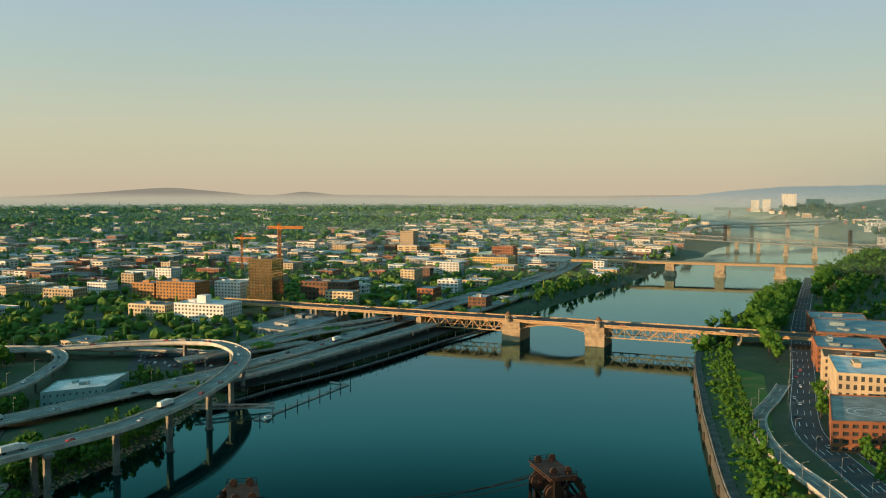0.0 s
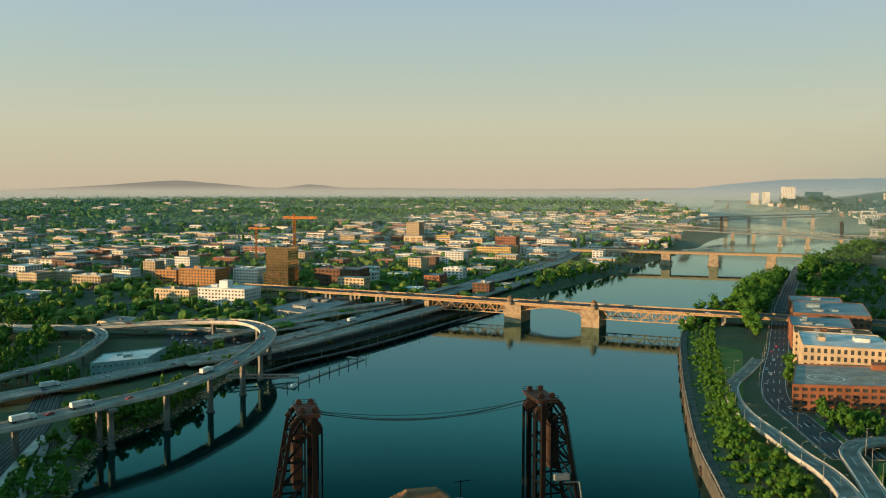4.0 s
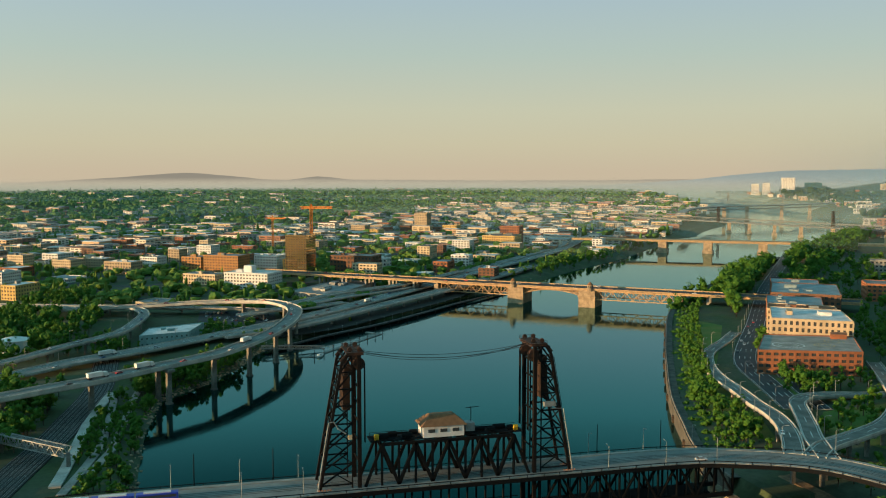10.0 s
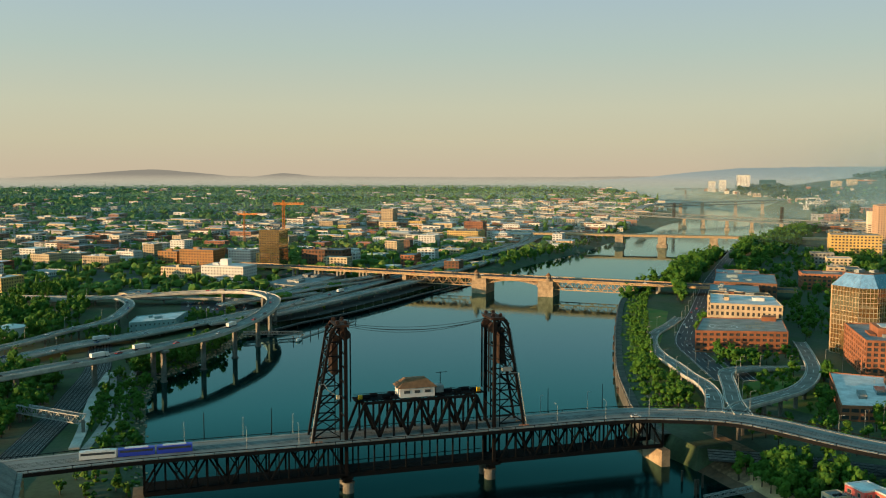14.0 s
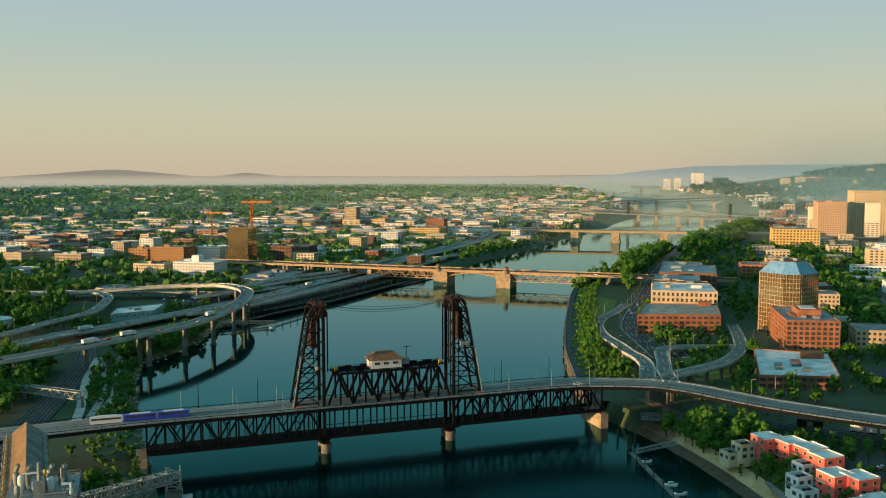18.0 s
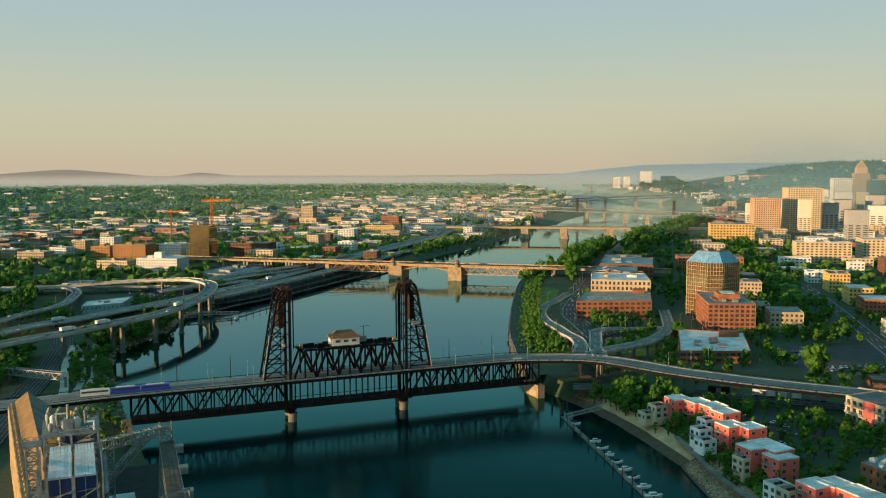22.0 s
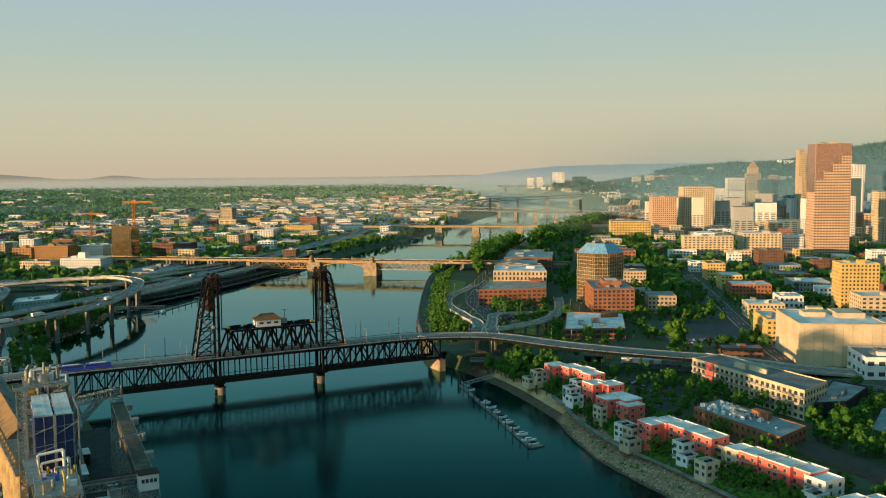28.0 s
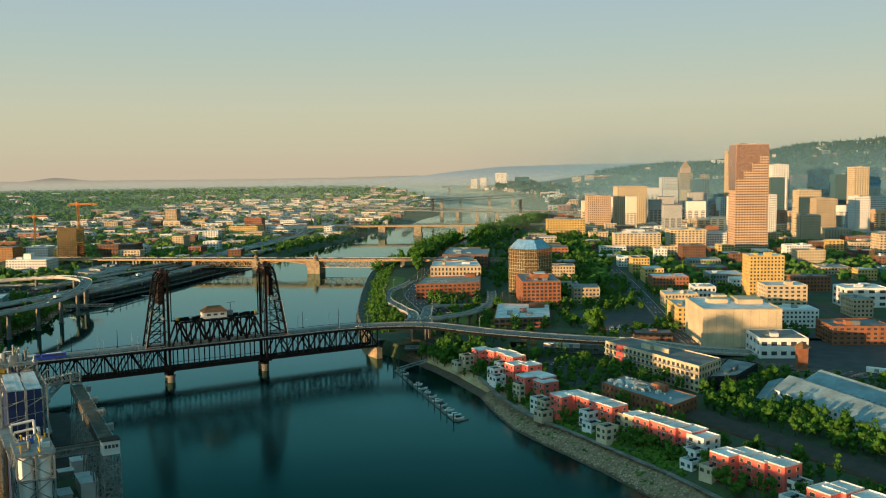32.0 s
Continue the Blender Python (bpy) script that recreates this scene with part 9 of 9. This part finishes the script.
for x, y, h in ((116, -40, 6), (108, -47, 7), (110, -46, 6.5), (112, -30, 5)):
    t = thing("piling", "weathered timber mooring pile in the water", "piling", "mooring piles")
    g = Geo()
    for dx, dy in ((0, 0), (0.6, 0.2), (0.2, 0.7)):
        g.tube((x + dx, y + dy, -4), (x + dx * 0.6, y + dy * 0.6, h), 0.35, 0.3, 6)
    g.ob("timber", BARK, t)
for i in range(6, 40, 4):
    p = wall_line[i]
    t = thing("fender", "dark timber fender on the sea wall", "fender", "wall fenders")
    g = Geo()
    d = (wall_line[i + 1] - wall_line[i]).normalized()
    for k in range(3):
        g.tube((p.x - d.y * 1.4, p.y + d.x * 1.4, 1.5 + 1.3 * k), (p.x - d.y * 1.4 + d.x * 3, p.y + d.x * 1.4 + d.y * 3, 1.5 + 1.3 * k), 0.7, 0.7, 7)
    g.ob("log", BARK, t)

# ---- the yard below the approach: crates, tank wagons, sheds
rc_ = random.Random(5)
CRATE = material("orange_crate_timber", (0.50, 0.22, 0.06), 0.8, vary=0.3, scale=0.6, fine=3.0)


def crate_stack():
    t = thing("crate_stack", "stack of orange timber crates in the rail yard", "crates", "yard crates")
    for k in range(2):
        g = Geo()
        g.box((0, 0, 0.9 + 1.7 * k), (4.4 - 0.3 * k, 2.6, 1.6))
        for x in (-2.0, 0, 2.0):
            g.box((x * 0.95, 0, 0.9 + 1.7 * k), (0.2, 2.75, 1.65))
        g.ob("crate", CRATE, t)
    return t


m0 = crate_stack()
spots = [(208 + 5.3 * k, -62 - 4.4 * k) for k in range(9) if k not in (2, 5)]
for k, (x, y) in enumerate(spots):
    m = pose(x, y, 9.3, 0, 0, -40 + rc_.uniform(-4, 4))
    if k == 0:
        m0.matrix_basis = m
    else:
        copy_thing(m0, m)


def box_wagon(mat, tone):
    t = thing("box_wagon", f"{tone} box wagon standing on the yard track", "wagon", "yard wagons")
    g = Geo()
    g.box((0, 0, 2.5), (12, 2.8, 2.9))
    g.box((0, 0, 4.05), (12.2, 2.3, 0.25))
    g.ob("body", mat, t)
    for x in (-4, 4):
        g = Geo()
        g.box((x, 0, 0.65), (2.6, 2.0, 0.7))
        g.ob("bogie", BLACK, t)
    g = Geo()
    g.box((0, -1.43, 2.4), (2.6, 0.1, 2.4))
    g.ob("door", STEEL_G, t)
    return t


for (x, y, r), (m, n) in zip(((214, -88, -45), (224, -97, -46), (233, -107, -47), (196, -72, -42), (330, -262, -65)), ((WHITE, "white"), (WHITE, "white"), (STEEL_G, "grey"), (RUST, "rusty"), (WHITE, "white"))):
    o = box_wagon(m, n)
    o.matrix_basis = pose(x, y, 9.5, 0, 0, r)

# ---------------------------------------------------------------- far bridges and far towers
def far_bridge(name, label, line, z, width, piers, mat, pw=9.0, truss=0.0, depth=3.0):
    t = thing(name, label, "bridge")
    L = [Vector((x, y, z)) for x, y in line]
    L = smooth_line(L, 25)
    g = Geo()
    g.ribbon(L, width, depth)
    g.ob("deck", mat, t)
    for x, y in piers:
        g = Geo()
        g.box((x, y, (z - depth) / 2 - 2), (pw, pw * 2.0, z - depth + 4), rot=TURN)
        g.box((x, y, 1.5), (pw + 4, pw * 2 + 5, 7), rot=TURN)
        g.ob("pier", STONE, t)
    if truss:
        for s in (-1, 1):
            g = Geo()
            for i, (a, b) in enumerate(zip(L, L[1:])):
                d = (b - a).normalized()
                n = Vector((-d.y, d.x, 0)) * s * width / 2
                up = Vector((0, 0, truss))
                g.beam(a + n + up, b + n + up, 1.0)
                g.beam(a + n, a + n + up, 0.8)
                g.beam(a + n + (up if i % 2 else Vector()), b + n + (Vector() if i % 2 else up), 0.8)
            g.ob("truss", mat, t)
    return t


OLD_STEEL = material("blue_grey_bridge_paint", (0.13, 0.145, 0.145), 0.7, vary=0.3, scale=0.3, fine=1.0)
md = Vector((0.85, -0.52))
mp = Vector((735, 1060))
P2 = lambda s: tuple(mp + md * s)  # noqa: E731
far_bridge("drawbridge", "pale concrete and steel drawbridge further up the river", [P2(s) for s in (-230, -120, 0, 85, 200, 330)], 22, 27, [P2(0), P2(88), P2(-75), P2(165)], OCHRE, 14, 0, 3.5)
far_bridge("lift_bridge_far", "grey lift bridge with a row of river piers", [(950, 1820), (1078, 1468), (1102, 1410), (1120, 1344), (1147, 1278), (1200, 1120), (1250, 980)], 25, 18, [(1060, 1520), (1078, 1468), (1102, 1410), (1120, 1344), (1147, 1278), (1176, 1200)], OLD_STEEL, 7, 7.0, 2.6)
fb_ = thing("lift_tower", "pair of red-brown lift bridge towers far upstream", "bridge tower")
for x, y in ((1032, 1520), (1147, 1278)):
    lattice_mast(fb_, "tower", (x, y, 25), (x, y, 58), 4.2, 7, RUST, 0.6)
mq = far_bridge("motorway_bridge", "high double-deck motorway bridge in the haze", [(960, 1560), (1080, 1740), (1190, 1850), (1283, 1905), (1366, 1925), (1508, 1971), (1720, 2060), (1980, 2160)], 44, 20, [(1283, 1905), (1366, 1925), (1508, 1971), (1640, 2025)], CONCRETE, 9, 0, 3.0)
g = Geo()
g.ribbon(smooth_line([(1190, 1850, 36), (1283, 1905, 36), (1508, 1971, 36), (1720, 2060, 36)], 25), 18, 2.4)
g.ob("lower_deck", CONCRETE, mq)
cs = far_bridge("cable_bridge", "grey cable-stayed bridge far upstream in haze", [(1560, 2560), (1700, 2560), (1900, 2530), (2080, 2480)], 26, 11, [(1700, 2560), (1900, 2530)], CONCRETE_D, 8, 0, 1.6)
for x, y in ((1700, 2560), (1900, 2530)):
    g = Geo()
    g.beam((x, y - 7, 0), (x, y - 2, 62), 2.4)
    g.beam((x, y + 7, 0), (x, y + 2, 62), 2.4)
    g.ob("pylon", CONCRETE_D, cs)
    for s in (-1, 1):
        for k in range(1, 7):
            g = Geo()
            g.beam((x, y, 60 - k * 3), (x + s * k * 14, y - s * k * 2.2, 26), 0.35)
            g.ob("stay", CONCRETE_D, cs)

for nm, lb, x, y, w, d, top, wall, fl in (
    ("far_tower", "white round-edged apartment tower by the river", 2242, 2991, 54, 40, 112, WHITE, 26),
    ("far_tower", "grey apartment tower by the river", 2150, 3005, 30, 34, 90, WHITE, 20),
    ("far_tower", "pale apartment tower by the river", 2118, 3035, 30, 34, 86, WHITE, 20),
    ("far_tower", "dark glass apartment tower by the river", 2325, 2940, 66, 40, 92, GLASS_T, 18),
    ("far_tower", "tan apartment slab by the river", 2180, 2350, 34, 34, 58, CREAM, 13),
    ("far_tower", "tan apartment block beside the slab", 2222, 2320, 34, 34, 52, CREAM, 12),
    ("hill_hospital", "white hospital block on the wooded hill", 2620, 2000, 60, 40, 30, WHITE, 6),
    ("hill_hospital", "pale hospital wing on the wooded hill", 2760, 1960, 70, 40, 30, CREAM, 5),
):
    u, v = uv(x, y)
    z0 = float(land(x, y))
    block(nm, lb, u - w / 2, v - d / 2, w, d, z0, max(top, z0 + 18), wall, ROOF_G, fl, 9, units=2)
t = thing("tower_crane", "orange tower crane in the southern haze", "crane", "tower cranes")
lattice_mast(t, "mast", (2330, 2350, 5), (2330, 2350, 96), 4, 20, CRANE, 0.8)
lattice_mast(t, "jib", (2290, 2378, 98), (2400, 2300, 98), 3, 20, CRANE, 0.8)
t = thing("radio_mast", "thin red and white radio mast on the hill", "mast")
lattice_mast(t, "mast", (3330, 1600, 200), (3330, 1600, 330), 3, 24, RUST, 0.7)

# ---------------------------------------------------------------- the far rim: hills and low mist in glowing haze tones
def rim(name, label, radius, az0, az1, profile, mat, low=-40, thin=False):
    """A ridge line seen as a plain tone against the sky; the profile gives heights by bearing."""
    V, F = [], []
    n = 240
    for i in range(n + 1):
        az = az0 + (az1 - az0) * i / n
        h = float(np.interp(az, [p[0] for p in profile], [p[1] for p in profile]))
        h += 2.2 * noise.noise(Vector((az * 1.3, radius * 0.01, 0))) + 1.0 * noise.noise(Vector((az * 6, 3, 0)))
        a = radians(az)
        x, y = -60 + radius * math.sin(a), -240 + radius * math.cos(a)
        V += [(x, y, low), (x, y, h), (x * 1.02, y * 1.02, low)] if not thin else [(x, y, low), (x, y, h)]
        if i:
            k = (2 if thin else 3) * i
            F += [(k - 2, k, k + 1, k - 1)] if thin else [(k - 3, k, k + 1, k - 2), (k - 2, k + 1, k + 2, k - 1)]
    me = bpy.data.meshes.new(name)
    me.from_pydata(V, [], F)
    me.materials.append(mat)
    return tagged(new(name, me), label, "hills", kind="structure")


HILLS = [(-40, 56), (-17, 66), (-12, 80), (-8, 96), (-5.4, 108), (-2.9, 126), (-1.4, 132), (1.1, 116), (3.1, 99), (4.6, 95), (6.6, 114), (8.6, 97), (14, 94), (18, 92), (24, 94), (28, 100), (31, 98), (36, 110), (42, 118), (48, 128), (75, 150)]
# emissive rims: grey, blue and warm haze is painted into their tones
rim("backdrop_hills", "distant hills painted in a glowing grey haze tone", 4640, -40, 75, HILLS, haze_backdrop_material("hill_haze", (0.165, 0.15, 0.12), (0.35, 0.30, 0.215), 60, 108))
rim("backdrop_ridge", "wooded ridge behind the southern town, painted in a glowing blue haze tone", 4600, 13, 62, [(13, 30), (18, 50), (22, 62), (25, 72), (28, 88), (30, 100), (32.5, 124), (35.3, 143), (40, 150), (44, 152), (62, 160)], haze_backdrop_material("ridge_haze", (0.165, 0.195, 0.185), (0.25, 0.26, 0.22), 50, 140))
rim("backdrop_mist", "low band of morning mist before the hills, with haze glow painted in", 4420, -40, 75, [(-40, 120), (75, 120)], haze_backdrop_material("mist", (0.31, 0.28, 0.21), (0.22, 0.23, 0.18), 40, 112, 1.0, 0.6))
rim("backdrop_mist_near", "thin glowing veil painted as haze over the far woods", 4060, -40, 75, [(-40, 110), (75, 110)], haze_backdrop_material("thin_haze_glow", (0.27, 0.26, 0.195), (0.17, 0.20, 0.155), 30, 105, 1.0, 0.4))

# added sheets imitate haze by distance; those before the hills are tinted bluer
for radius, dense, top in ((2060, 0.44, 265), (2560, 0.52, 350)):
    rim("backdrop_hill_mist", "added blue sheet that imitates haze before the wooded hills", radius, 30, 75, [(30, top), (75, top)], haze_sheet_material("hill_haze_sheet", dense, 40, top - 4, (0.21, 0.40, 0.52), (radius * 0.50, radius * 0.74)), low=-2, thin=True)
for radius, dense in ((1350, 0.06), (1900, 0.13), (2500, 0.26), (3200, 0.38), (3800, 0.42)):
    rim("backdrop_mist_sheet", "thin added sheet that imitates haze over the far town", radius, -42, 72, [(-42, 96), (72, 96)], haze_sheet_material("town_haze_sheet", dense, 5, 92), low=-2, thin=True)
